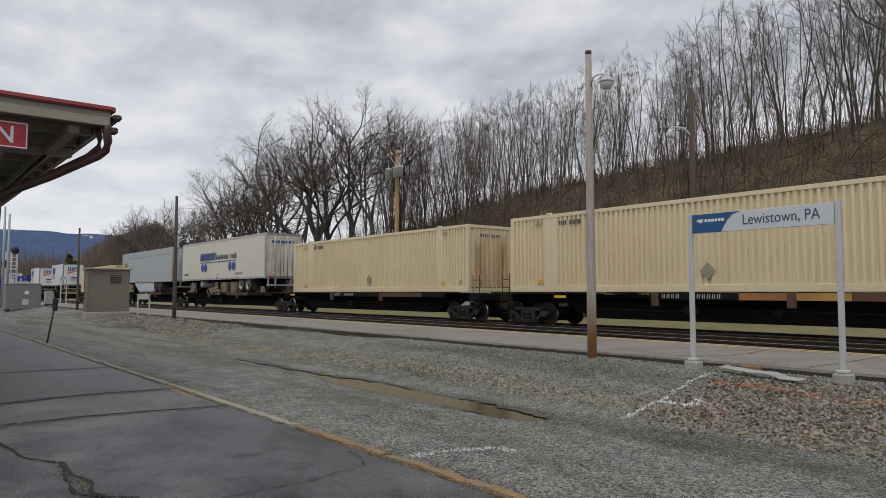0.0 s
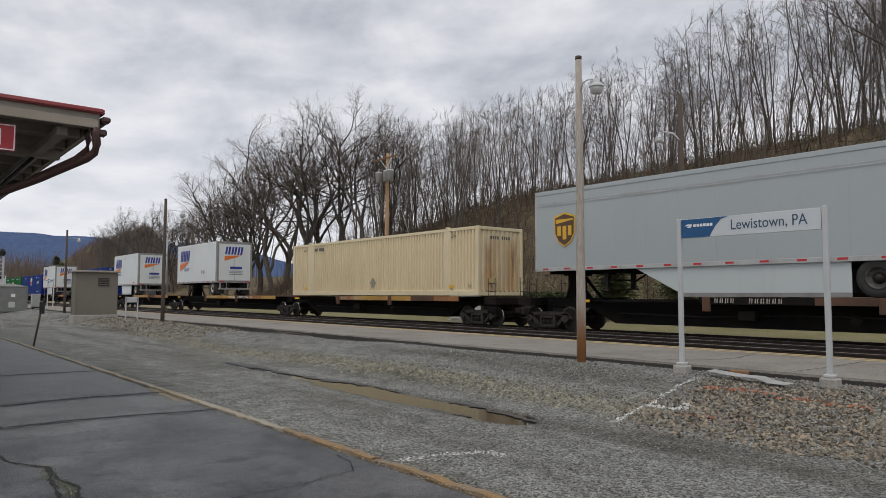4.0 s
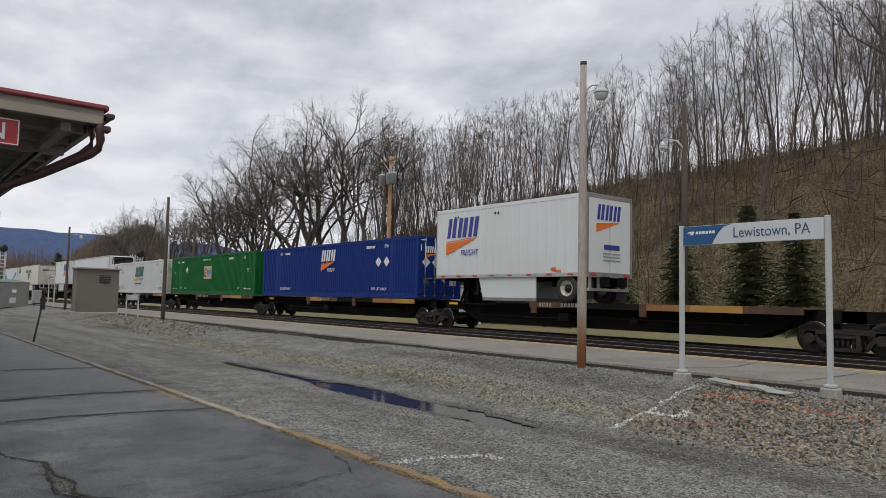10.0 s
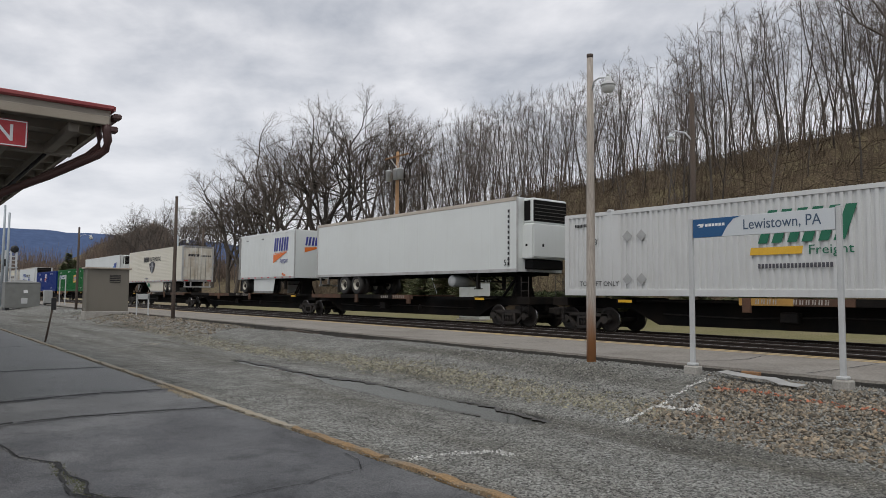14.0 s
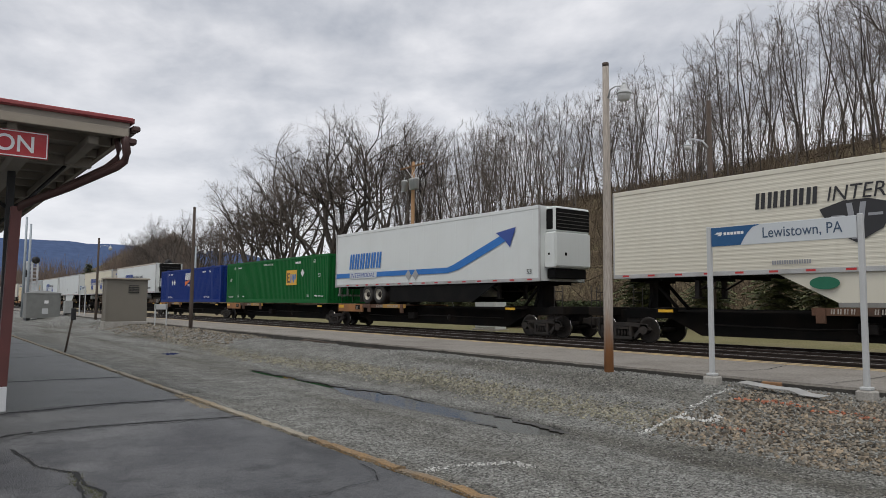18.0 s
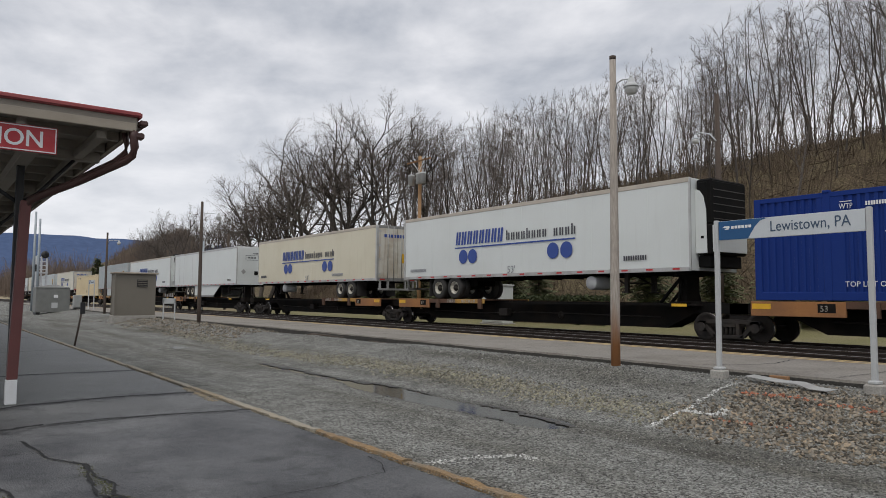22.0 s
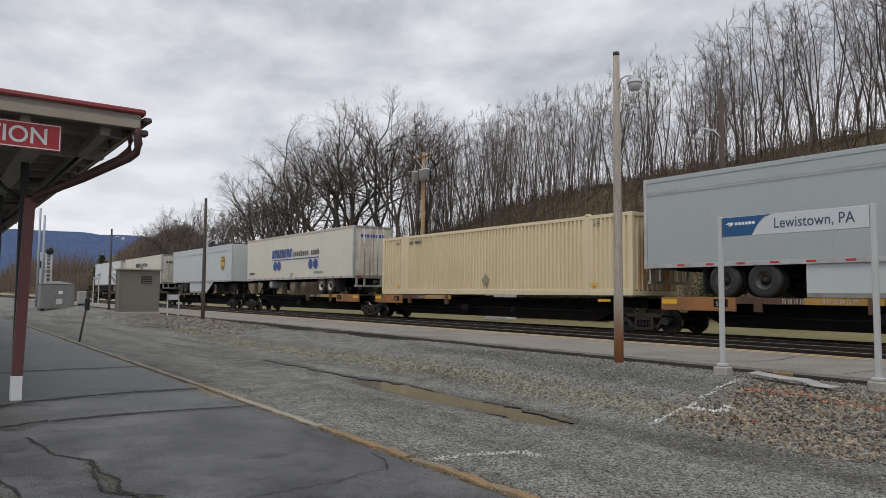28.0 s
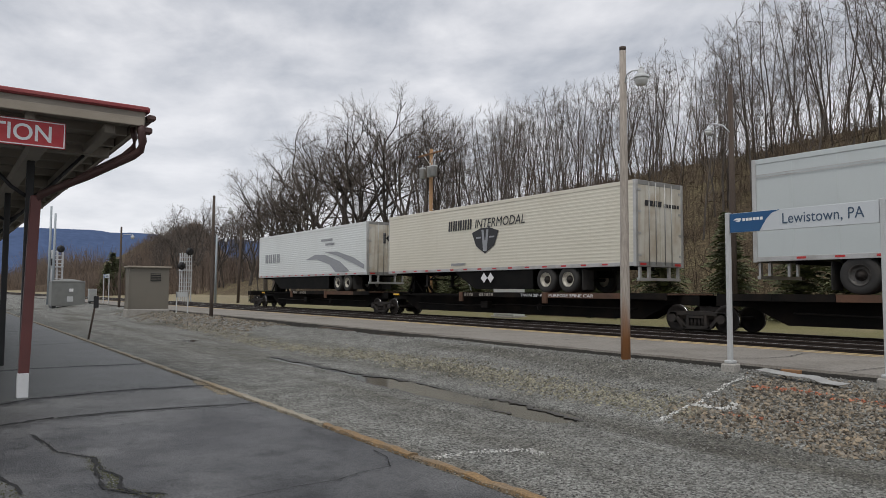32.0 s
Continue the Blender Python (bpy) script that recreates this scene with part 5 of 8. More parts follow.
for x in (-1.0, -0.5, 0.5, 1.0):
    part("insulator", lathe(bmesh.new(), [(0.03, 11.02), (0.06, 11.08), (0.05, 11.16), (0.02, 11.2)], 10, 0, "z", (x, -0.11, 0)), M["grey_paint"], ob)
for x in (-0.62, 0.32, 0.78):
    t = part("transformer", lathe(bmesh.new(), [(0.05, 0), (0.22, 0.02), (0.23, 0.66), (0.26, 0.68), (0.26, 0.72), (0.18, 0.78), (0.05, 0.8)], 16, 0, "z", (x, -0.3, 9.25)), M["grey_paint"], ob, "grey steel transformer can")
    part("bushing", tubes(((x, -0.3, 10.03), (x, -0.3, 10.25), 0.035), n=8), M["grey_paint"], t)
part("guy_wire", tubes(((0, -0.1, 10.8), (5.75, -0.35, 0.05), 0.008), n=6), M["galv"], ob)
part("guy_guard", tubes(((4.35, -0.29, 2.62), (5.72, -0.35, 0.11), 0.028), n=8), M["white_panel"], ob, "pale plastic guy guard")
part("cross_brace", tubes(((-0.7, -0.1, 10.9), (0, -0.1, 10.2), 0.02), ((0.7, -0.1, 10.9), (0, -0.1, 10.2), 0.02), n=6), M["galv"], ob)


def arm_lamp(x, y, z0, h, label, wood, side, arm_z, turn=0.0):
    ob = thing("street_lamp", pose(x, y, z0, 0, 0, turn), label, "street lamp", "lamps beyond the tracks")
    part("pole", lathe(bmesh.new(), [(0.14, -0.3), (0.125, h * 0.5), (0.10, h), (0.02, h + 0.02)], 12), M[wood], ob)
    part("arm", path_tube(bmesh.new(), [(0, -0.1, arm_z), (side * 0.3, -0.1, arm_z + 0.35), (side * 0.75, -0.1, arm_z + 0.5), (side * 1.0, -0.1, arm_z + 0.42)], 0.03, 8), M["galv"], ob)
    hd = part("lamp_head", lathe(bmesh.new(), [(0.05, 0.14), (0.07, 0.03), (0.16, -0.02), (0.17, -0.08)], 14, 0, "z", (side * 1.0, -0.1, arm_z + 0.3)), M["white_panel"], ob, "pale lamp hood")
    part("globe", lathe(bmesh.new(), [(0.16, -0.08), (0.14, -0.2), (0.06, -0.26)], 14, 0, "z", (side * 1.0, -0.1, arm_z + 0.3)), M["glass_lens"], hd)


arm_lamp(-16.7, 27.0, 0.4, 10.0, "dark wooden lamp post with pale hood beyond tracks", "pole_dark", -1, 7.95)
arm_lamp(-78, 25.0, 0.3, 7.4, "slim pale lamp post with curved arm beyond tracks", "mast_grey", 1, 6.6, 62)
ob = thing("leaning_pole", pose(-75.0, 26.5, 0.2), "old dark leaning wooden pole", "pole")
part("pole", tubes(((0, 0, -0.3), (0.6, 0, 8.2), 0.16, 0.11), n=12), M["pole_dark"], ob)


# ---- the train ----
TRACK_Y, RAIL_Z, DECK_Z = 20.6, 0.35, 1.55
WHEEL_R = 0.42
W = 1.3


def run(t):
    """How far the train has gone along +x."""
    return 14.9553 * t - 0.003225 * t * t


MOVERS, SPINNERS = [], []


def moving(name, x, z, label, category, group=""):
    ob = thing(name, pose(x, TRACK_Y, z), label, category, group)
    MOVERS.append((ob, x, z))
    return ob


# --- wheels and bogies
def wheelset_mesh():
    bm = bmesh.new()
    tube(bm, (0, -1.02, 0), (0, 1.02, 0), 0.085, n=10)
    for s in (-1, 1):
        prof = [(0.10, 0.0), (0.13, -0.02), (0.30, 0.0), (0.345, -0.05), (WHEEL_R - 0.004, -0.05), (WHEEL_R, 0.03), (WHEEL_R + 0.026, 0.05), (WHEEL_R + 0.02, 0.08), (0.34, 0.07), (0.30, 0.03), (0.13, 0.08), (0.10, 0.06)]
        lathe(bm, [(r, 0.715 * s + h * -s * -1 if s < 0 else 0.715 - h) for r, h in prof], 24, 0, "y")
        for k in range(4):
            a = k * math.pi / 2
            tube(bm, (0.09 * math.cos(a), s * 1.02, 0.09 * math.sin(a)), (0.09 * math.cos(a), s * 1.035, 0.09 * math.sin(a)), 0.02, n=6)
    for f in bm.faces:
        c = f.calc_center_median()
        if math.hypot(c.x, c.z) > 0.405 and abs(f.normal.y) < 0.6:
            f.material_index = 1
    bmesh.ops.recalc_face_normals(bm, faces=bm.faces)
    me = bpy.data.meshes.new("wheelset")
    bm.to_mesh(me)
    bm.free()
    me.materials.append(M["steel_dark"])
    me.materials.append(M["tread"])
    return me


def side_frame_mesh():
    """Cast truss side frame with two windows, spring nest and bearing boxes, in the x-z plane."""
    bm = bmesh.new()

    def bar(pts, y0=-0.07, y1=0.07):
        lo = [bm.verts.new((x, y0, z)) for x, z in pts]
        hi = [bm.verts.new((x, y1, z)) for x, z in pts]
        n = len(pts)
        bm.faces.new(lo)
        bm.faces.new(hi[::-1])
        for k in range(n):
            bm.faces.new((lo[k], hi[k], hi[(k + 1) % n], lo[(k + 1) % n]))

    bar([(-1.12, 0.02), (-0.95, 0.20), (-0.35, 0.24), (0.35, 0.24), (0.95, 0.20), (1.12, 0.02), (1.02, 0.0), (0.85, 0.10), (0.35, 0.12), (-0.35, 0.12), (-0.85, 0.10), (-1.02, 0.0)])
    for s in (-1, 1):
        bar([(s * 0.90, 0.12), (s * 0.74, 0.12), (s * 0.36, -0.30), (s * 0.50, -0.30)])
        bar([(s * 0.26, 0.13), (s * 0.36, 0.13), (s * 0.38, -0.22), (s * 0.28, -0.22)])
    bar([(-0.52, -0.22), (0.52, -0.22), (0.44, -0.32), (-0.44, -0.32)])
    for s in (-1, 1):
        tube(bm, (s * 0.875, -0.12, 0.0), (s * 0.875, 0.1, 0.0), 0.14, n=12)
        box(bm, s * 0.875 - 0.15, s * 0.875 + 0.15, -0.07, 0.07, 0.03, 0.19)
    for k in range(4):
        x = -0.195 + k * 0.13
        tube(bm, (x, 0, -0.22), (x, 0, 0.02), 0.052, n=8)
    box(bm, -0.26, 0.26, -0.1, 0.1, 0.02, 0.10)
    bmesh.ops.recalc_face_normals(bm, faces=bm.faces)
    me = bpy.data.meshes.new("side_frame")
    bm.to_mesh(me)
    bm.free()
    me.materials.append(M["cast_frame"])
    return me


WHEELSET, SIDE_FRAME = wheelset_mesh(), side_frame_mesh()


def bogie(parent, x):
    """A two-axle bogie at x in its car's space; its car's origin lies on the rail head."""
    bm = boxes((-0.2, 0.2, -0.95, 0.95, 0.42, 0.66), (-0.35, 0.35, -0.35, 0.35, 0.62, 0.80))
    for s in (-1, 1):
        box(bm, s * 0.55 - 0.05, s * 0.55 + 0.05, -0.85, 0.85, 0.30, 0.44)
    b = part("bogie", bm, M["steel_dark"], parent, "dark cast-steel bogie with rust", pose(x, 0, 0))
    for s in (-1, 1):
        part("side_frame", SIDE_FRAME, None, b, at=pose(0, s * 0.99, WHEEL_R) @ (pose(0, 0, 0) if s < 0 else pose(0, 0, 0, 0, 0, 180)))
        w = part("wheelset", WHEELSET, None, b, at=pose(s * 0.875, 0, WHEEL_R))
        SPINNERS.append((w, s * 0.875))
    return b


# --- spine cars
def spine_car(xa, xb, deck, bogies, ends, skin, label, wording="", style="thin"):
    """One platform between the pivots xa < xb. deck: the end with the wheel deck; bogies: which pivots carry a bogie of its own; ends: free ends."""
    L = xb - xa
    ob = moving("spine_car", xa, RAIL_Z, label, "rail car", "spine cars of the train")
    D = DECK_Z - RAIL_Z
    bm = bmesh.new()
    prof = [(-0.3, D - 0.06), (L + 0.3, D - 0.06), (L + 0.3, 0.82), (L - 1.5, 0.82), (L - 2.6, 0.30), (2.6, 0.30), (1.5, 0.82), (-0.3, 0.82)]
    lo = [bm.verts.new((x, -0.42, z)) for x, z in prof]
    hi = [bm.verts.new((x, 0.42, z)) for x, z in prof]
    bm.faces.new(lo[::-1])
    bm.faces.new(hi)
    for k in range(8):
        bm.faces.new((lo[k], lo[(k + 1) % 8], hi[(k + 1) % 8], hi[k]))
    bmesh.ops.recalc_face_normals(bm, faces=bm.faces)
    part("centre_sill", bm, M["car_black"], ob)
    # deck over the wheel end, arms towards the other
    deep = style == "deep"
    d0, d1 = (L - 0.9 - (6.6 if deep else L * 0.58), L - 0.9) if deck == "R" else (0.9, 0.9 + (6.6 if deep else L * 0.58))
    for s in (-1, 1):
        part("deck_plate", boxes((d0, d1, s * 0.80 - 0.47, s * 0.80 + 0.47, D - 0.05, D), bevel=0.008), M["car_rust"], ob)
        if deep:
            e0, e1 = (d1 - 2.6, d1) if deck == "R" else (d0, d0 + 2.6)
            f0, f1 = (d0, e0) if deck == "R" else (e1, d1)
            part("side_sill", boxes((e0, e1, s * 1.285 - 0.04, s * 1.285 + 0.04, D - 0.40, D + 0.012), bevel=0.01), M[skin[0]], ob, "deep orange-brown deck side")
            part("side_sill", boxes((f0, (f0 + f1) / 2 - 0.01, s * 1.285 - 0.035, s * 1.285 + 0.035, D - 0.17, D + 0.012)), M[skin[1]], ob)
            part("side_sill", boxes(((f0 + f1) / 2 + 0.01, f1, s * 1.285 - 0.035, s * 1.285 + 0.035, D - 0.17, D + 0.012)), M[skin[2]], ob)
            q = e0 + 0.05 if deck == "L" else e1 - 0.60
            part("reflector", boxes((q, q + 0.55, s * 1.329 - 0.004, s * 1.329 + 0.004, D - 0.20, D - 0.05)), M["reflector"], ob, "yellow reflective plate")
        else:
            n = 6
            for k in range(n):
                a, b = d0 + (d1 - d0) * k / n, d0 + (d1 - d0) * (k + 1) / n
                m = M[skin[(k * 2 + int(abs(xb))) % len(skin)]]
                part("side_sill", boxes((a + 0.01, b - 0.01, s * 1.285 - 0.035, s * 1.285 + 0.035, D - 0.19, D + 0.012)), m, ob)
    for k in range(7):
        x = d0 + 0.3 + (d1 - d0 - 0.6) * k / 6
        part("cross_bearer", boxes((x - 0.06, x + 0.06, -1.24, 1.24, D - 0.22, D - 0.06)), M["car_black"], ob)
    for x in ((d0 + d1) / 2, d0 + 0.25 if deck == "R" else d1 - 0.25):
        for s in (-1, 1):
            part("guide_bracket", boxes((x - 0.12, x + 0.12, s * 1.32 - 0.05, s * 1.32 + 0.05, D - 0.40, D + 0.018), bevel=0.01), M["car_rust"], ob)
    # hitch end: narrow side steps and cross arms
    h0, h1 = (1.0, d0) if deck == "R" else (d1, L - 1.0)
    hx = 1.7 if deck == "R" else L - 1.7
    part("end_arm", boxes((hx - 0.18, hx + 0.18, -1.25, 1.25, D - 0.20, D - 0.02), (hx - 0.5, hx + 0.5, -0.6, 0.6, D - 0.1, D - 0.01), bevel=0.01), M["car_black"], ob)
    for s in (-1, 1):
        part("walkway", boxes((h0 + 1.2, h1, s * 0.86 - 0.22, s * 0.86 + 0.22, D - 0.14, D - 0.09)), M["car_black"], ob)
        part("reflector", boxes((hx - 0.1, hx + 0.45, s * 1.262 - 0.008, s * 1.262 + 0.008, D - 0.17, D - 0.08)), M["reflector"], ob, "yellow reflective plate")
    # brake rigging pipe and valve box
    part("brake_pipe", path_tube(bmesh.new(), [(2.8, -0.46, 0.66), (L * 0.35, -0.47, 0.60), (L * 0.5, -0.47, 0.7), (L - 2.8, -0.46, 0.66)], 0.025, 6), M["steel_dark"], ob)
    part("brake_valve", boxes((L * 0.42, L * 0.42 + 0.5, -0.74, -0.43, 0.52, 0.82), bevel=0.03), M["steel_dark"], ob)
    part("air_tank", lathe(bmesh.new(), [(0.02, -0.5), (0.14, -0.45), (0.16, -0.38), (0.16, 0.38), (0.14, 0.45), (0.02, 0.5)], 12, 0, "y", (L * 0.6, 0, 0.62)), M["steel_dark"], ob)
    for x in bogies:
        bogie(ob, 0.0 if x == "a" else L)
    for x in ends:
        s, x0 = (-1, 0.0) if x == "a" else (1, L)
        part("end_sill", boxes((x0 - 0.35 + s * 1.0, x0 + 0.35 + s * 1.0, -1.25, 1.25, D - 0.32, D - 0.02), (min(x0, x0 + s * 1.3), max(x0, x0 + s * 1.3), -0.3, 0.3, 0.62, D - 0.08), bevel=0.02), M["car_black"], ob)
        part("coupler", boxes((min(x0 + s * 1.2, x0 + s * 1.85), max(x0 + s * 1.2, x0 + s * 1.85), -0.11, 0.11, 0.52, 0.76), (min(x0 + s * 1.62, x0 + s * 1.9), max(x0 + s * 1.62, x0 + s * 1.9), -0.2, 0.2, 0.48, 0.80), bevel=0.03), M["steel_dark"], ob)
        for k in (-1, 1):
            bm = tubes(((x0 + s * 1.25, k * 1.2, 0.35), (x0 + s * 1.25, k * 1.2, D + 0.75), 0.016), ((x0 + s * 0.85, k * 1.2, 0.35), (x0 + s * 0.85, k * 1.2, D + 0.75), 0.016), n=6)
            for q in range(5):
                tube(bm, (x0 + s * 1.25, k * 1.2, 0.42 + q * 0.33), (x0 + s * 0.85, k * 1.2, 0.42 + q * 0.33), 0.014, n=6)
            part("ladder", bm, M["steel_dark"], ob)
        part("brake_hose", path_tube(bmesh.new(), [(x0 + s * 1.5, 0.35, 0.7), (x0 + s * 1.8, 0.33, 0.45), (x0 + s * 2.0, 0.3, 0.35)], 0.03, 6), M["rubber"], ob)
    if wording:
        letters(wording, 0.17, (d0 + d1) / 2 - 1.4, -1.324, D - 0.155, M["white_ink"], ob, fit=3.9)
    if deep:
        q = e0 + 1.95 if deck == "L" else e1 - 2.4
        part("length_patch", boxes((q - 0.06, q + 0.40, -1.332, -1.326, D - 0.28, D - 0.04)), M["car_black"], ob, "black painted patch")
        letters("53", 0.22, q, -1.335, D - 0.245, M["ink_worn"], ob)
    # plain bars for the reporting marks
    c = d0 + 0.5 if deck == "R" else d1 - 2.6
    for a, count in ((c, 4), (c + 1.05, 6)):
        part("marking", plates([rect(a + k * 0.165 + d, a + k * 0.165 + d + 0.035, D - 0.15, D - 0.015, 0.012) for k in range(count) for d in (0.0, 0.065)], -1.323, 0.004), M["ink_worn"], ob)
    return ob


def hitch(car, x, top, face):
    """The stand that carries a trailer's nose."""
    D = DECK_Z - RAIL_Z
    bm = boxes((x - 0.3, x + 0.3, -0.45, 0.45, D + top - 0.10, D + top - 0.01), (x - 0.16, x + 0.16, -0.35, 0.35, D - 0.05, D + top - 0.08))
    for s in (-1, 1):
        tube(bm, (x + face * 0.9, s * 0.3, D - 0.05), (x + face * 0.12, s * 0.3, D + top - 0.15), 0.06, n=6)
        tube(bm, (x, s * 0.62, D - 0.04), (x, s * 0.30, D + top - 0.12), 0.05, n=6)
    part("hitch_stand", bm, M["car_black"], car)


# --- containers
def corrugated(L, z0, z1, y, depth, pitch, material, flat=()):
    """An upright sheet along x with trapezoid ribs; outward is -y. flat: stretches (a, b) left plain."""
    xs, x = [(0.0, 0.0)], 0.0
    n = int(L / pitch)
    p = L / n
    for k in range(n):
        a = k * p
        if any(f0 - p * 0.5 <= a + p * 0.5 <= f1 + p * 0.5 for f0, f1 in flat):
            continue
        xs += [(a + p * 0.18, 0.0), (a + p * 0.28, depth), (a + p * 0.68, depth), (a + p * 0.78, 0.0)]
    xs.append((L, 0.0))
    verts = [(x, y + d, z) for x, d in xs for z in (z0, z1)]
    faces = [(2 * i, 2 * i + 2, 2 * i + 3, 2 * i + 1) for i in range(len(xs) - 1)]
    return link_mesh("side_wall", verts, faces, material)


SHEETS = {}


def plus_doors(ob, L, H, skin):
    """Two ribbed doors with lock rods, keepers and handles on the end that looks to +x."""
    for s in (-1, 1):
        y0, y1 = min(s * 0.012, s * 1.17), max(s * 0.012, s * 1.17)
        bm = boxes((L - 0.10, L - 0.055, y0, y1, 0.10, H - 0.10), bevel=0.008)
        for k in range(5):
            z = 0.32 + k * 0.47
            box(bm, L - 0.056, L - 0.040, y0 + 0.06, y1 - 0.06, z, z + 0.30, bevel=0.012)
        d = part("door", bm, M[skin], ob)
        for q in (0.30, 0.86):
            part("lock_rod", tubes(((L - 0.012, s * q, 0.05), (L - 0.012, s * q, H - 0.05), 0.019), n=8), M["alu"], d, "bright steel lock rod")
            for z in (0.12, 0.75, 1.75, H - 0.2):
                part("keeper", boxes((L - 0.045, L + 0.008, s * q - 0.05, s * q + 0.05, z, z + 0.06)), M["alu"], d)
            part("handle", boxes((L - 0.02, L + 0.006, min(s * q, s * q - s * 0.42), max(s * q, s * q - s * 0.42), 0.92, 0.955)), M["alu"], d)
        for k in range(5):
            z = 0.25 + k * 0.56
            part("hinge", boxes((L - 0.06, L + 0.002, min(s * 1.08, s * 1.20), max(s * 1.08, s * 1.20), z, z + 0.09), bevel=0.006), M[skin], d)


def container(x, L, skin, label, end_skin=None, ladder_end=True, rib=0.072, doors=False):
    H = 2.88
    ob = moving("container", x, DECK_Z + 0.05, label, "container", "loads of the train")
    m = M[skin]
    posts = (2.02, L - 2.02)
    key = (skin, round(L, 2), rib)
    if key not in SHEETS:
        near = corrugated(L - 0.3, 0.22, H - 0.12, -W + 0.012, rib, 0.205, m, [(p - 0.25, p + 0.05) for p in posts])
        roof = corrugated(L - 0.2, -W + 0.06, W - 0.06, 0, 0.02, 0.42, m)
        roof.transform(Matrix(((1, 0, 0, 0.1), (0, 0, 1, 0), (0, -1, 0, H - 0.005), (0, 0, 0, 1))))
        SHEETS[key] = (near, roof)
    near, roof = SHEETS[key]
    part("side_wall", near, None, ob, at=pose(0.15, 0, 0))
    part("side_wall", near, None, ob, at=pose(L - 0.15, 0, 0, 0, 0, 180))
    part("roof", roof, None, ob)
    for s in (-1, 1):
        y = s * (W - 0.06)
        part("bottom_rail", boxes((0.1, L - 0.1, y - 0.06, y + 0.06, 0.0, 0.22), bevel=0.008), m, ob)
        part("top_rail", boxes((0.1, L - 0.1, y - 0.06, y + 0.06, H - 0.13, H), bevel=0.008), m, ob)
        for p in posts:
            part("lifting_post", boxes((p - 0.10, p + 0.10, y - 0.068, y + 0.05, 0.0, H + 0.015), bevel=0.01), m, ob)
            part("corner_casting", boxes((p - 0.09, p + 0.09, y - 0.09, y + 0.09, H - 0.02, H + 0.06), bevel=0.015), m, ob)
        for e in (0.1, L - 0.1):
            part("corner_post", boxes((e - 0.1, e + 0.1, y - 0.066, y + 0.066, 0.0, H + 0.004), bevel=0.015), m, ob)
    part("floor_frame", boxes((0.05, L - 0.05, -W + 0.1, W - 0.1, 0.06, 0.20)), M["under_black"], ob)
    # rear doors at -x, front wall or doors at +x
    me = M[end_skin or skin]
    ek = (end_skin or skin, "end")
    if ek not in SHEETS:
        SHEETS[ek] = corrugated(2.34, 0.16, H - 0.13, 0.0, 0.055, 0.234, me)
    if doors:
        plus_doors(ob, L, H, end_skin or skin)
    else:
        part("front_wall", SHEETS[ek], None, ob, at=pose(L - 0.03, -1.17, 0, 0, 0, 90))
    part("end_panel", boxes((L - 0.14, L - 0.095, -1.18, 1.18, 0.02, H - 0.02)), m, ob)
    part("front_header", boxes((L - 0.16, L - 0.012, -1.18, 1.18, H - 0.14, H - 0.003), bevel=0.008), m, ob)
    part("front_sill", boxes((L - 0.16, L - 0.012, -1.18, 1.18, 0.003, 0.17), bevel=0.008), m, ob)
    for s in (-1, 1):
        d = part("door", boxes((0.02, 0.07, min(s * 0.01, s * 1.17), max(s * 0.01, s * 1.17), 0.1, H - 0.1), bevel=0.01), m, ob)
        for q in (0.35, 0.85):
            part("lock_rod", tubes(((-0.005, s * q, 0.05), (-0.005, s * q, H - 0.05), 0.018), n=6), M["alu"], d)
    if ladder_end and not doors:
        for s in (-0.36, 0.36):
            part("lock_rod", tubes(((L + 0.005, s, 0.06), (L + 0.005, s, H - 0.06), 0.018), n=6), M["alu"], ob)
    return ob


# --- trailers
def tyre_mesh():
    bm = lathe(bmesh.new(), [(0.27, -0.26), (0.36, -0.29), (0.47, -0.28), (0.505, -0.24), (0.505, -0.03), (0.48, -0.01), (0.48, 0.01), (0.505, 0.03), (0.505, 0.24), (0.47, 0.28), (0.36, 0.29), (0.27, 0.26)], 22, 0, "y")
    bmesh.ops.delete(bm, geom=[f for f in bm.faces if len(f.verts) > 4], context="FACES_ONLY")
    me = bpy.data.meshes.new("tyre")
    bm.to_mesh(me)
    bm.free()
    me.materials.append(M["rubber"])
    return me


def rim_mesh():
    bm = lathe(bmesh.new(), [(0.15, -0.165), (0.20, -0.17), (0.255, -0.22), (0.285, -0.285), (0.285, 0.2), (0.15, 0.2)], 20, 0, "y")
    for k in range(5):
        a = k * math.pi / 2.5
        tube(bm, (0.21 * math.cos(a), -0.20, 0.21 * math.sin(a)), (0.21 * math.cos(a), -0.165, 0.21 * math.sin(a)), 0.02, n=6)
    me = bpy.data.meshes.new("rim")
    bm.to_mesh(me)
    bm.free()
    me.materials.append(M["rim_white"])
    return me


def hub_mesh():
    bm = lathe(bmesh.new(), [(0.02, -0.275), (0.08, -0.27), (0.095, -0.20), (0.155, -0.178), (0.155, -0.1)], 18, 0, "y")
    for k in range(8):
        a = k * math.pi / 4
        tube(bm, (0.128 * math.cos(a), -0.215, 0.128 * math.sin(a)), (0.128 * math.cos(a), -0.18, 0.128 * math.sin(a)), 0.016, n=6)
    me = bpy.data.meshes.new("hub")
    bm.to_mesh(me)
    bm.free()
    me.materials.append(M["steel_dark"])
    return me


TYRE_ME, RIM_ME, HUB_ME = tyre_mesh(), rim_mesh(), hub_mesh()
RIM_DARK_ME = RIM_ME.copy()
RIM_DARK_ME.materials[0] = M["frame_dark"]


TRAILER_SHEETS = {}


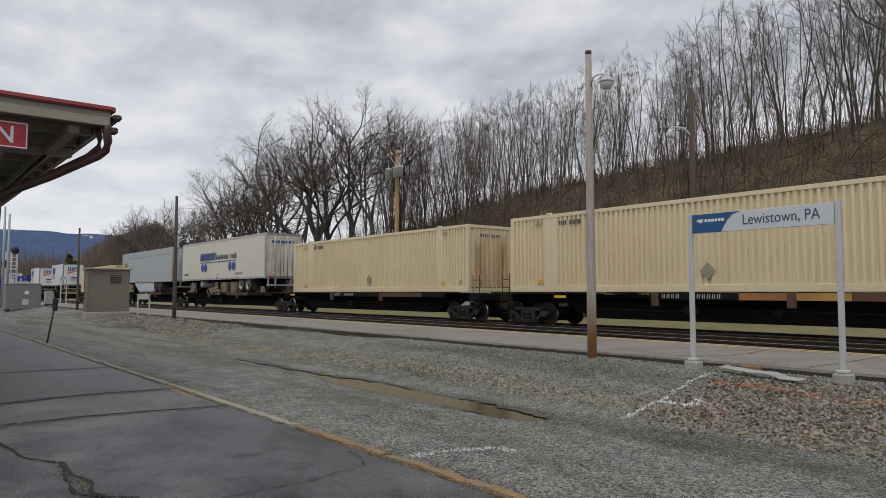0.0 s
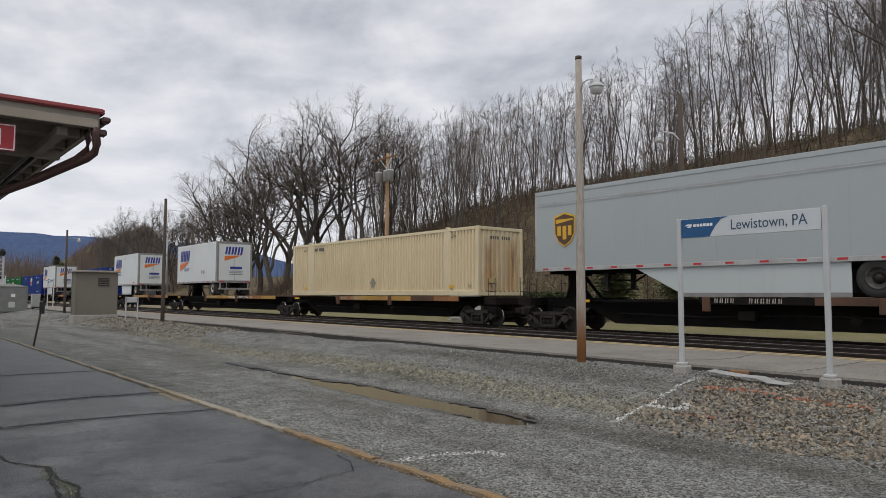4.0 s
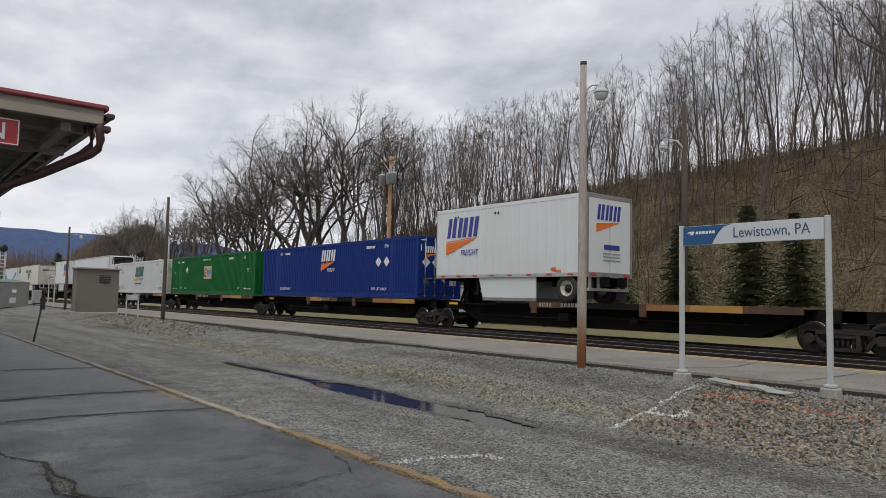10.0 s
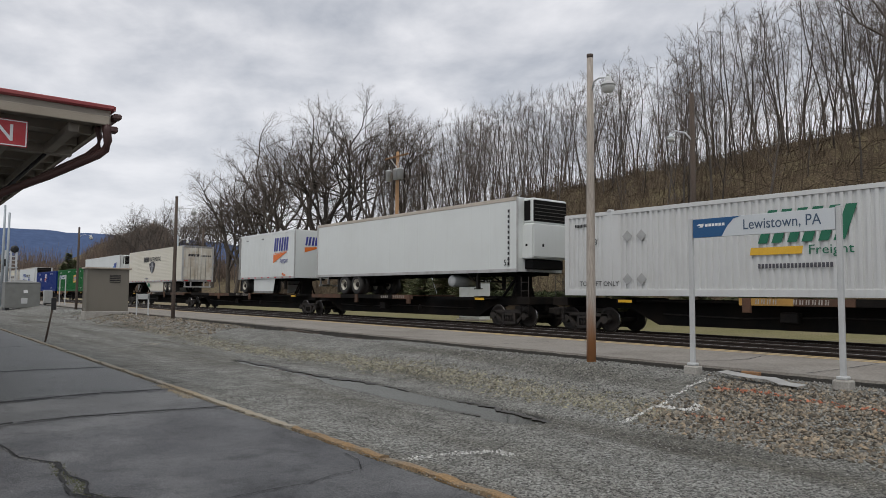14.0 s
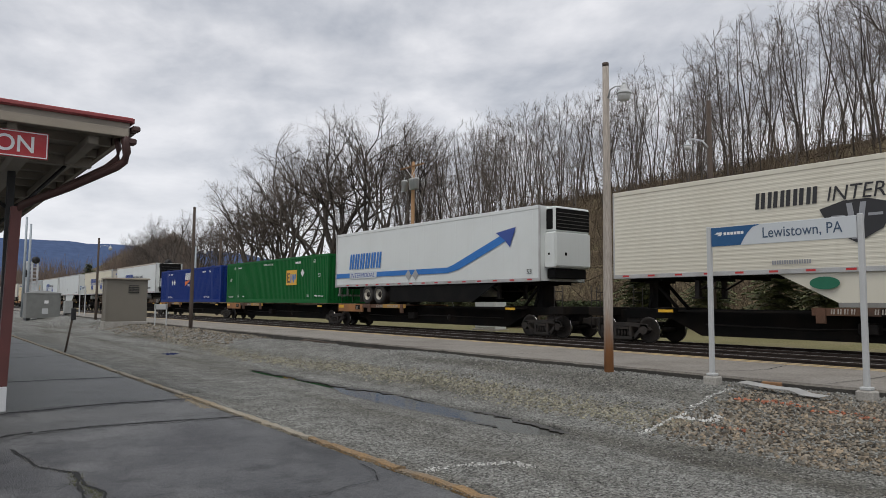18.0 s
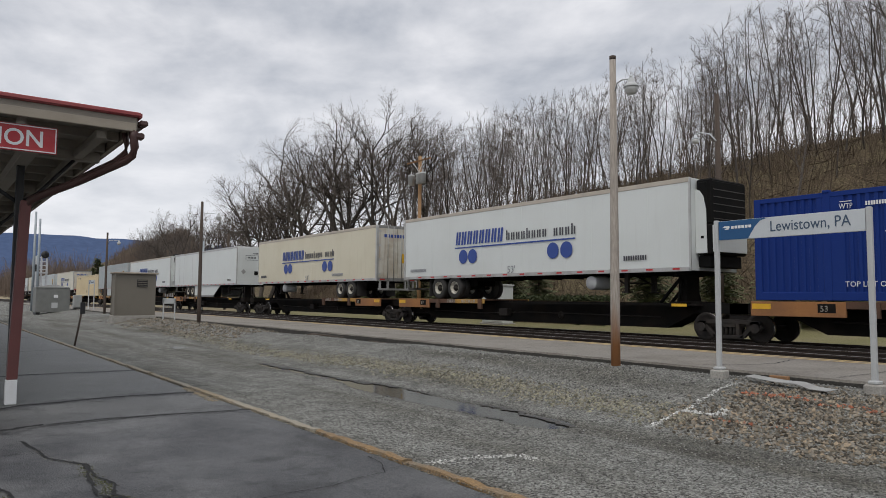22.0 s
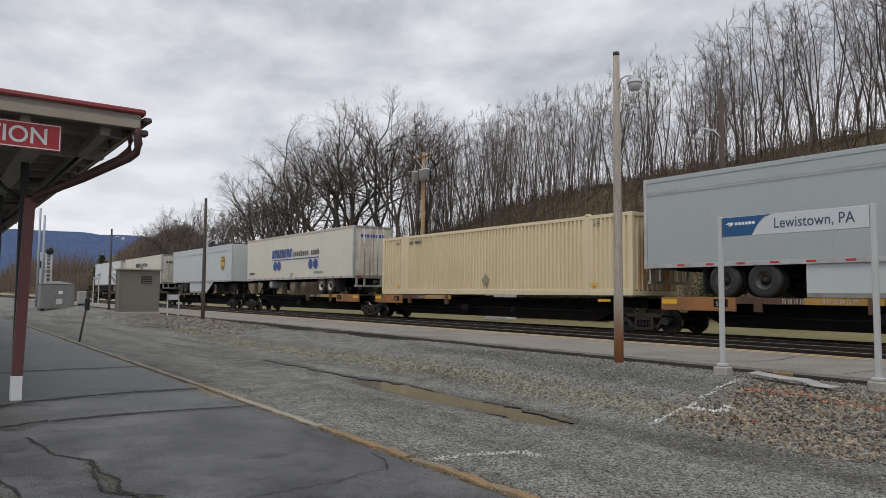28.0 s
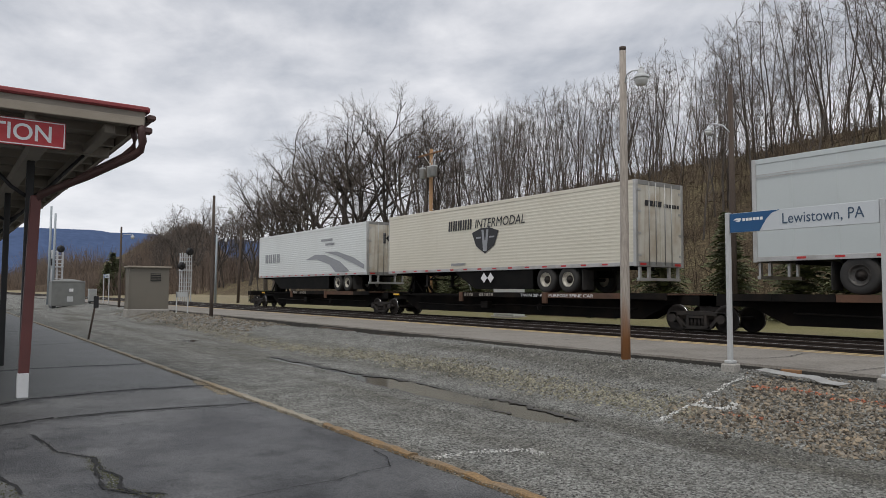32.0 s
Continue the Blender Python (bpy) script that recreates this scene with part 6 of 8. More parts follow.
def trailer_sheet(L, z0, z1, wall, skin):
    """The near wall sheet: upright posts, level ribs, or plate with fine upright seams."""
    key = (L, wall, skin)
    if key in TRAILER_SHEETS:
        return TRAILER_SHEETS[key]
    L = L - 0.12
    y = -W + 0.012
    if wall == "lines":
        rows, z = [(z0, 0.0)], z0 + 0.08
        while z < z1 - 0.1:
            rows += [(z, 0.0), (z + 0.014, -0.004), (z + 0.060, -0.004), (z + 0.074, 0.0)]
            z += 0.13
        rows.append((z1, 0.0))
        verts = [(x, y + d, z) for z, d in rows for x in (0.0, L)]
    else:
        step, width, depth = (0.61 if L > 10 else 0.47, 0.13, -0.016) if wall == "posts" else (1.22, 0.014, -0.005)
        rows, x = [(0.0, 0.0)], 0.3 if wall == "posts" else 1.1
        while x < L - 0.3:
            soft = 0.07 if wall == "posts" else 0.006
            rows += [(x, 0.0), (x + soft, depth), (x + width, depth), (x + width + soft, 0.0)]
            x += step
        rows.append((L, 0.0))
        verts = [(x, y + d, z) for x, d in rows for z in (z1, z0)]
    faces = [(2 * i, 2 * i + 1, 2 * i + 3, 2 * i + 2) for i in range(len(rows) - 1)]
    TRAILER_SHEETS[key] = link_mesh("side_wall", verts, faces, M[skin])
    return TRAILER_SHEETS[key]


def trailer(x, L, skin, label, rear="R", axles=(3.0, 4.25), wall="smooth", skirt=None, reefer=False, top=None, side_skirt_col="white_smooth", tape=True, door_skin=None, category="trailer", dark_rims=False):
    """A road trailer; u runs from its nose (0) to its rear (L)."""
    ob = moving("trailer", x, DECK_Z + 0.012, label, category, "loads of the train")
    B, T = 0.93, 3.90
    m = M[skin]

    def X(u):
        return u if rear == "R" else L - u

    def ub(bm, u0, u1, y0, y1, z0, z1, bevel=0.0):
        return box(bm, min(X(u0), X(u1)), max(X(u0), X(u1)), y0, y1, z0, z1, 0, bevel)

    def ubx(*rows, bevel=0.0):
        bm = bmesh.new()
        for r in rows:
            ub(bm, *r, bevel=bevel)
        return bm

    # side walls
    sheet = trailer_sheet(L, B + 0.12, T - 0.14, wall, skin)
    for s in (-1, 1):
        part("side_wall", sheet, None, ob, at=pose(0.06, 0, 0) if s < 0 else pose(L - 0.06, 0, 0, 0, 0, 180))
        y = s * (W - 0.03)
        part("bottom_rail", ubx((0.02, L - 0.02, y - 0.035, y + 0.035, B, B + 0.14), bevel=0.008), M["alu"], ob)
        part("top_rail", ubx((0.02, L - 0.02, y - 0.035, y + 0.035, T - 0.15, T), bevel=0.012), M[top or skin], ob)
        if tape:
            bm = bmesh.new()
            k = 0.4
            while k < L - 0.7:
                ub(bm, k, k + 0.26, min(s * (W + 0.004), s * (W + 0.011)), max(s * (W + 0.004), s * (W + 0.011)), B + 0.05, B + 0.11)
                k += 1.02
            part("reflective_tape", bm, M["ink_red"], ob, "red reflective tape strips")
    part("roof", ubx((0.03, L - 0.03, -W + 0.07, W - 0.07, T - 0.06, T - 0.01)), M["dirty_top"], ob)
    part("floor", ubx((0.03, L - 0.03, -W + 0.07, W - 0.07, B + 0.02, B + 0.10)), M["under_black"], ob)
    part("front_wall", ubx((0.0, 0.055, -W + 0.06, W - 0.06, B + 0.02, T - 0.02), bevel=0.01), m, ob)
    for s in (-1, 1):
        part("corner_post", ubx((-0.005, 0.07, s * (W - 0.04) - 0.045, s * (W - 0.04) + 0.045, B, T + 0.004), bevel=0.02), M["alu"], ob)
        part("rear_post", ubx((L - (0.28 if L < 10 else 0.12), L + 0.006, s * (W - 0.046) - 0.066, s * (W - 0.046) + 0.066, B - 0.02, T + 0.006), bevel=0.01), M["frame_grey" if L < 10 else "alu"], ob)
    part("rear_header", ubx((L - 0.08, L + 0.004, -W + 0.114, W - 0.114, T - 0.16, T + 0.002), bevel=0.01), M["frame_grey"], ob)
    part("rear_sill", ubx((L - 0.08, L + 0.004, -W + 0.114, W - 0.114, B - 0.02, B + 0.16), bevel=0.01), M["frame_grey"], ob)
    dm = M[door_skin or skin]
    for s in (-1, 1):
        y0, y1 = min(s * 0.012, s * 1.19), max(s * 0.012, s * 1.19)
        d = part("door", ubx((L - 0.05, L - 0.005, y0, y1, B + 0.16, T - 0.14), bevel=0.008), dm, ob)
        for q in () if L < 10 else (0.25, 0.62):
            part("lock_rod", tubes(((X(L + 0.018), s * q, B + 0.05), (X(L + 0.018), s * q, T - 0.05), 0.017), n=6), M["alu"], d)
        for k in range(0 if L < 10 else 4):
            z = B + 0.35 + k * 0.75
            part("hinge", ubx((L - 0.02, L + 0.02, min(s * 1.05, s * 1.22), max(s * 1.05, s * 1.22), z, z + 0.07)), M["alu"], d)
        part("tail_lamp", ubx((L - 0.02, L + 0.012, s * 0.95 - 0.16, s * 0.95 + 0.16, B + 0.03, B + 0.11)), M["ink_red"], ob)
    # rear bumper and mud flaps
    bm = ubx((L - 0.12, L - 0.02, -1.15, 1.15, B - 0.50, B - 0.40))
    for s in (-1, 1):
        ub(bm, L - 0.12, L - 0.03, s * 0.55 - 0.05, s * 0.55 + 0.05, B - 0.42, B + 0.02)
        ub(bm, L - 0.10, L - 0.03, s * 1.05 - 0.05, s * 1.05 + 0.05, B - 0.42, B + 0.02)
    part("rear_bumper", bm, M["alu"], ob)
    a_mid = L - sum(axles) / len(axles)
    for s in (-1, 1):
        part("mud_flap", ubx((a_mid + 0.72 + 0.6 * (len(axles) - 1), a_mid + 0.735 + 0.6 * (len(axles) - 1), s * 0.95 - 0.3, s * 0.95 + 0.3, 0.12, B - 0.05)), M["rubber"], ob)
    # running gear
    part("slider_frame", ubx((a_mid - 1.3, a_mid + 1.3, -0.55, -0.45, 0.58, B), (a_mid - 1.3, a_mid + 1.3, 0.45, 0.55, 0.58, B), (a_mid - 0.1, a_mid + 0.1, -0.5, 0.5, 0.6, 0.75)), M["under_black"], ob)
    for a in axles:
        u = L - a
        part("axle", tubes(((X(u), -0.95, 0.5), (X(u), 0.95, 0.5), 0.065), n=8), M["under_black"], ob)
        for s in (-1, 1):
            w = part("wheel", TYRE_ME, None, ob, at=pose(X(u), s * 0.98, 0.505) @ pose(0, 0, 0, 0, 0, 0 if s < 0 else 180))
            part("rim", RIM_DARK_ME if dark_rims else RIM_ME, None, w)
            part("hub", HUB_ME, None, w)
    # landing gear
    bm = bmesh.new()
    ug = 2.9 if L > 10 else 2.2
    for s in (-1, 1):
        ub(bm, ug - 0.07, ug + 0.07, s * 0.75 - 0.07, s * 0.75 + 0.07, 0.30, B)
        ub(bm, ug - 0.14, ug + 0.14, s * 0.75 - 0.12, s * 0.75 + 0.12, 0.26, 0.31)
        tube(bm, (X(ug + 0.8), s * 0.7, B), (X(ug), s * 0.75, 0.52), 0.035, n=6)
    tube(bm, (X(ug), -0.75, 0.6), (X(ug), 0.75, 0.6), 0.03, n=6)
    part("landing_gear", bm, M["steel_dark"], ob)
    for k in np.arange(0.6, L - 0.4, 1.2):
        part("cross_member", ubx((k, k + 0.06, -1.15, 1.15, B - 0.10, B + 0.02)), M["under_black"], ob)
    if skirt:
        u0, u1 = skirt
        for s in (-1, 1):
            y = s * (W - 0.08)
            pts = [(X(u0), B + 0.01), (X(u1), B + 0.01), (X(u1), 0.14), (X(u0 + (1.6 if L > 10 else 0.25)), 0.14)]
            bm = plate(bmesh.new(), pts, y + 0.015, 0.03)
            bmesh.ops.recalc_face_normals(bm, faces=bm.faces)
            part("side_skirt", bm, M[side_skirt_col], ob)
            if side_skirt_col != "under_black":
                part("skirt_lip", ubx((u0 + (1.6 if L > 10 else 0.25), u1, y - 0.012, y + 0.012, 0.02, 0.137)), M["frame_grey"], ob, "grey rubber skirt lip")
    elif L > 10:
        part("spare_tank", lathe(bmesh.new(), [(0.02, -0.42), (0.24, -0.41), (0.25, -0.38), (0.25, 0.38), (0.24, 0.41), (0.02, 0.42)], 16, 0, "y", (X(ug + 1.3), -0.75, 0.62)), M["grey_paint"], ob)
    if reefer:
        dark = reefer == "dark"
        hi = T - (1.5 if dark else 1.05)
        part("cooling_unit", ubx((-0.55, -0.01, -1.0, 1.0, B + 0.52, hi), (-0.55, -0.01, -0.97, 0.97, hi, T - 0.06), bevel=0.05), M["white_smooth"] if not dark else M["under_black"], ob, "cooling unit on the nose")
        part("unit_grille", ubx((-0.566, -0.46, -0.94, 0.94, hi + 0.06, T - 0.14), (-0.40, -0.06, -0.992, -0.9, hi + 0.1, T - 0.16), bevel=0.02), M["under_black"], ob, "black intake grille")
        for k in range(5):
            z = hi + 0.16 + k * (T - 0.35 - hi) / 5
            part("louvre", ubx((-0.575, -0.562, -0.9, 0.9, z, z + 0.025)), M["frame_dark"], ob)
        bm = plate(bmesh.new(), [(X(-0.01), B + 0.56), (X(-0.40), B + 0.56), (X(-0.38), T - 1.05), (X(-0.29), T - 0.62), (X(-0.15), T - 0.42), (X(-0.01), T - 0.37)] if dark else [(X(-0.01), B + 0.56), (X(-0.54), B + 0.56), (X(-0.54), T - 1.12), (X(-0.01), T - 1.12)], -1.002, 0.03)
        bmesh.ops.recalc_face_normals(bm, faces=bm.faces)
        part("side_cover", bm, M["white_smooth"], ob, "white rounded side cover")
        part("front_door", ubx((-0.585, -0.552, -0.96, 0.96, B + 0.60, hi - 0.04), bevel=0.012), M["white_smooth"], ob, "white service door")
        part("latch", ubx((-0.30, -0.20, -1.040, -1.033, B + 1.02, B + 1.10)), M["under_black"], ob)
        part("latch", ubx((-0.592, -0.586, -0.50, -0.40, B + 1.0, B + 1.12)), M["under_black"], ob)
        part("engine_tray", ubx((-0.42, -0.01, -0.9, 0.9, B + 0.12, B + 0.50), bevel=0.03), M["under_black"], ob)
        part("fuel_tank", lathe(bmesh.new(), [(0.02, -0.7), (0.24, -0.68), (0.26, 0.0), (0.24, 0.68), (0.02, 0.7)], 14, 0, "y", (X(4.6), 0.0, 0.62)), M["alu"], ob)
    return ob


# --- markings; u, z are on the near side wall, from its -x end and its foot
def near_y(ob_kind):
    return -W - {"c": 0.008, "c2": 0.014, "t": 0.014, "t2": 0.02, "t3": 0.026}[ob_kind]


def mark(ob, kind, shapes, ink, label="", name="marking"):
    return part(name, plates(shapes, near_y(kind), 0.004), M[ink], ob, label)


def end_mark(ob, x, shapes, ink, label="", name="marking"):
    """Shapes of (y, z) on the end that looks to +x at x."""
    bm = plates([[(a, z) for a, z in s] for s in shapes], 0.0, 0.004)
    return part(name, bm, M[ink], ob, label, pose(x, 0, 0, 0, 0, 90))


def slant_word(x, z, h, n, w, gap, lean=0.2):
    """Pairs of plain slanted bars in place of a trade name."""
    out = []
    for k in range(n):
        a = x + k * (w + gap)
        out.append(rect(a, a + w * 0.36, z, z + h, h * lean))
        out.append(rect(a + w * 0.54, a + w * 0.92, z, z + h, h * lean))
    return out


def each(ob, kind, shapes, ink, name="badge_block"):
    for q in shapes:
        mark(ob, kind, [q], ink, "", name)


def wedge_logo(ob, kind, x, z, s, ink="ink_blue", word=True, ink2=None):
    """Three slanted blocks over an orange wedge, with the one plain word below."""
    each(ob, kind, slant_word(x, z + 0.95 * s, 0.85 * s, 3, 0.60 * s, 0.10 * s, 0.16), ink)
    mark(ob, kind, [[(x - 0.05 * s, z + 0.72 * s), (x + 1.9 * s, z + 0.88 * s), (x + 1.9 * s, z + 0.86 * s), (x - 0.05 * s, z + 0.20 * s)]], "ink_orange", "orange wedge", "wedge")
    mark(ob, kind, [[(x - 0.05 * s, z + 0.80 * s), (x + 1.9 * s, z + 0.93 * s), (x + 1.9 * s, z + 0.91 * s), (x - 0.05 * s, z + 0.755 * s)]], "ink_orange", "", "wedge")
    if word:
        letters("FREIGHT", 0.36 * s, x + 0.92 * s, near_y(kind) - 0.002, z + 0.16 * s, M[ink2 or ink], ob, fit=1.1 * s, lean=0.18)


def wedge_logo_end(ob, x, y, z, s, ink="ink_blue"):
    for q in slant_word(y, z + 0.95 * s, 0.85 * s, 3, 0.60 * s, 0.10 * s, 0.16):
        end_mark(ob, x, [q], ink, "", "badge_block")
    end_mark(ob, x, [[(y - 0.05 * s, z + 0.75 * s), (y + 1.9 * s, z + 0.90 * s), (y + 1.9 * s, z + 0.86 * s), (y - 0.05 * s, z + 0.25 * s)]], "ink_orange", "", "wedge")


def dots_logo(ob, x, z, ink="ink_navy", ink2="ink_slate"):
    """A long barred trade name over a rule, with two pairs of discs."""
    each(ob, "t", slant_word(x, z, 0.58, 8, 0.33, 0.075, 0.14), ink)
    each(ob, "t", [rect(x + 3.40 + q * 0.30 + d, x + 3.40 + q * 0.30 + d + 0.075, z + 0.03, z + (0.33 if q % 4 or d else 0.44)) for q in range(13) if q != 8 for d in (0.0, 0.125)], ink2)
    mark(ob, "t", [rect(x - 0.05, x + 7.2, z - 0.16, z - 0.10)], ink, "", "rule")
    each(ob, "t", [disc(x + a, z - 0.53, 0.31) for a in (0.55, 1.2, 6.05, 6.75)], ink, "disc")


def shield(x, z, s):
    return [(x - 0.5 * s, z + 0.45 * s), (x, z + 0.6 * s), (x + 0.5 * s, z + 0.45 * s), (x + 0.48 * s, z - 0.2 * s), (x + 0.3 * s, z - 0.5 * s), (x, z - 0.68 * s), (x - 0.3 * s, z - 0.5 * s), (x - 0.48 * s, z - 0.2 * s)]


def small_bars(ob, kind, x, z, n, h, ink, w=None):
    h *= 0.8
    w = w or h * 0.42
    mark(ob, kind, [rect(x + k * w * 1.45, x + k * w * 1.45 + w, z, z + h) for k in range(n)], ink)


def diamond(x, z, r):
    return [(x - r, z), (x, z - r), (x + r, z), (x, z + r)]


def box_words(ob, L, ink="white_ink", green=False):
    y = near_y("c") - 0.002
    if green:
        letters("TOP LIFT ONLY", 0.13, 0.45, y, 0.36, M[ink], ob, fit=1.0)
        letters("TOP LIFT ONLY", 0.13, L - 1.5, y, 0.36, M[ink], ob, fit=1.0)
        for x in (2.25, L - 2.65):
            letters("DA", 0.17, x, y, 0.38, M[ink], ob, fit=0.26)
            mark(ob, "c", [rect(x, x + 0.27, 0.53, 0.545)], ink)
            mark(ob, "c", [rect(x + 1.0, x + 1.3, 0.40, 0.47)], ink)
        tx = (1.5, L - 1.85)
    else:
        for x in (2.45, L - 3.8):
            letters("TOP LIFT ONLY", 0.2, x, y, 0.36, M[ink], ob, fit=1.35)
        tx = (2.35, L - 2.7)
    for x in tx:
        letters("WTP", 0.2, x, y, 2.40, M[ink], ob, fit=0.34)
        mark(ob, "c", [rect(x + 0.02, x + 0.32, 2.58, 2.60)], ink)
    small_bars(ob, "c", L - 4.3, 2.44, 10, 0.16, ink)
    small_bars(ob, "c", 3.0 if not green else 2.3, 2.44, 10, 0.13, ink)


# positions of each load's -x end along the train at the start
CL = 16.2
X_LOAD = [None, -19.96, -38.73, -59.0, -77.88, -97.25, -117.27, -136.17, -155.35, -173.37, -190.9, -208.36, -225.88, -244.53, -255.75,
          -283.84, -303.6, -320.75, -338.3, -356.6, -375.42, -395.9, -413.6, -431.05, -447.75, -467.06, -486.55, -506.97, -525.45]
SLICK = ["car_black", "car_rust", "car_orange", "car_black", "car_yellow"]
DEEP = ["car_orange", "car_rust", "car_yellow"]
DUSK = ["car_black", "car_rust", "car_black", "car_black", "car_rust"]
GOLD = ["car_yellow", "car_orange", "car_yellow", "car_yellow", "car_rust"]


def build_loads():
    X = X_LOAD
    for n in (1, 2, 5, 24):
        lab = {1: "cream-tan corrugated container with placard holder", 2: "cream-tan corrugated container with rust-streaked end", 5: "cream-tan corrugated container with rusty end wall", 24: "cream-tan corrugated container with dark rusty end"}[n]
        o = container(X[n], CL, "tan_box", lab, "tan_rusty" if n in (2, 5, 24) else None, ladder_end=False)
        mark(o, "c", [diamond(8.46, 0.62, 0.27)], "dull_tan", "grey-tan diamond placard", "placard")
        y = near_y("c") - 0.002
        for x in (1.35, CL - 1.75):
            letters("WTP", 0.2, x, y, 2.44, M["ink_slate"], o, fit=0.36)
            mark(o, "c", [rect(x + 0.03, x + 0.33, 2.62, 2.635)], "ink_slate")
        for x in (1.45, CL - 1.85):
            mark(o, "c", [rect(x, x + 0.30, 0.33, 0.45)], "ink_yellow", "small yellow warning plate", "placard")
        letters("53", 0.22, CL - 0.62, y, 0.34, M["ink_slate"], o)
        small_bars(o, "c", 2.55, 2.44, 4, 0.20, "ink_slate", 0.065)
        small_bars(o, "c", 3.05, 2.44, 6, 0.20, "ink_slate", 0.065)
        end_mark(o, CL - 0.02, [rect(-0.6 + k * 0.13, -0.52 + k * 0.13, 2.36, 2.50) for k in range(9) if k != 4], "ink_slate")
        end_mark(o, CL - 0.02, [diamond(-0.45, 0.62, 0.23)], "tan_panel", "rust-stained diamond placard", "placard")
    for n in (8, 10, 18):
        o = container(X[n], CL, "blue_box", "deep blue corrugated container with white wording", ladder_end=True, rib=0.040, doors=n != 18)
        box_words(o, CL)
        wedge_logo(o, "c", 7.36, 1.24, 0.72, "white_ink", True)
        xs = (13.0, 13.7) if n != 18 else (3.68, 4.34)
        mark(o, "c", [diamond(a, 1.75, 0.25) for a in xs], "white_ink", "two white diamond placards", "placard")
        if n == 18:
            wedge_logo_end(o, CL - 0.02, -0.75, 1.75, 0.5, "white_ink")
            end_mark(o, CL - 0.02, [diamond(-0.45, 1.45, 0.25), diamond(0.15, 1.45, 0.25)], "white_ink", "", "placard")
            continue
        ex = CL - 0.034
        for y in (-0.86, 0.16):
            wedge_logo_end(o, ex, y, 1.78, 0.36, "white_ink")
        end_mark(o, ex, [diamond(-0.80, 1.68, 0.24), diamond(-0.22, 1.68, 0.24)], "white_ink", "two pale diamond placards", "placard")
        end_mark(o, ex, [rect(0.14 + k * 0.1, 0.20 + k * 0.1, 1.52, 1.63) for k in range(8) if k != 4] + [rect(0.14 + k * 0.1, 0.20 + k * 0.1, 1.33, 1.42) for k in range(4)] + [rect(0.14, 0.34, 1.18 - k * 0.18, 1.26 - k * 0.18) for k in range(3)], "white_ink")
        end_mark(o, ex, [rect(0.62, 1.02, 0.62, 0.94)], "white_panel", "white notice", "placard")
        end_mark(o, ex, [rect(-0.95, -0.62, 0.66, 0.92)], "ink_slate", "", "placard")
        end_mark(o, ex, [rect(-1.1, -0.8, 2.68, 2.73), rect(0.8, 1.1, 2.68, 2.73), rect(-1.12, -1.07, 2.2, 2.55), rect(1.07, 1.12, 2.2, 2.55)], "white_ink", "", "reflective_tape")
    for n in (11, 17):
        o = container(X[n], CL, "green_box", "bright green corrugated container with square badge", ladder_end=True, rib=0.045)
        box_words(o, CL, green=True)
        y = near_y("c") - 0.002
        for x in (0.75, CL - 1.2):
            letters("53'", 0.30, x, y, 1.55, M["white_ink"], o)
        letters("WARNING HIGH CUBE", 0.15, 6.9, y, 2.5, M["white_ink"], o, fit=1.6)
        bx = 7.25 if n == 11 else 10.6
        pan = "tan_panel" if n == 11 else "ink_yellow"
        mark(o, "c", [rect(bx, bx + 1.5, 1.12, 2.06)], pan, "square badge panel", "badge")
        each(o, "c2", [rect(bx + 0.12, bx + 0.24, 1.27, 1.91), rect(bx + 0.28, bx + 0.52, 1.27, 1.39), rect(bx + 0.28, bx + 0.52, 1.79, 1.91), rect(bx + 0.28, bx + 0.46, 1.54, 1.65)], "ink_brown")
        each(o, "c2", [rect(bx + 0.62, bx + 0.74, 1.27, 1.80), rect(bx + 0.80, bx + 0.92, 1.40, 1.80), rect(bx + 0.98, bx + 1.10, 1.27, 1.80), rect(bx + 1.18, bx + 1.38, 1.46, 1.80)], "ink_sky")
        mark(o, "c", [diamond(3.63 if n == 11 else 12.9, 1.85, 0.24)], "white_ink", "white diamond placard", "placard")
        end_mark(o, CL - 0.02, [rect(-0.5, 0.2, 1.95, 2.5)], pan, "", "badge")
    o = container(X[12], CL, "white_box", "white corrugated container with green badge and yellow bar", "door_grime", rib=0.050, doors=True)
    each(o, "c", slant_word(7.2, 1.50, 0.92, 3, 0.72, 0.10, 0.35), "ink_green")
    mark(o, "c", [rect(6.96, 8.41, 1.18, 1.39, 0.04)], "ink_yellow", "yellow bar", "badge")
    letters("Freight", 0.36, 8.57, near_y("c") - 0.002, 1.16, M["ink_green"], o, fit=1.15)
    small_bars(o, "c", 7.2, 0.80, 20, 0.16, "ink_slate", 0.07)
    mark(o, "c", [diamond(a, 1.98, 0.2) for a in (2.75, 3.3)] + [diamond(a, 0.55, 0.2) for a in (2.75, 3.3)], "mesh_metal", "grey diamond placard holders", "placard")
    for x in (1.2, CL - 1.6):
        letters("53'", 0.3, x, near_y("c") - 0.002, 1.75, M["ink_black"], o)
        letters("TOP LIFT ONLY", 0.24, x - 0.5, near_y("c") - 0.002, 0.33, M["ink_black"], o, fit=1.7)
    small_bars(o, "c", 0.5, 2.4, 10, 0.14, "ink_black")
    end_mark(o, CL - 0.034, [diamond(-0.85, 2.0, 0.22), diamond(-0.32, 2.0, 0.22)], "mesh_metal", "two grey diamond placard holders", "placard")
    for x, z, w in (("WTP", 2.42, 0.36), ("DA", 0.36, 0.26)):
        letters(x, 0.2, CL - 2.75, near_y("c") - 0.002, z, M["ink_black"], o, fit=w)
        mark(o, "c", [rect(CL - 2.73, CL - 2.45, z + 0.18, z + 0.195)], "ink_black")

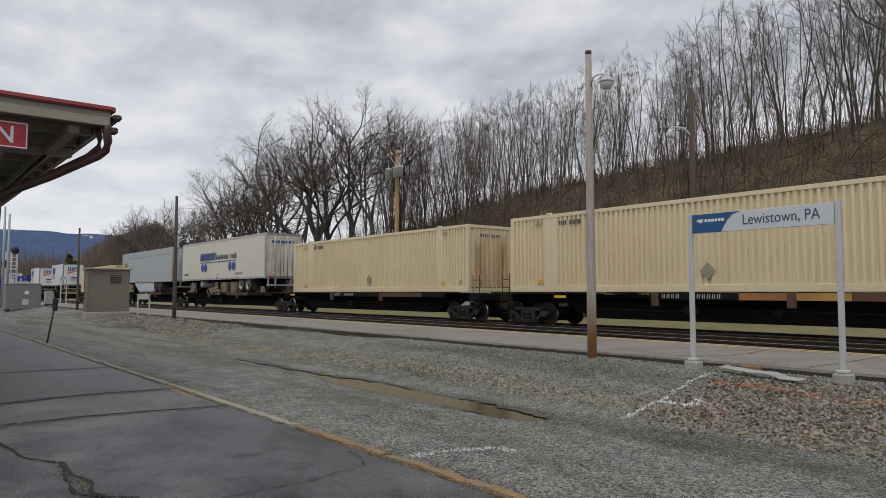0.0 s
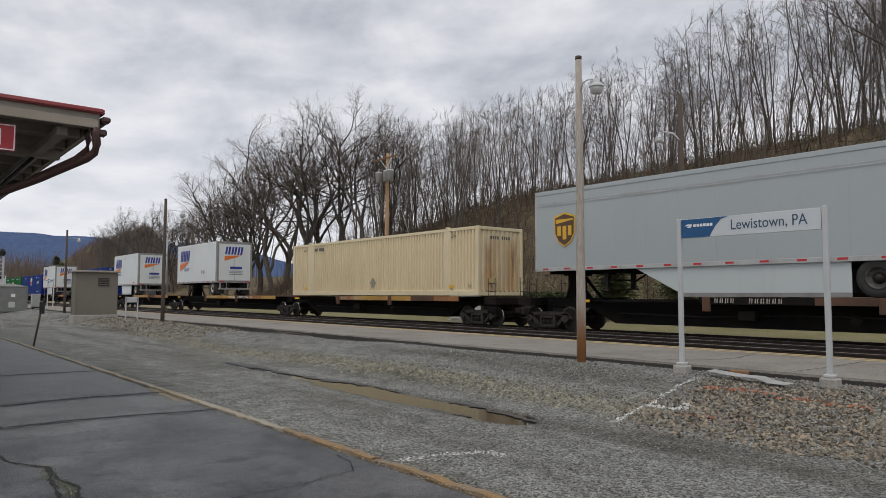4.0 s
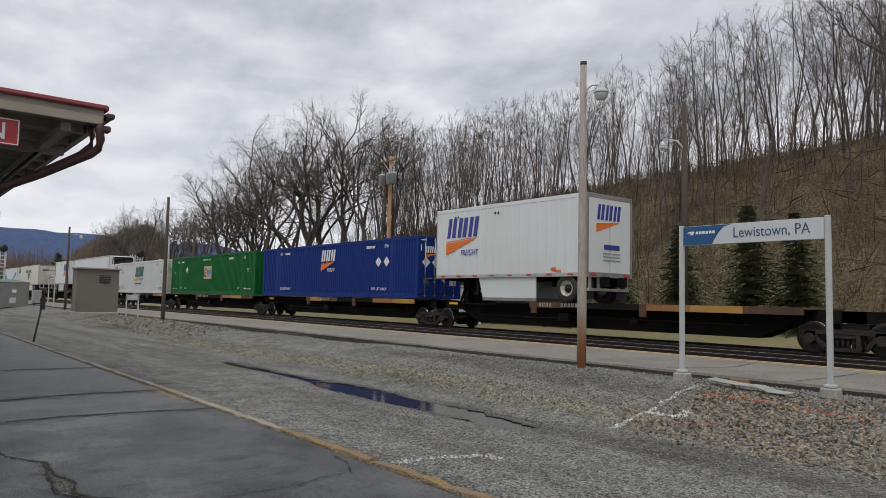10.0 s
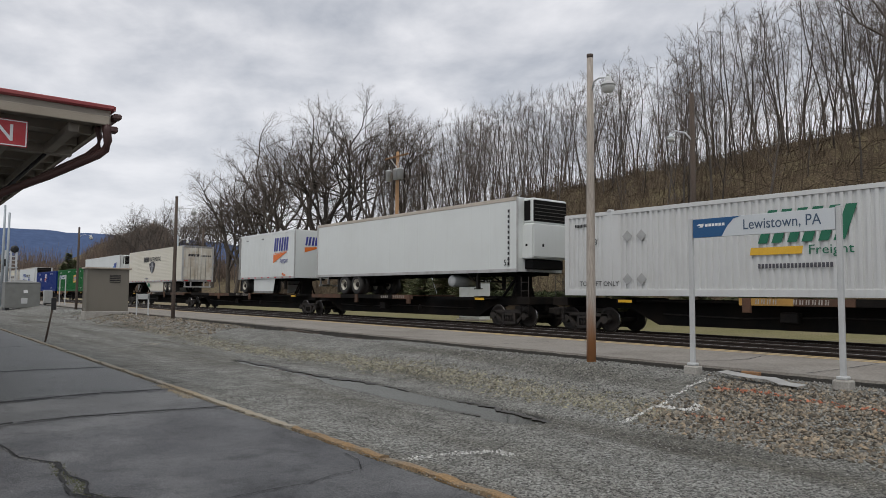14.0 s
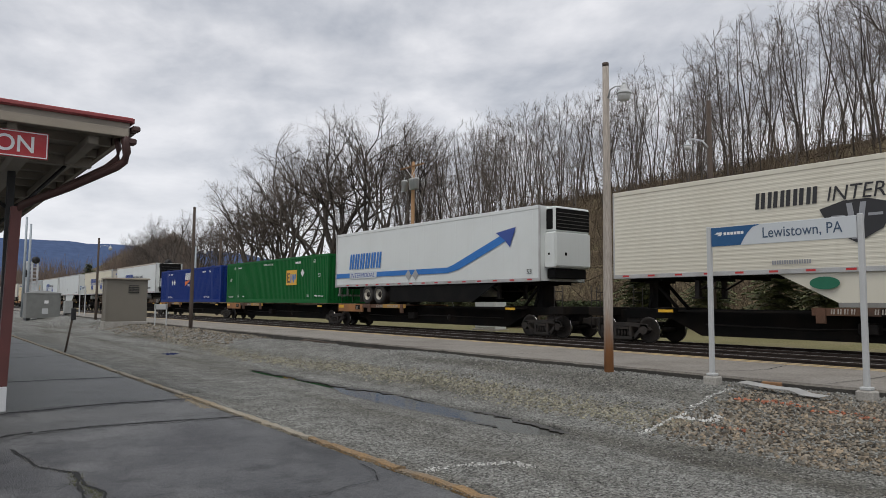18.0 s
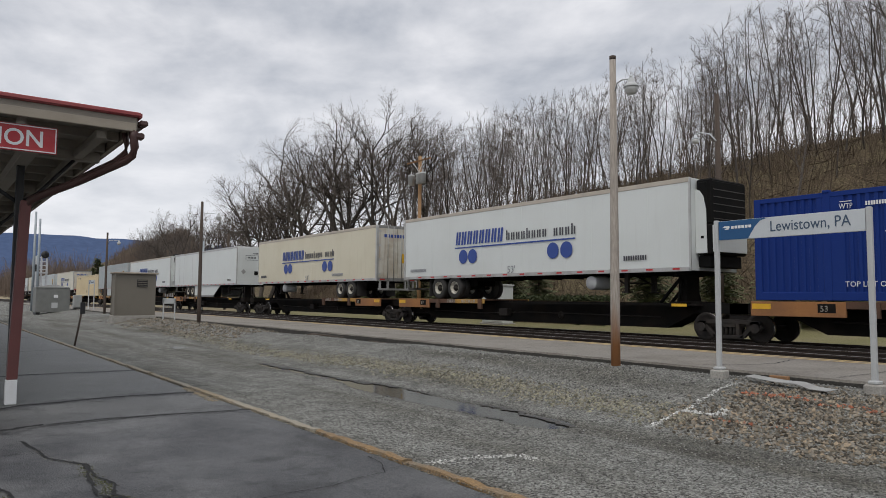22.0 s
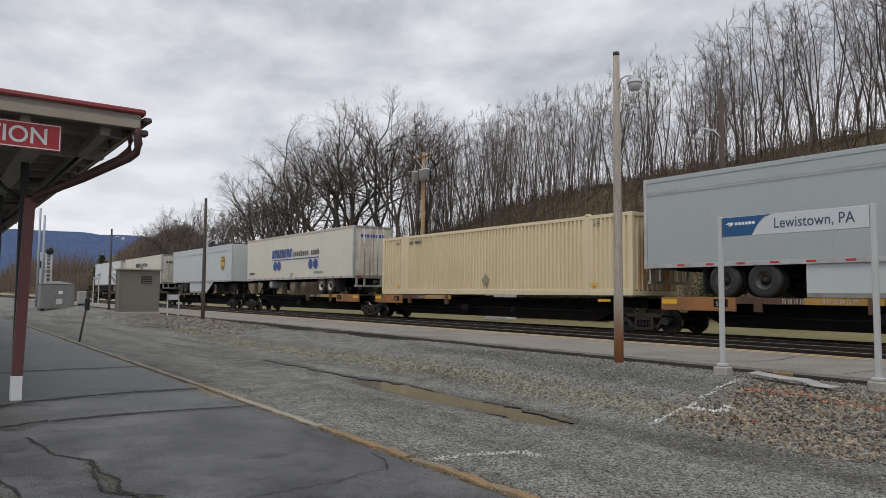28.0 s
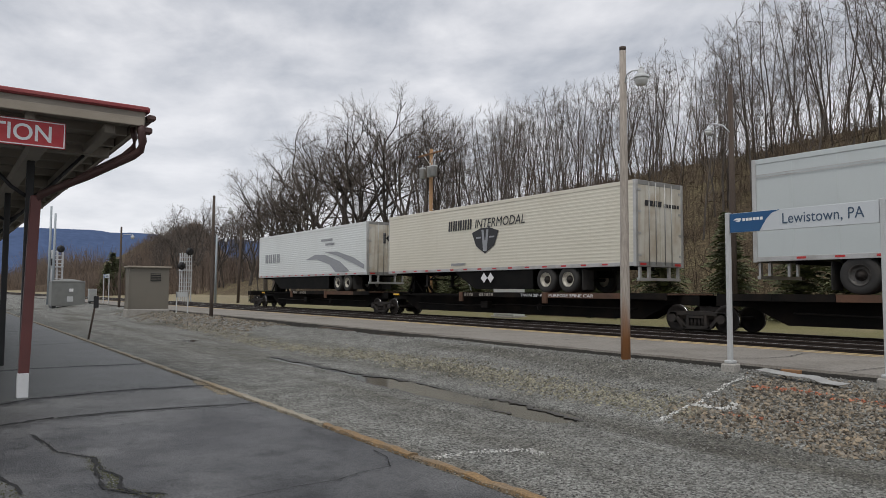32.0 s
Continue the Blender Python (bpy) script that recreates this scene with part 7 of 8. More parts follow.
    # long trailers lettered by the two-disc shipper
    spec = {3: ("cream", "R", "dots"), 19: ("white_smooth", "L", "dots"), 20: ("tan_trailer", "R", "dots"), 22: ("white_smooth", "L", "dots"), 25: ("cream", "R", "dots")}
    for n, (skin, rear, _) in spec.items():
        reefer = "dark" if rear == "L" else False
        lab = {"cream": "cream-white road trailer with blue discs and bars", "white_smooth": "white refrigerated trailer with blue discs and bars", "tan_trailer": "yellowed tan road trailer with blue discs and bars"}[skin]
        o = trailer(X[n], CL, skin, lab, rear, axles=(2.85, 4.05), wall="smooth", reefer=reefer, top="dirty_top", door_skin="door_grime" if rear == "R" else None)
        dots_logo(o, {25: 4.7, 22: 4.5}.get(n, 4.2), 2.40)
        letters("53'", 0.42, 7.65, near_y("t") - 0.002, 1.08, M["ink_grey"], o)
        small_bars(o, "t", CL - 5.0 if rear == "R" else 0.6, 1.28, 16, 0.17, "ink_grey")
        small_bars(o, "t", 0.6 if rear == "R" else CL - 2.6, 1.35, 10, 0.2, "ink_slate")
        if rear == "R":
            end_mark(o, CL + 0.002, [rect(-0.85 + k * 0.2, -0.70 + k * 0.2, 3.25, 3.42) for k in range(8)], "ink_navy", "", "badge")
            if n == 20:
                end_mark(o, CL + 0.002, [rect(0.25, 0.75, 1.9, 2.4)], "ink_yellow", "yellow warning panel", "placard")
    # grey parcel trailers
    for n, rear in ((4, "R"), (23, "L"), (26, "L")):
        col = "pale_trailer" if n == 26 else "grey_trailer"
        o = trailer(X[n], CL, col, "pale grey-green road trailer with brown shield badge" if n == 26 else "blue-grey road trailer with brown shield badge and skirt", rear, axles=(3.5, 4.7) if n == 4 else (2.85, 4.1), wall="smooth", skirt=(4.4, 10.9), side_skirt_col="pale_trailer", door_skin=col, dark_rims=True)
        x = 1.46 if rear == "R" else 14.15
        mark(o, "t", [shield(x, 2.46, 0.98)], "ink_yellow", "gold shield badge", "badge")
        mark(o, "t2", [shield(x, 2.45, 0.88)], "ink_brown", "brown shield face", "badge")
        each(o, "t3", [rect(x - 0.33, x - 0.16, 2.20, 2.55), rect(x - 0.08, x + 0.09, 2.06, 2.55), rect(x + 0.17, x + 0.33, 2.20, 2.55), [(x - 0.4, 2.80), (x + 0.4, 2.80), (x + 0.4, 2.75), (x - 0.4, 2.64)]], "ink_yellow")
        mark(o, "t", [rect(0.1, CL - 0.1, 3.35, 3.38), rect(0.1, CL - 0.1, 3.43, 3.45)], "alu")
        letters("53", 0.3, CL - 0.9, near_y("t") - 0.002, 1.25, M["ink_grey"], o)
        if rear == "R":
            end_mark(o, CL + 0.002, [rect(0.5, 0.9, 1.6, 2.0)], "ink_yellow", "yellow warning panel", "placard")
    # short trailers with the wedge badge
    PL = 8.4
    for n, rear in ((6, "R"), (7, "R"), (9, "R"), (14, "L")):
        o = trailer(X[n], PL, "white_smooth", "short white road trailer with blue blocks over orange wedge", rear, axles=(0.95,), wall="smooth" if n == 6 else "posts", skirt=None if n == 6 else (2.75, 5.95), door_skin="white_smooth")
        wedge_logo(o, "t", 0.75 if rear == "R" else 5.55, 1.72, 0.98)
        if rear == "R":
            wedge_logo_end(o, PL + 0.004, -0.75, 2.35, 0.66)
            end_mark(o, PL + 0.004, [rect(-0.35, 0.55, 1.92, 2.1)], "ink_blue", "", "placard")
            end_mark(o, PL + 0.004, [rect(-0.4, 0.6, 1.75 - k * 0.12, 1.80 - k * 0.12) for k in range(3)], "ink_grey")
        else:
            wedge_logo_end(o, PL + 0.006, -0.6, 2.35, 0.62)
        if n != 6:
            mark(o, "t", [disc(a, 3.52, 0.055) for a in (1.30, 1.48, 3.75, 3.93)], "ink_black", "small round vents", "vent")
            mark(o, "t", [rect(6.75, 7.0, 1.16, 1.27), rect(6.9, 7.25, 1.10, 1.18)], "ink_orange", "small orange label", "placard")
        if n == 6:
            mark(o, "t", [diamond(5.4, 1.75, 0.17), diamond(5.85, 1.75, 0.17)], "mesh_metal", "", "placard")
    # plain refrigerated trailer
    o = trailer(X[13], CL, "white_smooth", "plain white refrigerated trailer, nose unit forward", "L", wall="smooth", reefer=True, top="dirty_top", tape=False)
    part("marking", plates([rect(CL - 0.52, CL - 0.42, 3.3 - k * 0.21, 3.42 - k * 0.21) for k in range(11)], near_y("t"), 0.004), M["ink_black"], o)
    letters("53", 0.34, CL - 0.75, near_y("t") - 0.002, 1.2, M["ink_black"], o)
    # ribbed intermodal trailers with the shield
    for n in (15, 27):
        o = trailer(X[n], CL, "cream", "cream ribbed trailer with black shield badge", "R", axles=(3.25, 4.45), wall="lines", skirt=(5.7, 11.0), side_skirt_col="cream" if n == 15 else "under_black", door_skin="door_grime")
        q = 0.0 if n == 15 else 0.22
        each(o, "t", slant_word(5.15 + q, 2.80, 0.46, 5, 0.30, 0.06, 0.08), "ink_black")
        letters("INTERMODAL", 0.56, 7.1 + q, near_y("t") - 0.002, 2.82, M["ink_black"], o, fit=3.3, lean=0.2)
        sx = 7.85 + q
        big = [(sx - 0.92, 2.62), (sx - 0.3, 2.80), (sx + 0.3, 2.80), (sx + 0.92, 2.62), (sx + 0.62, 2.02), (sx, 1.68), (sx - 0.62, 2.02)]
        mark(o, "t", [big], "ink_black", "black shield badge", "badge")
        mark(o, "t2", [[(sx - 0.12, 1.78), (sx + 0.12, 1.78), (sx + 0.24, 2.72), (sx + 0.10, 2.72), (sx + 0.03, 2.25), (sx - 0.03, 2.25), (sx - 0.10, 2.72), (sx - 0.24, 2.72)]], "ink_grey", "", "badge")
        each(o, "t2", [rect(sx - 0.62, sx - 0.28, 2.35, 2.42), rect(sx + 0.28, sx + 0.62, 2.35, 2.42)], "ink_grey")
        small_bars(o, "t", 5.6, 1.2, 16, 0.14, "ink_grey")
        if n == 15:
            mark(o, "t", [disc(7.0, 0.66, 0.17, squash=2.3)], "ink_green", "green oval badge", "badge")
        else:
            mark(o, "t", [diamond(8.0, 0.62, 0.22), diamond(8.45, 0.62, 0.22)], "white_ink", "", "placard")
        end_mark(o, CL + 0.006, [rect(-0.85 + k * 0.24, -0.66 + k * 0.24, 3.02, 3.22, 0.03) for k in range(4)] + [rect(0.2 + k * 0.15, 0.31 + k * 0.15, 3.02, 3.15) for k in range(6)], "ink_black", "", "badge")
    # white intermodal trailer with the long blue arrow
    o = trailer(X[16], CL, "white_smooth", "white refrigerated trailer with long blue arrow stripe", "L", axles=(3.4, 4.55), wall="smooth", skirt=(2.5, 10.6), side_skirt_col="under_black", reefer=True)
    each(o, "t", slant_word(1.55, 1.88, 0.82, 6, 0.46, 0.09, 0.16), "ink_sky")
    mark(o, "t", [[(0.08, 1.67), (10.4, 1.67), (10.9, 1.80), (13.6, 2.72), (14.3, 2.95), (14.3, 2.62), (13.6, 2.36), (11.2, 1.55), (10.4, 1.42), (0.08, 1.42)]], "ink_sky", "long blue stripe that rises to an arrow", "stripe")
    mark(o, "t2", [[(13.7, 2.98), (14.9, 3.14), (14.55, 2.35), (14.2, 2.68)]], "ink_navy", "blue arrow head", "arrow_head")
    letters("INTERMODAL", 0.34, 1.7, near_y("t") - 0.012, 1.42, M["ink_navy"], o, fit=2.5, lean=0.2)
    mark(o, "t2", [rect(1.62, 4.4, 1.36, 1.72)], "white_panel", "", "label_panel")
    mark(o, "t2", [diamond(7.3, 1.42, 0.26), diamond(7.9, 1.42, 0.26)], "mesh_metal", "two pale diamond placard holders", "placard")
    letters("53", 0.3, CL - 0.7, near_y("t") - 0.002, 1.22, M["ink_black"], o)
    # plain white trailer with seams
    o = trailer(X[21], CL, "white_smooth", "white plate trailer with dark vertical seams and skirt", "L", axles=(4.2, 5.4), wall="smooth", skirt=(3.7, 10.2), top="alu")
    small_bars(o, "t", CL - 1.9, 1.28, 10, 0.15, "ink_black")
    mark(o, "t", [rect(k, k + 0.05, 1.2, 3.5) for k in (1.6, 2.9, 5.4)], "alu", "", "seam")
    mark(o, "t", [diamond(7.6, 1.75, 0.2)], "mesh_metal", "", "placard")
    end_mark(o, CL + 0.004, [rect(-0.6, 0.4, 2.84, 2.86), rect(-0.6, 0.4, 3.2, 3.22), rect(-0.6, -0.58, 2.86, 3.2), rect(0.38, 0.4, 2.86, 3.2)] + [rect(-0.45 + k * 0.12, -0.38 + k * 0.12, 2.98, 3.1) for k in range(6)], "ink_slate", "framed maker's panel", "placard")
    end_mark(o, CL + 0.004, [rect(0.0 + k * 0.1, 0.06 + k * 0.1, 3.32, 3.42) for k in range(9)], "ink_slate")
    end_mark(o, CL + 0.004, [diamond(-0.75, 1.95, 0.2)], "mesh_metal", "", "placard")
    end_mark(o, CL + 0.004, [rect(0.1, 0.4, 1.7, 2.0)], "under_black", "black coupling panel", "placard")
    # last trailer
    o = trailer(X[28], CL, "white_smooth", "white ribbed trailer with grey swoosh, last of the train", "R", axles=(2.4, 3.6), wall="lines", door_skin="door_grime", skirt=(2.4, 11.4), side_skirt_col="under_black")
    each(o, "t", slant_word(1.3, 1.97, 0.6, 4, 0.55, 0.14, 0.0), "ink_grey")
    mark(o, "t", [[(8.2, 2.0), (9.6, 2.28), (11.0, 2.22), (13.0, 1.75), (14.2, 1.15), (12.4, 1.15), (11.6, 1.62), (9.8, 1.98)]], "ink_grey", "grey swoosh", "swoosh")
    mark(o, "t", [[(10.8, 2.42), (12.6, 2.36), (14.6, 1.95), (15.9, 1.5), (15.9, 1.25), (14.6, 1.62), (12.6, 2.12)]], "ink_grey", "grey swoosh", "swoosh")
    small_bars(o, "t", 10.4, 3.05, 18, 0.18, "ink_grey")
    small_bars(o, "t", 11.0, 2.78, 14, 0.18, "ink_grey")
    end_mark(o, CL + 0.006, [rect(-0.3, -0.12, 2.7, 3.3), [(-0.12, 3.0), (0.2, 3.3), (0.35, 3.3), (0.0, 2.95)], [(-0.12, 3.0), (0.0, 3.05), (0.4, 2.7), (0.2, 2.7)]], "ink_black", "", "badge")


CARS = [[1], [2, 3, 4], [5, 6, 7], [8, 9, 10, 11, 12], [13, 14, 15], [16, 17, 18, 19, 20], [21, 22, 23, 24, 25], [26, 27, 28]]
LOADLEN = {6: 8.4, 7: 8.4, 9: 8.4, 14: 8.4}
REAR_R = {3, 4, 6, 7, 9, 15, 20, 25, 27, 28, 11, 8, 10, 12, 1, 2, 5}
TRAILERS = {3, 4, 6, 7, 9, 13, 14, 15, 16, 19, 20, 21, 22, 23, 25, 26, 27, 28}


def pivots():
    """The pivot to the +x side of each platform, and to its -x side."""
    right, left = {}, {}
    flat = [n for c in CARS for n in c]
    for c in CARS:
        for n in c:
            r = X_LOAD[n] + LOADLEN.get(n, CL)
            if n == c[0]:
                if n == 1:
                    right[n] = r + 0.2
                else:
                    gap = (X_LOAD[n - 1] + {6: r + 0.3, 9: r + 0.3}.get(n, r)) / 2
                    right[n] = gap - 1.95
            if n == c[-1]:
                left[n] = X_LOAD[n] - 1.0 if n == 28 else (X_LOAD[n] + X_LOAD[n + 1] + LOADLEN.get(n + 1, CL)) / 2 + 1.95
            else:
                nxt = n + 1
                rn = X_LOAD[nxt] + LOADLEN.get(nxt, CL)
                b = (X_LOAD[n] + rn) / 2
                if nxt in (6, 7, 9):
                    b = X_LOAD[n] - 1.4
                if nxt == 15:
                    b = rn + 1.5
                left[n] = right[nxt] = b
    return left, right


def build_cars():
    left, right = pivots()
    for c in CARS:
        for n in c:
            a, b = left[n], right[n]
            deck = "R" if n in REAR_R else "L"
            bog = ["a"] + (["b"] if n == c[0] else [])
            ends = (["b"] if n == c[0] and n != 1 else []) + (["a"] if n == c[-1] else [])
            deep = 16 <= n <= 25
            gold = n in (5, 6, 7)
            lab = "black spine car with weathered yellow deck edge" if gold else "black spine car with deep orange-brown deck end" if deep else "black spine car with rust-brown deck edge"
            word = "TWIN 28'-ALL PURPOSE SPINE CAR" if n in (6, 27) else ""
            car = spine_car(a, b, deck, bog, ends, DEEP if deep else GOLD if gold else DUSK if n in (13, 14, 15, 26, 27, 28, 2, 3, 4) else SLICK, lab, word, "deep" if deep else "thin")
            if n in TRAILERS:
                ll = LOADLEN.get(n, CL)
                if n in REAR_R:
                    hitch(car, X_LOAD[n] + 0.95 - a, 0.90, 1)
                else:
                    hitch(car, X_LOAD[n] + ll - 0.95 - a, 0.90, -1)


build_loads()
build_cars()


# ---- woods ----
class Wood:
    """Gathers tapered tubes and twigs into one mesh."""

    def __init__(self):
        self.v, self.f = [], []

    def spray(self, pts, r, n=3):
        """A twig that runs out to a point."""
        self.limb(pts[:-1], taper(r, r * 0.7, len(pts) - 1) if len(pts) > 2 else [r], n)
        o = len(self.v)
        self.v.append(pts[-1])
        for k in range(n):
            self.f.append((o - n + k, o - n + (k + 1) % n, o))

    def limb(self, pts, radii, n):
        o, up = len(self.v), Vector((0.3, 0.2, 0.93))
        for i, p in enumerate(pts):
            d = (pts[min(i + 1, len(pts) - 1)] - pts[max(i - 1, 0)]).normalized() if len(pts) > 1 else Vector((0.1, 0.2, 1)).normalized()
            a = d.cross(up)
            a = a.normalized() if a.length > 0.05 else d.orthogonal().normalized()
            b = d.cross(a)
            for k in range(n):
                w = 2 * math.pi * k / n
                self.v.append(p + (a * math.cos(w) + b * math.sin(w)) * radii[i])
        for i in range(len(pts) - 1):
            for k in range(n):
                self.f.append((o + i * n + k, o + i * n + (k + 1) % n, o + (i + 1) * n + (k + 1) % n, o + (i + 1) * n + k))

    def mesh(self, name, material):
        return link_mesh(name, self.v, self.f, material, True)


def bent(rng, p, d, length, steps, wander, lift):
    pts, d = [p.copy()], d.normalized()
    for _ in range(steps):
        d = (d + Vector((rng.gauss(0, wander), rng.gauss(0, wander), rng.gauss(0, wander) + lift))).normalized()
        p = p + d * (length / steps)
        pts.append(p)
    return pts


def aim(rng, d, spread):
    a = d.orthogonal().normalized()
    b = d.cross(a).normalized()
    w = rng.uniform(0, 2 * math.pi)
    return (d * math.cos(spread) + (a * math.cos(w) + b * math.sin(w)) * math.sin(spread)).normalized()


class Crown:
    """The egg-shaped room a tree grows into."""

    def __init__(self, mid, wide, tall):
        self.mid, self.wide, self.tall = mid, wide, tall

    def trim(self, pts):
        """Shortens a branch that would leave the crown."""
        for i, p in enumerate(pts):
            if (p.x * p.x + p.y * p.y) / self.wide ** 2 + ((p.z - self.mid) / self.tall) ** 2 > 1 and i > 1:
                return pts[:i + 1] if i < len(pts) - 1 else pts
        return pts


def along(pts, t):
    f = t * (len(pts) - 1)
    k = min(int(f), len(pts) - 2)
    return pts[k].lerp(pts[k + 1], f - k), (pts[k + 1] - pts[k]).normalized()


def taper(r0, r1, n):
    return [r0 + (r1 - r0) * i / (n - 1) for i in range(n)]


def ramify(rng, trunk, crown, room, p, d, length, r, level):
    """A limb and, down to the finest twigs, all that grows from it."""
    steps = (8, 6, 4, 3, 2, 1)[level]
    pts = room.trim(bent(rng, p, d, length, steps, (0.15, 0.16, 0.14, 0.13, 0.12, 0.1)[level], 0.055 if level < 2 else 0.02))
    if level < 3:
        trunk.limb(pts, taper(r, max(r * 0.42, 0.010), len(pts)), (7, 5, 4)[level])
    else:
        crown.spray(pts, r)
    if level == 5:
        return
    kids = (5, 4, 4, 4, 4)[level]
    for k in range(kids):
        low = (0.38, 0.3, 0.25, 0.2, 0.15)[level]
        t = low + (1 - low) * (k + rng.random()) / kids
        q, e = along(pts, min(t, 1.0))
        ramify(rng, trunk, crown, room, q, aim(rng, e, rng.uniform(0.35, 0.95)), length * rng.uniform(0.42, 0.70) * (1.1 - 0.25 * t), max(r * (0.62 - 0.25 * t), (0.024, 0.013, 0.009, 0.0072, 0.0058)[level]), level + 1)


def bare_tree(seed, h, r, slender):
    """Meshes of a leafless tree: trunk with leaders, and the crown of branches and twigs."""
    rng = random.Random(seed)
    trunk, crown = Wood(), Wood()
    room = Crown(h * 0.66, h * 0.20, h * 0.36) if slender else Crown(h * 0.63, h * 0.37, h * 0.39)
    leaders = []
    if slender:
        stem = bent(rng, Vector((0, 0, -0.4)), Vector((rng.gauss(0, 0.05), rng.gauss(0, 0.05), 1)), h * 0.98, 12, 0.052, 0.085)
        trunk.limb(stem, [r * 1.2] + taper(r, 0.012, 12), 6)
        leaders.append((stem, r, 0.24, h * 0.24))
        for _ in range(rng.choice((0, 0, 1, 1))):
            t = rng.uniform(0.22, 0.5)
            p, d = along(stem, t)
            fork = room.trim(bent(rng, p, aim(rng, d, rng.uniform(0.22, 0.42)), h * (0.92 - t) * rng.uniform(0.8, 1.0), 8, 0.06, 0.10))
            trunk.limb(fork, taper(r * 0.6, 0.011, len(fork)), 5)
            leaders.append((fork, r * 0.6, 0.25, h * 0.19))
    else:
        stem = bent(rng, Vector((0, 0, -0.5)), Vector((rng.gauss(0, 0.12), rng.gauss(0, 0.12), 1)), h * rng.uniform(0.22, 0.34), 4, 0.06, 0.0)
        trunk.limb(stem, [r * 1.3] + taper(r * 1.02, r * 0.85, 4), 8)
        for k in range(rng.choice((3, 4, 4))):
            p, d = along(stem, 1.0 if k < 2 else rng.uniform(0.6, 0.95))
            ramify(rng, trunk, crown, room, p, aim(rng, Vector((0, 0, 1)), rng.uniform(0.15, 0.65)), h * rng.uniform(0.44, 0.58), r * rng.uniform(0.5, 0.7), 0)
        return trunk.mesh("trunk", M["bark"]), crown.mesh("crown", M["twig"])
    for lead, r0, start, reach in leaders:
        n1 = 15 if lead is leaders[0][0] else 8
        for q in range(n1):
            t = start + (0.99 - start) * (q + rng.random()) / n1
            p, d = along(lead, t)
            length = reach * (1.15 - 0.6 * t) * rng.uniform(0.7, 1.25)
            l1 = room.trim(bent(rng, p, aim(rng, d, rng.uniform(0.55, 1.15)), length, 6, 0.17, 0.05))
            r1 = max(r0 * (1 - 0.8 * t) * 0.36, 0.011)
            trunk.limb(l1, taper(r1, 0.009, len(l1)), 3)
            for w in range(5):
                p2, d2 = along(l1, 0.2 + 0.8 * (w + rng.random()) / 5)
                l2 = room.trim(bent(rng, p2, aim(rng, d2, rng.uniform(0.4, 0.85)), length * rng.uniform(0.32, 0.62), 3, 0.17, 0.04))
                crown.spray(l2, max(r1 * 0.42, 0.0105))
                for u in range(5):
                    p3, d3 = along(l2, 0.15 + 0.85 * (u + rng.random()) / 5)
                    crown.spray(bent(rng, p3, aim(rng, d3, rng.uniform(0.35, 0.8)), max(length * rng.uniform(0.14, 0.30), 0.25), 1, 0.12, 0.03), 0.0082)
    return trunk.mesh("trunk", M["bark"]), crown.mesh("crown", M["twig"])


SLENDER = [bare_tree(100 + k, 13.0, 0.082, True) for k in range(10)]
BROAD = [bare_tree(200 + k, 16.0, 0.27, False) for k in range(7)]
tree_rng = random.Random(5)


def plant(x, y, meshes, scale, name, label, group):
    ob = thing(name, pose(x, y, ground_z(x, y) - 0.1, tree_rng.gauss(0, 2.2), tree_rng.gauss(0, 2.2), tree_rng.uniform(0, 360)) @ Matrix.Scale(scale, 4), label, "tree", group)
    part("trunk", meshes[0], None, ob)
    part("crown", meshes[1], None, ob)
    return ob


def canopy(x, y):
    """Height of the wood's upper edge over the ground, by bearing."""
    rise = np.interp(-x / y, (0.3, 0.5, 0.7, 1.0, 1.27, 1.38, 1.48, 1.62, 1.75, 1.88, 2.03, 2.2, 2.4, 2.6, 2.9, 3.4, 4.2),
                     (0.48, 0.445, 0.43, 0.415, 0.42, 0.43, 0.52, 0.57, 0.57, 0.525, 0.55, 0.53, 0.50, 0.45, 0.42, 0.42, 0.41))
    return 1.6 + rise * y - ground_z(x, y)


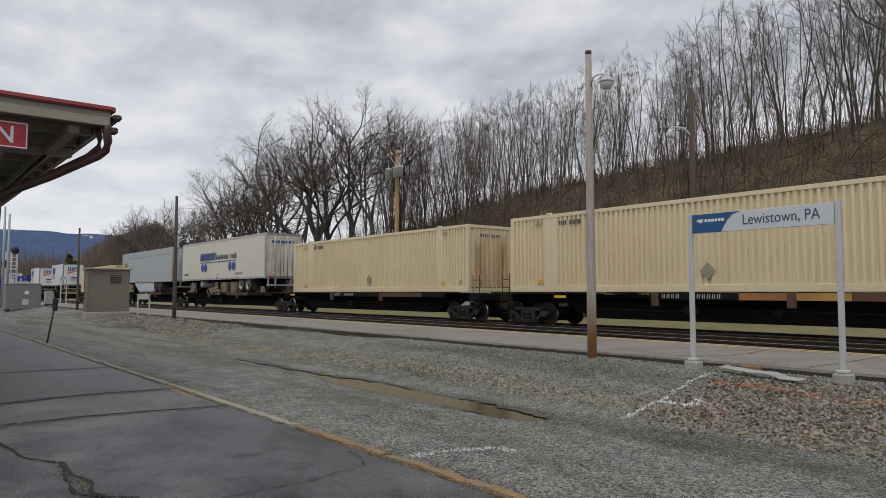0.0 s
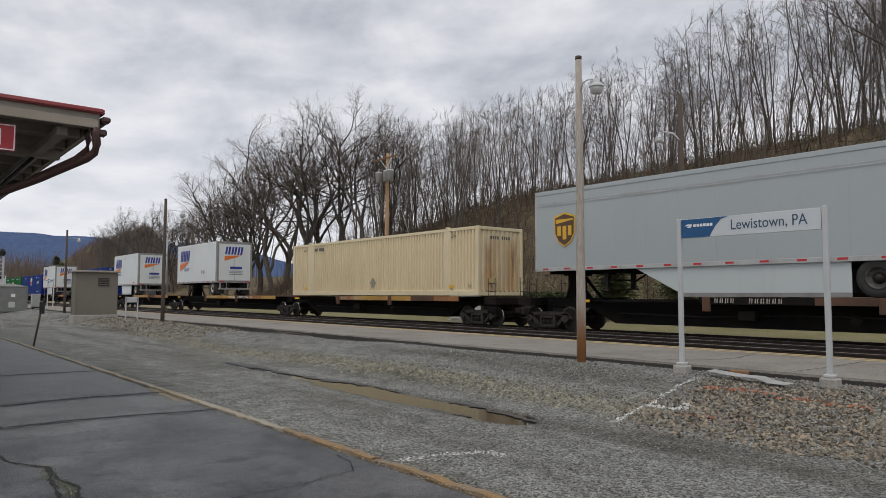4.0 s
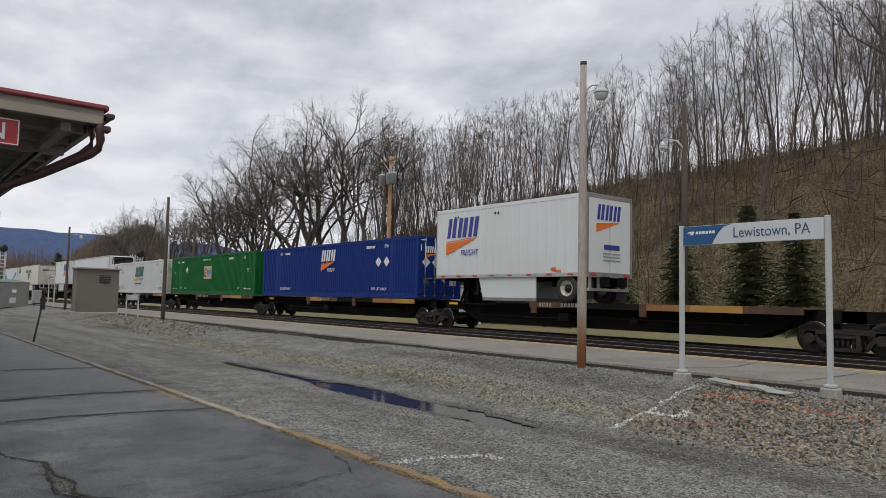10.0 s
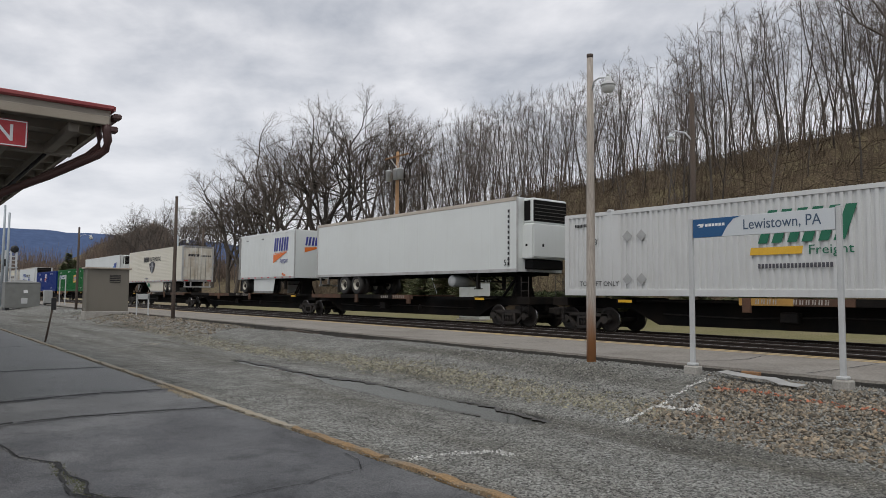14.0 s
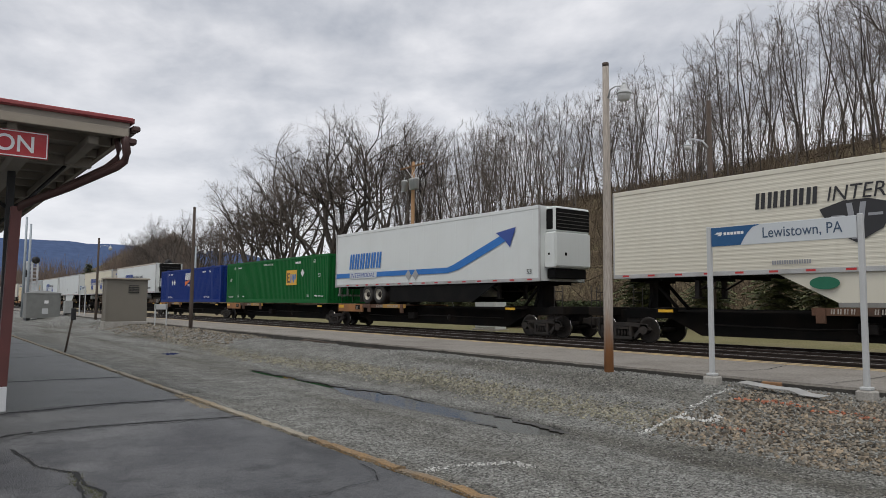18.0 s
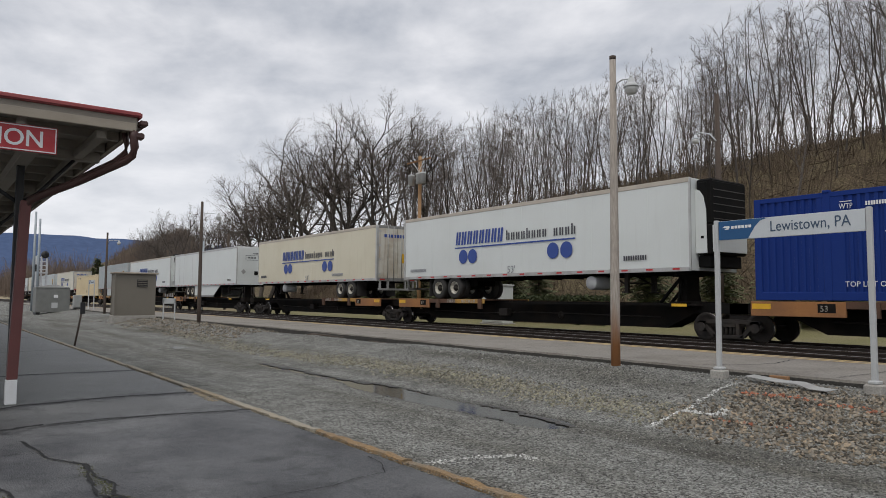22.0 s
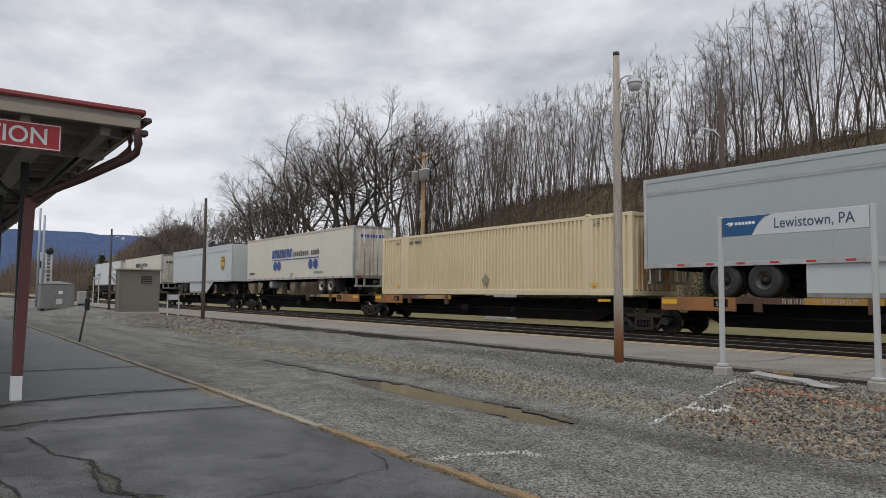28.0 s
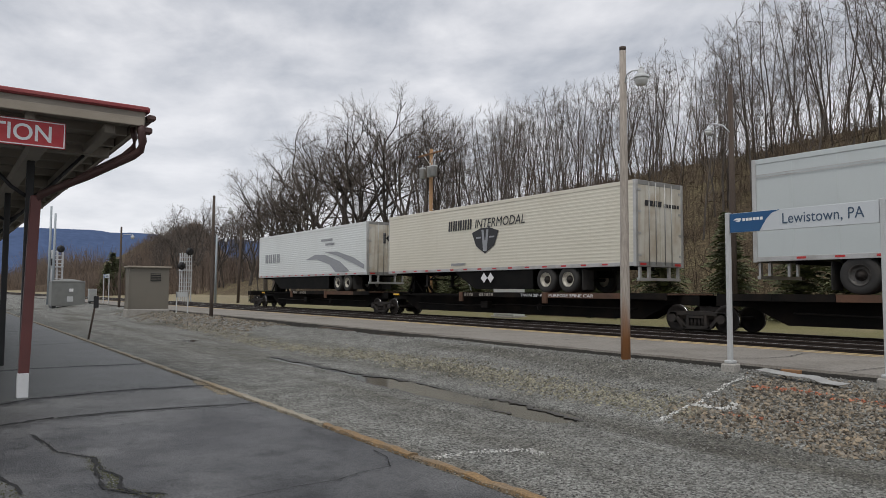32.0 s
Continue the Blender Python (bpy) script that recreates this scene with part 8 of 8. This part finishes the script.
def build_woods():
    lab = "leafless slender grey-brown woodland tree on the hillside"
    count = 0
    while count < 240:
        x, y = tree_rng.uniform(-80, 2), 33 + 26 * tree_rng.random() ** 0.75
        if not 0.24 < -x / y < 1.5:
            continue
        h = canopy(x, y) * tree_rng.choice((1.0, 0.97, 0.9, 0.8, 0.68, 0.55))
        plant(x, y, tree_rng.choice(SLENDER), min(max(h, 5.0), 15) / 12.9, "bare_tree", lab, "leafless hillside trees")
        count += 1
    count = 0
    while count < 34:
        y = 36 + 24 * tree_rng.random()
        x = -y * tree_rng.uniform(1.5, 4.2)
        if y < foot(x) + 2:
            continue
        h = canopy(x, y) * tree_rng.uniform(0.55, 0.95)
        plant(x, y, tree_rng.choice(SLENDER), min(h, 17) / 12.9, "bare_tree", lab, "leafless hillside trees")
        count += 1
    for _ in range(36):
        x = tree_rng.uniform(-300, -170)
        y = tree_rng.uniform(34, 75) if tree_rng.random() < 0.7 else tree_rng.uniform(-6, 6)
        plant(x, y, tree_rng.choice(SLENDER), tree_rng.uniform(0.7, 1.1), "bare_tree", "distant leafless tree beside the line", "leafless hillside trees")
    lab = "broad leafless tree with crooked dark limbs"
    for k in range(13):
        s = 1.38 + 1.25 * (k + tree_rng.random()) / 13
        y = tree_rng.uniform(35, 41)
        x = -s * y
        plant(x, y, BROAD[k % 7], canopy(x, y) * tree_rng.uniform(0.84, 1.0) / 15.6, "spreading_tree", lab, "broad leafless trees")
    for k in range(10):
        s = 2.65 + 1.5 * (k + tree_rng.random()) / 10
        y = tree_rng.uniform(46, 54)
        x = -s * y
        plant(x, y, BROAD[k % 7], min(canopy(x, y), 20) * tree_rng.uniform(0.8, 1.0) / 15.6, "spreading_tree", lab, "broad leafless trees")
    plant(-9.4, 33.5, BROAD[4], 0.92, "spreading_tree", lab, "broad leafless trees")


build_woods()


def brush():
    """Thin dry stems, saplings and fallen branches over the slope."""
    rng = random.Random(8)
    w = Wood()
    for _ in range(5200):
        x = rng.uniform(-95, 2)
        up = rng.random() ** 1.2
        y = foot(x) + 23 * up - 0.6
        p = Vector((x, y, ground_z(x, y) - 0.05))
        tall = 2.2 - 1.2 * up
        for _ in range(rng.randint(4, 7)):
            d = Vector((rng.gauss(0, 0.38), rng.gauss(0, 0.38), 1))
            q = p + Vector((rng.gauss(0, 0.3), rng.gauss(0, 0.3), 0))
            w.limb([q, q + d * rng.uniform(0.4, 1.0) * tall * 0.75], [0.013, 0.005], 3)
    for _ in range(1700):
        x = rng.uniform(-95, 2)
        y = foot(x) + 24 * rng.random() ** 0.7
        p = Vector((x, y, ground_z(x, y) - 0.05))
        stem = bent(rng, p, Vector((rng.gauss(0, 0.16), rng.gauss(0, 0.16), 1)), rng.uniform(1.8, 5.6), 3, 0.10, 0.03)
        w.limb(stem, [0.022, 0.018, 0.012, 0.006], 3)
        for _ in range(9):
            a, d = along(stem, rng.uniform(0.25, 1.0))
            e = aim(rng, d, rng.uniform(0.4, 0.9)) * rng.uniform(0.3, 0.9)
            w.limb([a, a + e], [0.008, 0.004], 3)
    for _ in range(700):
        x = rng.uniform(-60, 2)
        y = foot(x) + 20 * rng.random()
        p = Vector((x, y, ground_z(x, y) + 0.08))
        pts = bent(rng, p, Vector((rng.gauss(0, 1), rng.gauss(0, 0.5), rng.uniform(-0.1, 0.5))), rng.uniform(0.8, 3.5), 2, 0.15, 0.0)
        w.limb(pts, [0.035, 0.025, 0.01], 3)
    ob = new("undergrowth", w.mesh("undergrowth", M["brush"]))
    tagged(ob, "tangled dry stems and saplings on the slope", "undergrowth", kind="stuff")


brush()


def spruce_mesh(seed, h):
    rng = random.Random(seed)
    w, needles = Wood(), ([], [])
    w.limb([Vector((0, 0, -0.3)), Vector((0, 0, h * 0.5)), Vector((0, 0, h * 0.98))], [0.11, 0.07, 0.015], 6)
    z = 0.35
    V, F = needles
    while z < h * 0.98:
        reach = 0.15 + (1 - z / h) ** 0.85 * h * 0.30
        for k in range(6):
            a = rng.uniform(0, 6.28)
            L = reach * rng.uniform(0.45, 1.2)
            d = Vector((math.cos(a), math.sin(a), rng.uniform(-0.25, 0.35)))
            side = Vector((-math.sin(a), math.cos(a), 0))
            p0 = Vector((0, 0, z))
            steps = max(3, int(L / 0.13))
            for s in range(1, steps + 1):
                c = p0 + d * (L * s / steps) - Vector((0, 0, 0.22 * (s / steps) ** 2 * L))
                ww = 0.26 * (1.15 - s / steps) + 0.07
                for sg in (-1, 1):
                    tip = c + side * sg * ww + d * 0.16 + Vector((0, 0, rng.uniform(-0.09, 0.05)))
                    o = len(V)
                    V.extend((c - d * 0.07, c + d * 0.08 + Vector((0, 0, 0.04)), tip))
                    F.append((o, o + 1, o + 2))
        z += 0.05 + 0.05 * rng.random()
    return w.mesh("trunk", M["bark"]), link_mesh("crown", V, F, M["needles"])


SPRUCES = [spruce_mesh(300 + k, 5.6) for k in range(4)]
for x, y, s in ((-21.3, 28.3, 0.93), (-18.0, 28.8, 0.86), (-14.4, 28.2, 0.96), (-12.6, 28.6, 0.88), (-29.0, 28.6, 0.72), (-31.6, 28.4, 0.94), (-33.9, 28.7, 0.76), (-35.6, 28.3, 0.81), (-37.9, 28.5, 0.72), (-39.3, 28.9, 0.62), (-44.0, 29.0, 0.78), (-46.5, 28.6, 0.85), (-48.6, 29.2, 0.7), (-41.8, 29.4, 0.66)):
    plant(x, y, SPRUCES[int(abs(x) * 7) % 4], s, "spruce_tree", "dark green young spruce at the foot of the hill", "spruces by the track")
for x, y, k in ((-170, 31.0, 1.75), (-173, 32.6, 1.5), (-166, 29.4, 1.35), (-171, 34.0, 1.2)):
    plant(x, y, SPRUCES[int(y) % 4], k, "spruce_tree", "dark green spruce far along the track", "spruces by the track")


def hedge(x0, x1, y, h, label):
    rng = random.Random(int(abs(x0)))
    V, F = [], []
    for _ in range(int((x1 - x0) * 900)):
        x, yy, z = rng.uniform(x0, x1), y + rng.uniform(-0.6, 0.6), rng.uniform(0.0, h) if rng.random() < 0.6 else h + rng.gauss(0, 0.05)
        c = Vector((x, yy, 0.3 + z))
        o = len(V)
        for _ in range(3):
            V.append(c + Vector((rng.gauss(0, 0.06), rng.gauss(0, 0.06), rng.gauss(0, 0.06))))
        F.append((o, o + 1, o + 2))
    ob = thing("hedge", pose(0, 0, 0), label, "hedge", "clipped hedges")
    part("foliage", link_mesh("foliage", V, F, M["hedge_leaf"]), None, ob)
    part("stem_core", boxes((x0 + 0.1, x1 - 0.1, y - 0.45, y + 0.45, 0.1, h + 0.15)), M["brush"], ob)


hedge(-29.5, -22.5, 27.0, 1.35, "clipped dark green hedge beyond the tracks")
hedge(-73.0, -66.0, 27.5, 1.1, "dark clipped hedge on the grass")


def far_woods():
    """Distant bare woodland as many thin upright stems and twig fans."""
    rng = random.Random(21)
    V, F = [], []
    for _ in range(3800):
        a = radians(rng.uniform(-4, 24))
        dist = rng.uniform(150, 420)
        x, y = -dist * math.cos(a), dist * math.sin(a)
        if abs(y - 20) < 13:
            continue
        z0 = ground_z(x, y) if y > 23 else 0
        h = rng.uniform(3, 7.5) * (0.5 + 0.5 * smooth(25, 60, y)) * (1 - 0.35 * smooth(70, 110, y))
        for q in range(5):
            d = Vector((rng.gauss(0, 0.22), rng.gauss(0, 0.22), 1))
            p = Vector((x + rng.gauss(0, 0.6), y + rng.gauss(0, 0.6), z0))
            e = p + d * h * rng.uniform(0.6, 1.0)
            o = len(V)
            V.extend((p + Vector((0, -0.07, 0)), p + Vector((0, 0.07, 0)), e + Vector((0, 0.02, 0)), e + Vector((0, -0.02, 0))))
            F.append((o, o + 1, o + 2, o + 3))
    for _ in range(9500):
        a = radians(rng.uniform(8.5, 20))
        dist = rng.uniform(165, 345)
        x, y = -dist * math.cos(a), dist * math.sin(a)
        z0, h = ground_z(x, y) - 0.2, rng.uniform(3.0, 6.5)
        for q in range(3):
            p = Vector((x + rng.gauss(0, 0.6), y + rng.gauss(0, 0.6), z0))
            e = p + Vector((rng.gauss(0, 0.2), rng.gauss(0, 0.25), 1)) * h * rng.uniform(0.6, 1.0)
            o = len(V)
            V.extend((p + Vector((0, -0.06, 0)), p + Vector((0, 0.06, 0)), e + Vector((0, 0.02, 0)), e + Vector((0, -0.02, 0))))
            F.append((o, o + 1, o + 2, o + 3))
    for _ in range(2600):
        x, y = -rng.uniform(540, 780), rng.uniform(-45, 105)
        h = rng.uniform(8, 15) * (1 + 1.5 * smooth(35, 75, y))
        for q in range(4):
            p = Vector((x + rng.gauss(0, 1.2), y + rng.gauss(0, 1.2), 0))
            e = p + Vector((rng.gauss(0, 0.15), rng.gauss(0, 0.22), 1)) * h * rng.uniform(0.6, 1.0)
            o = len(V)
            V.extend((p + Vector((0, -0.16, 0)), p + Vector((0, 0.16, 0)), e + Vector((0, 0.05, 0)), e + Vector((0, -0.05, 0))))
            F.append((o, o + 1, o + 2, o + 3))
    tagged(new("far_woods", link_mesh("far_woods", V, F, M["far_wood"])), "distant leafless brown woodland", "woodland", kind="stuff")


far_woods()

# ridge on the horizon; the blue of distance haze is painted into its colour
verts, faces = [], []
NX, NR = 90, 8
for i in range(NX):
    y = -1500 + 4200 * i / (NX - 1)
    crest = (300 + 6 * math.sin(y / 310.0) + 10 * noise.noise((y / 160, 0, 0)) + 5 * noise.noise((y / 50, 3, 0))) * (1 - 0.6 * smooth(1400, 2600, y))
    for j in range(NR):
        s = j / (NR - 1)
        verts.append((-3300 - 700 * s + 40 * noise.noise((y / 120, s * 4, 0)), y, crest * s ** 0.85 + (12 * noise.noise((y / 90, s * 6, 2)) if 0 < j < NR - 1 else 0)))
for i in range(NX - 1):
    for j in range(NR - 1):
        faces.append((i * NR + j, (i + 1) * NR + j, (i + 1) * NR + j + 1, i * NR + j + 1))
tagged(new("backdrop", link_mesh("backdrop", verts, faces, M["haze_blue"], True)), "long wooded ridge on the horizon, coloured blue for distance haze", "mountain", kind="structure")


# ---- what moves ----
def motions():
    times = [k * 2.0 for k in range(17)]
    for ob, x, z in MOVERS:
        walk(ob, [(t, pose(x + run(t), TRACK_Y, z)) for t in times])
    # the wheels roll; one row a frame keeps each turn under a right angle
    rolls = [(k / FPS, math.degrees(run(k / FPS) / WHEEL_R)) for k in range(32 * FPS + 1)]
    first = {}
    for ob, x in SPINNERS:
        if x not in first:
            walk(ob, [(t, pose(x, 0, WHEEL_R, 0, a, 0)) for t, a in rolls])
            first[x] = ob.animation_data
        else:
            # all wheels turn alike, so the rest roll by the same keys
            ob.rotation_mode = "QUATERNION"
            keys = ob.animation_data_create()
            keys.action = first[x].action
            keys.action_slot = first[x].action_slot


motions()
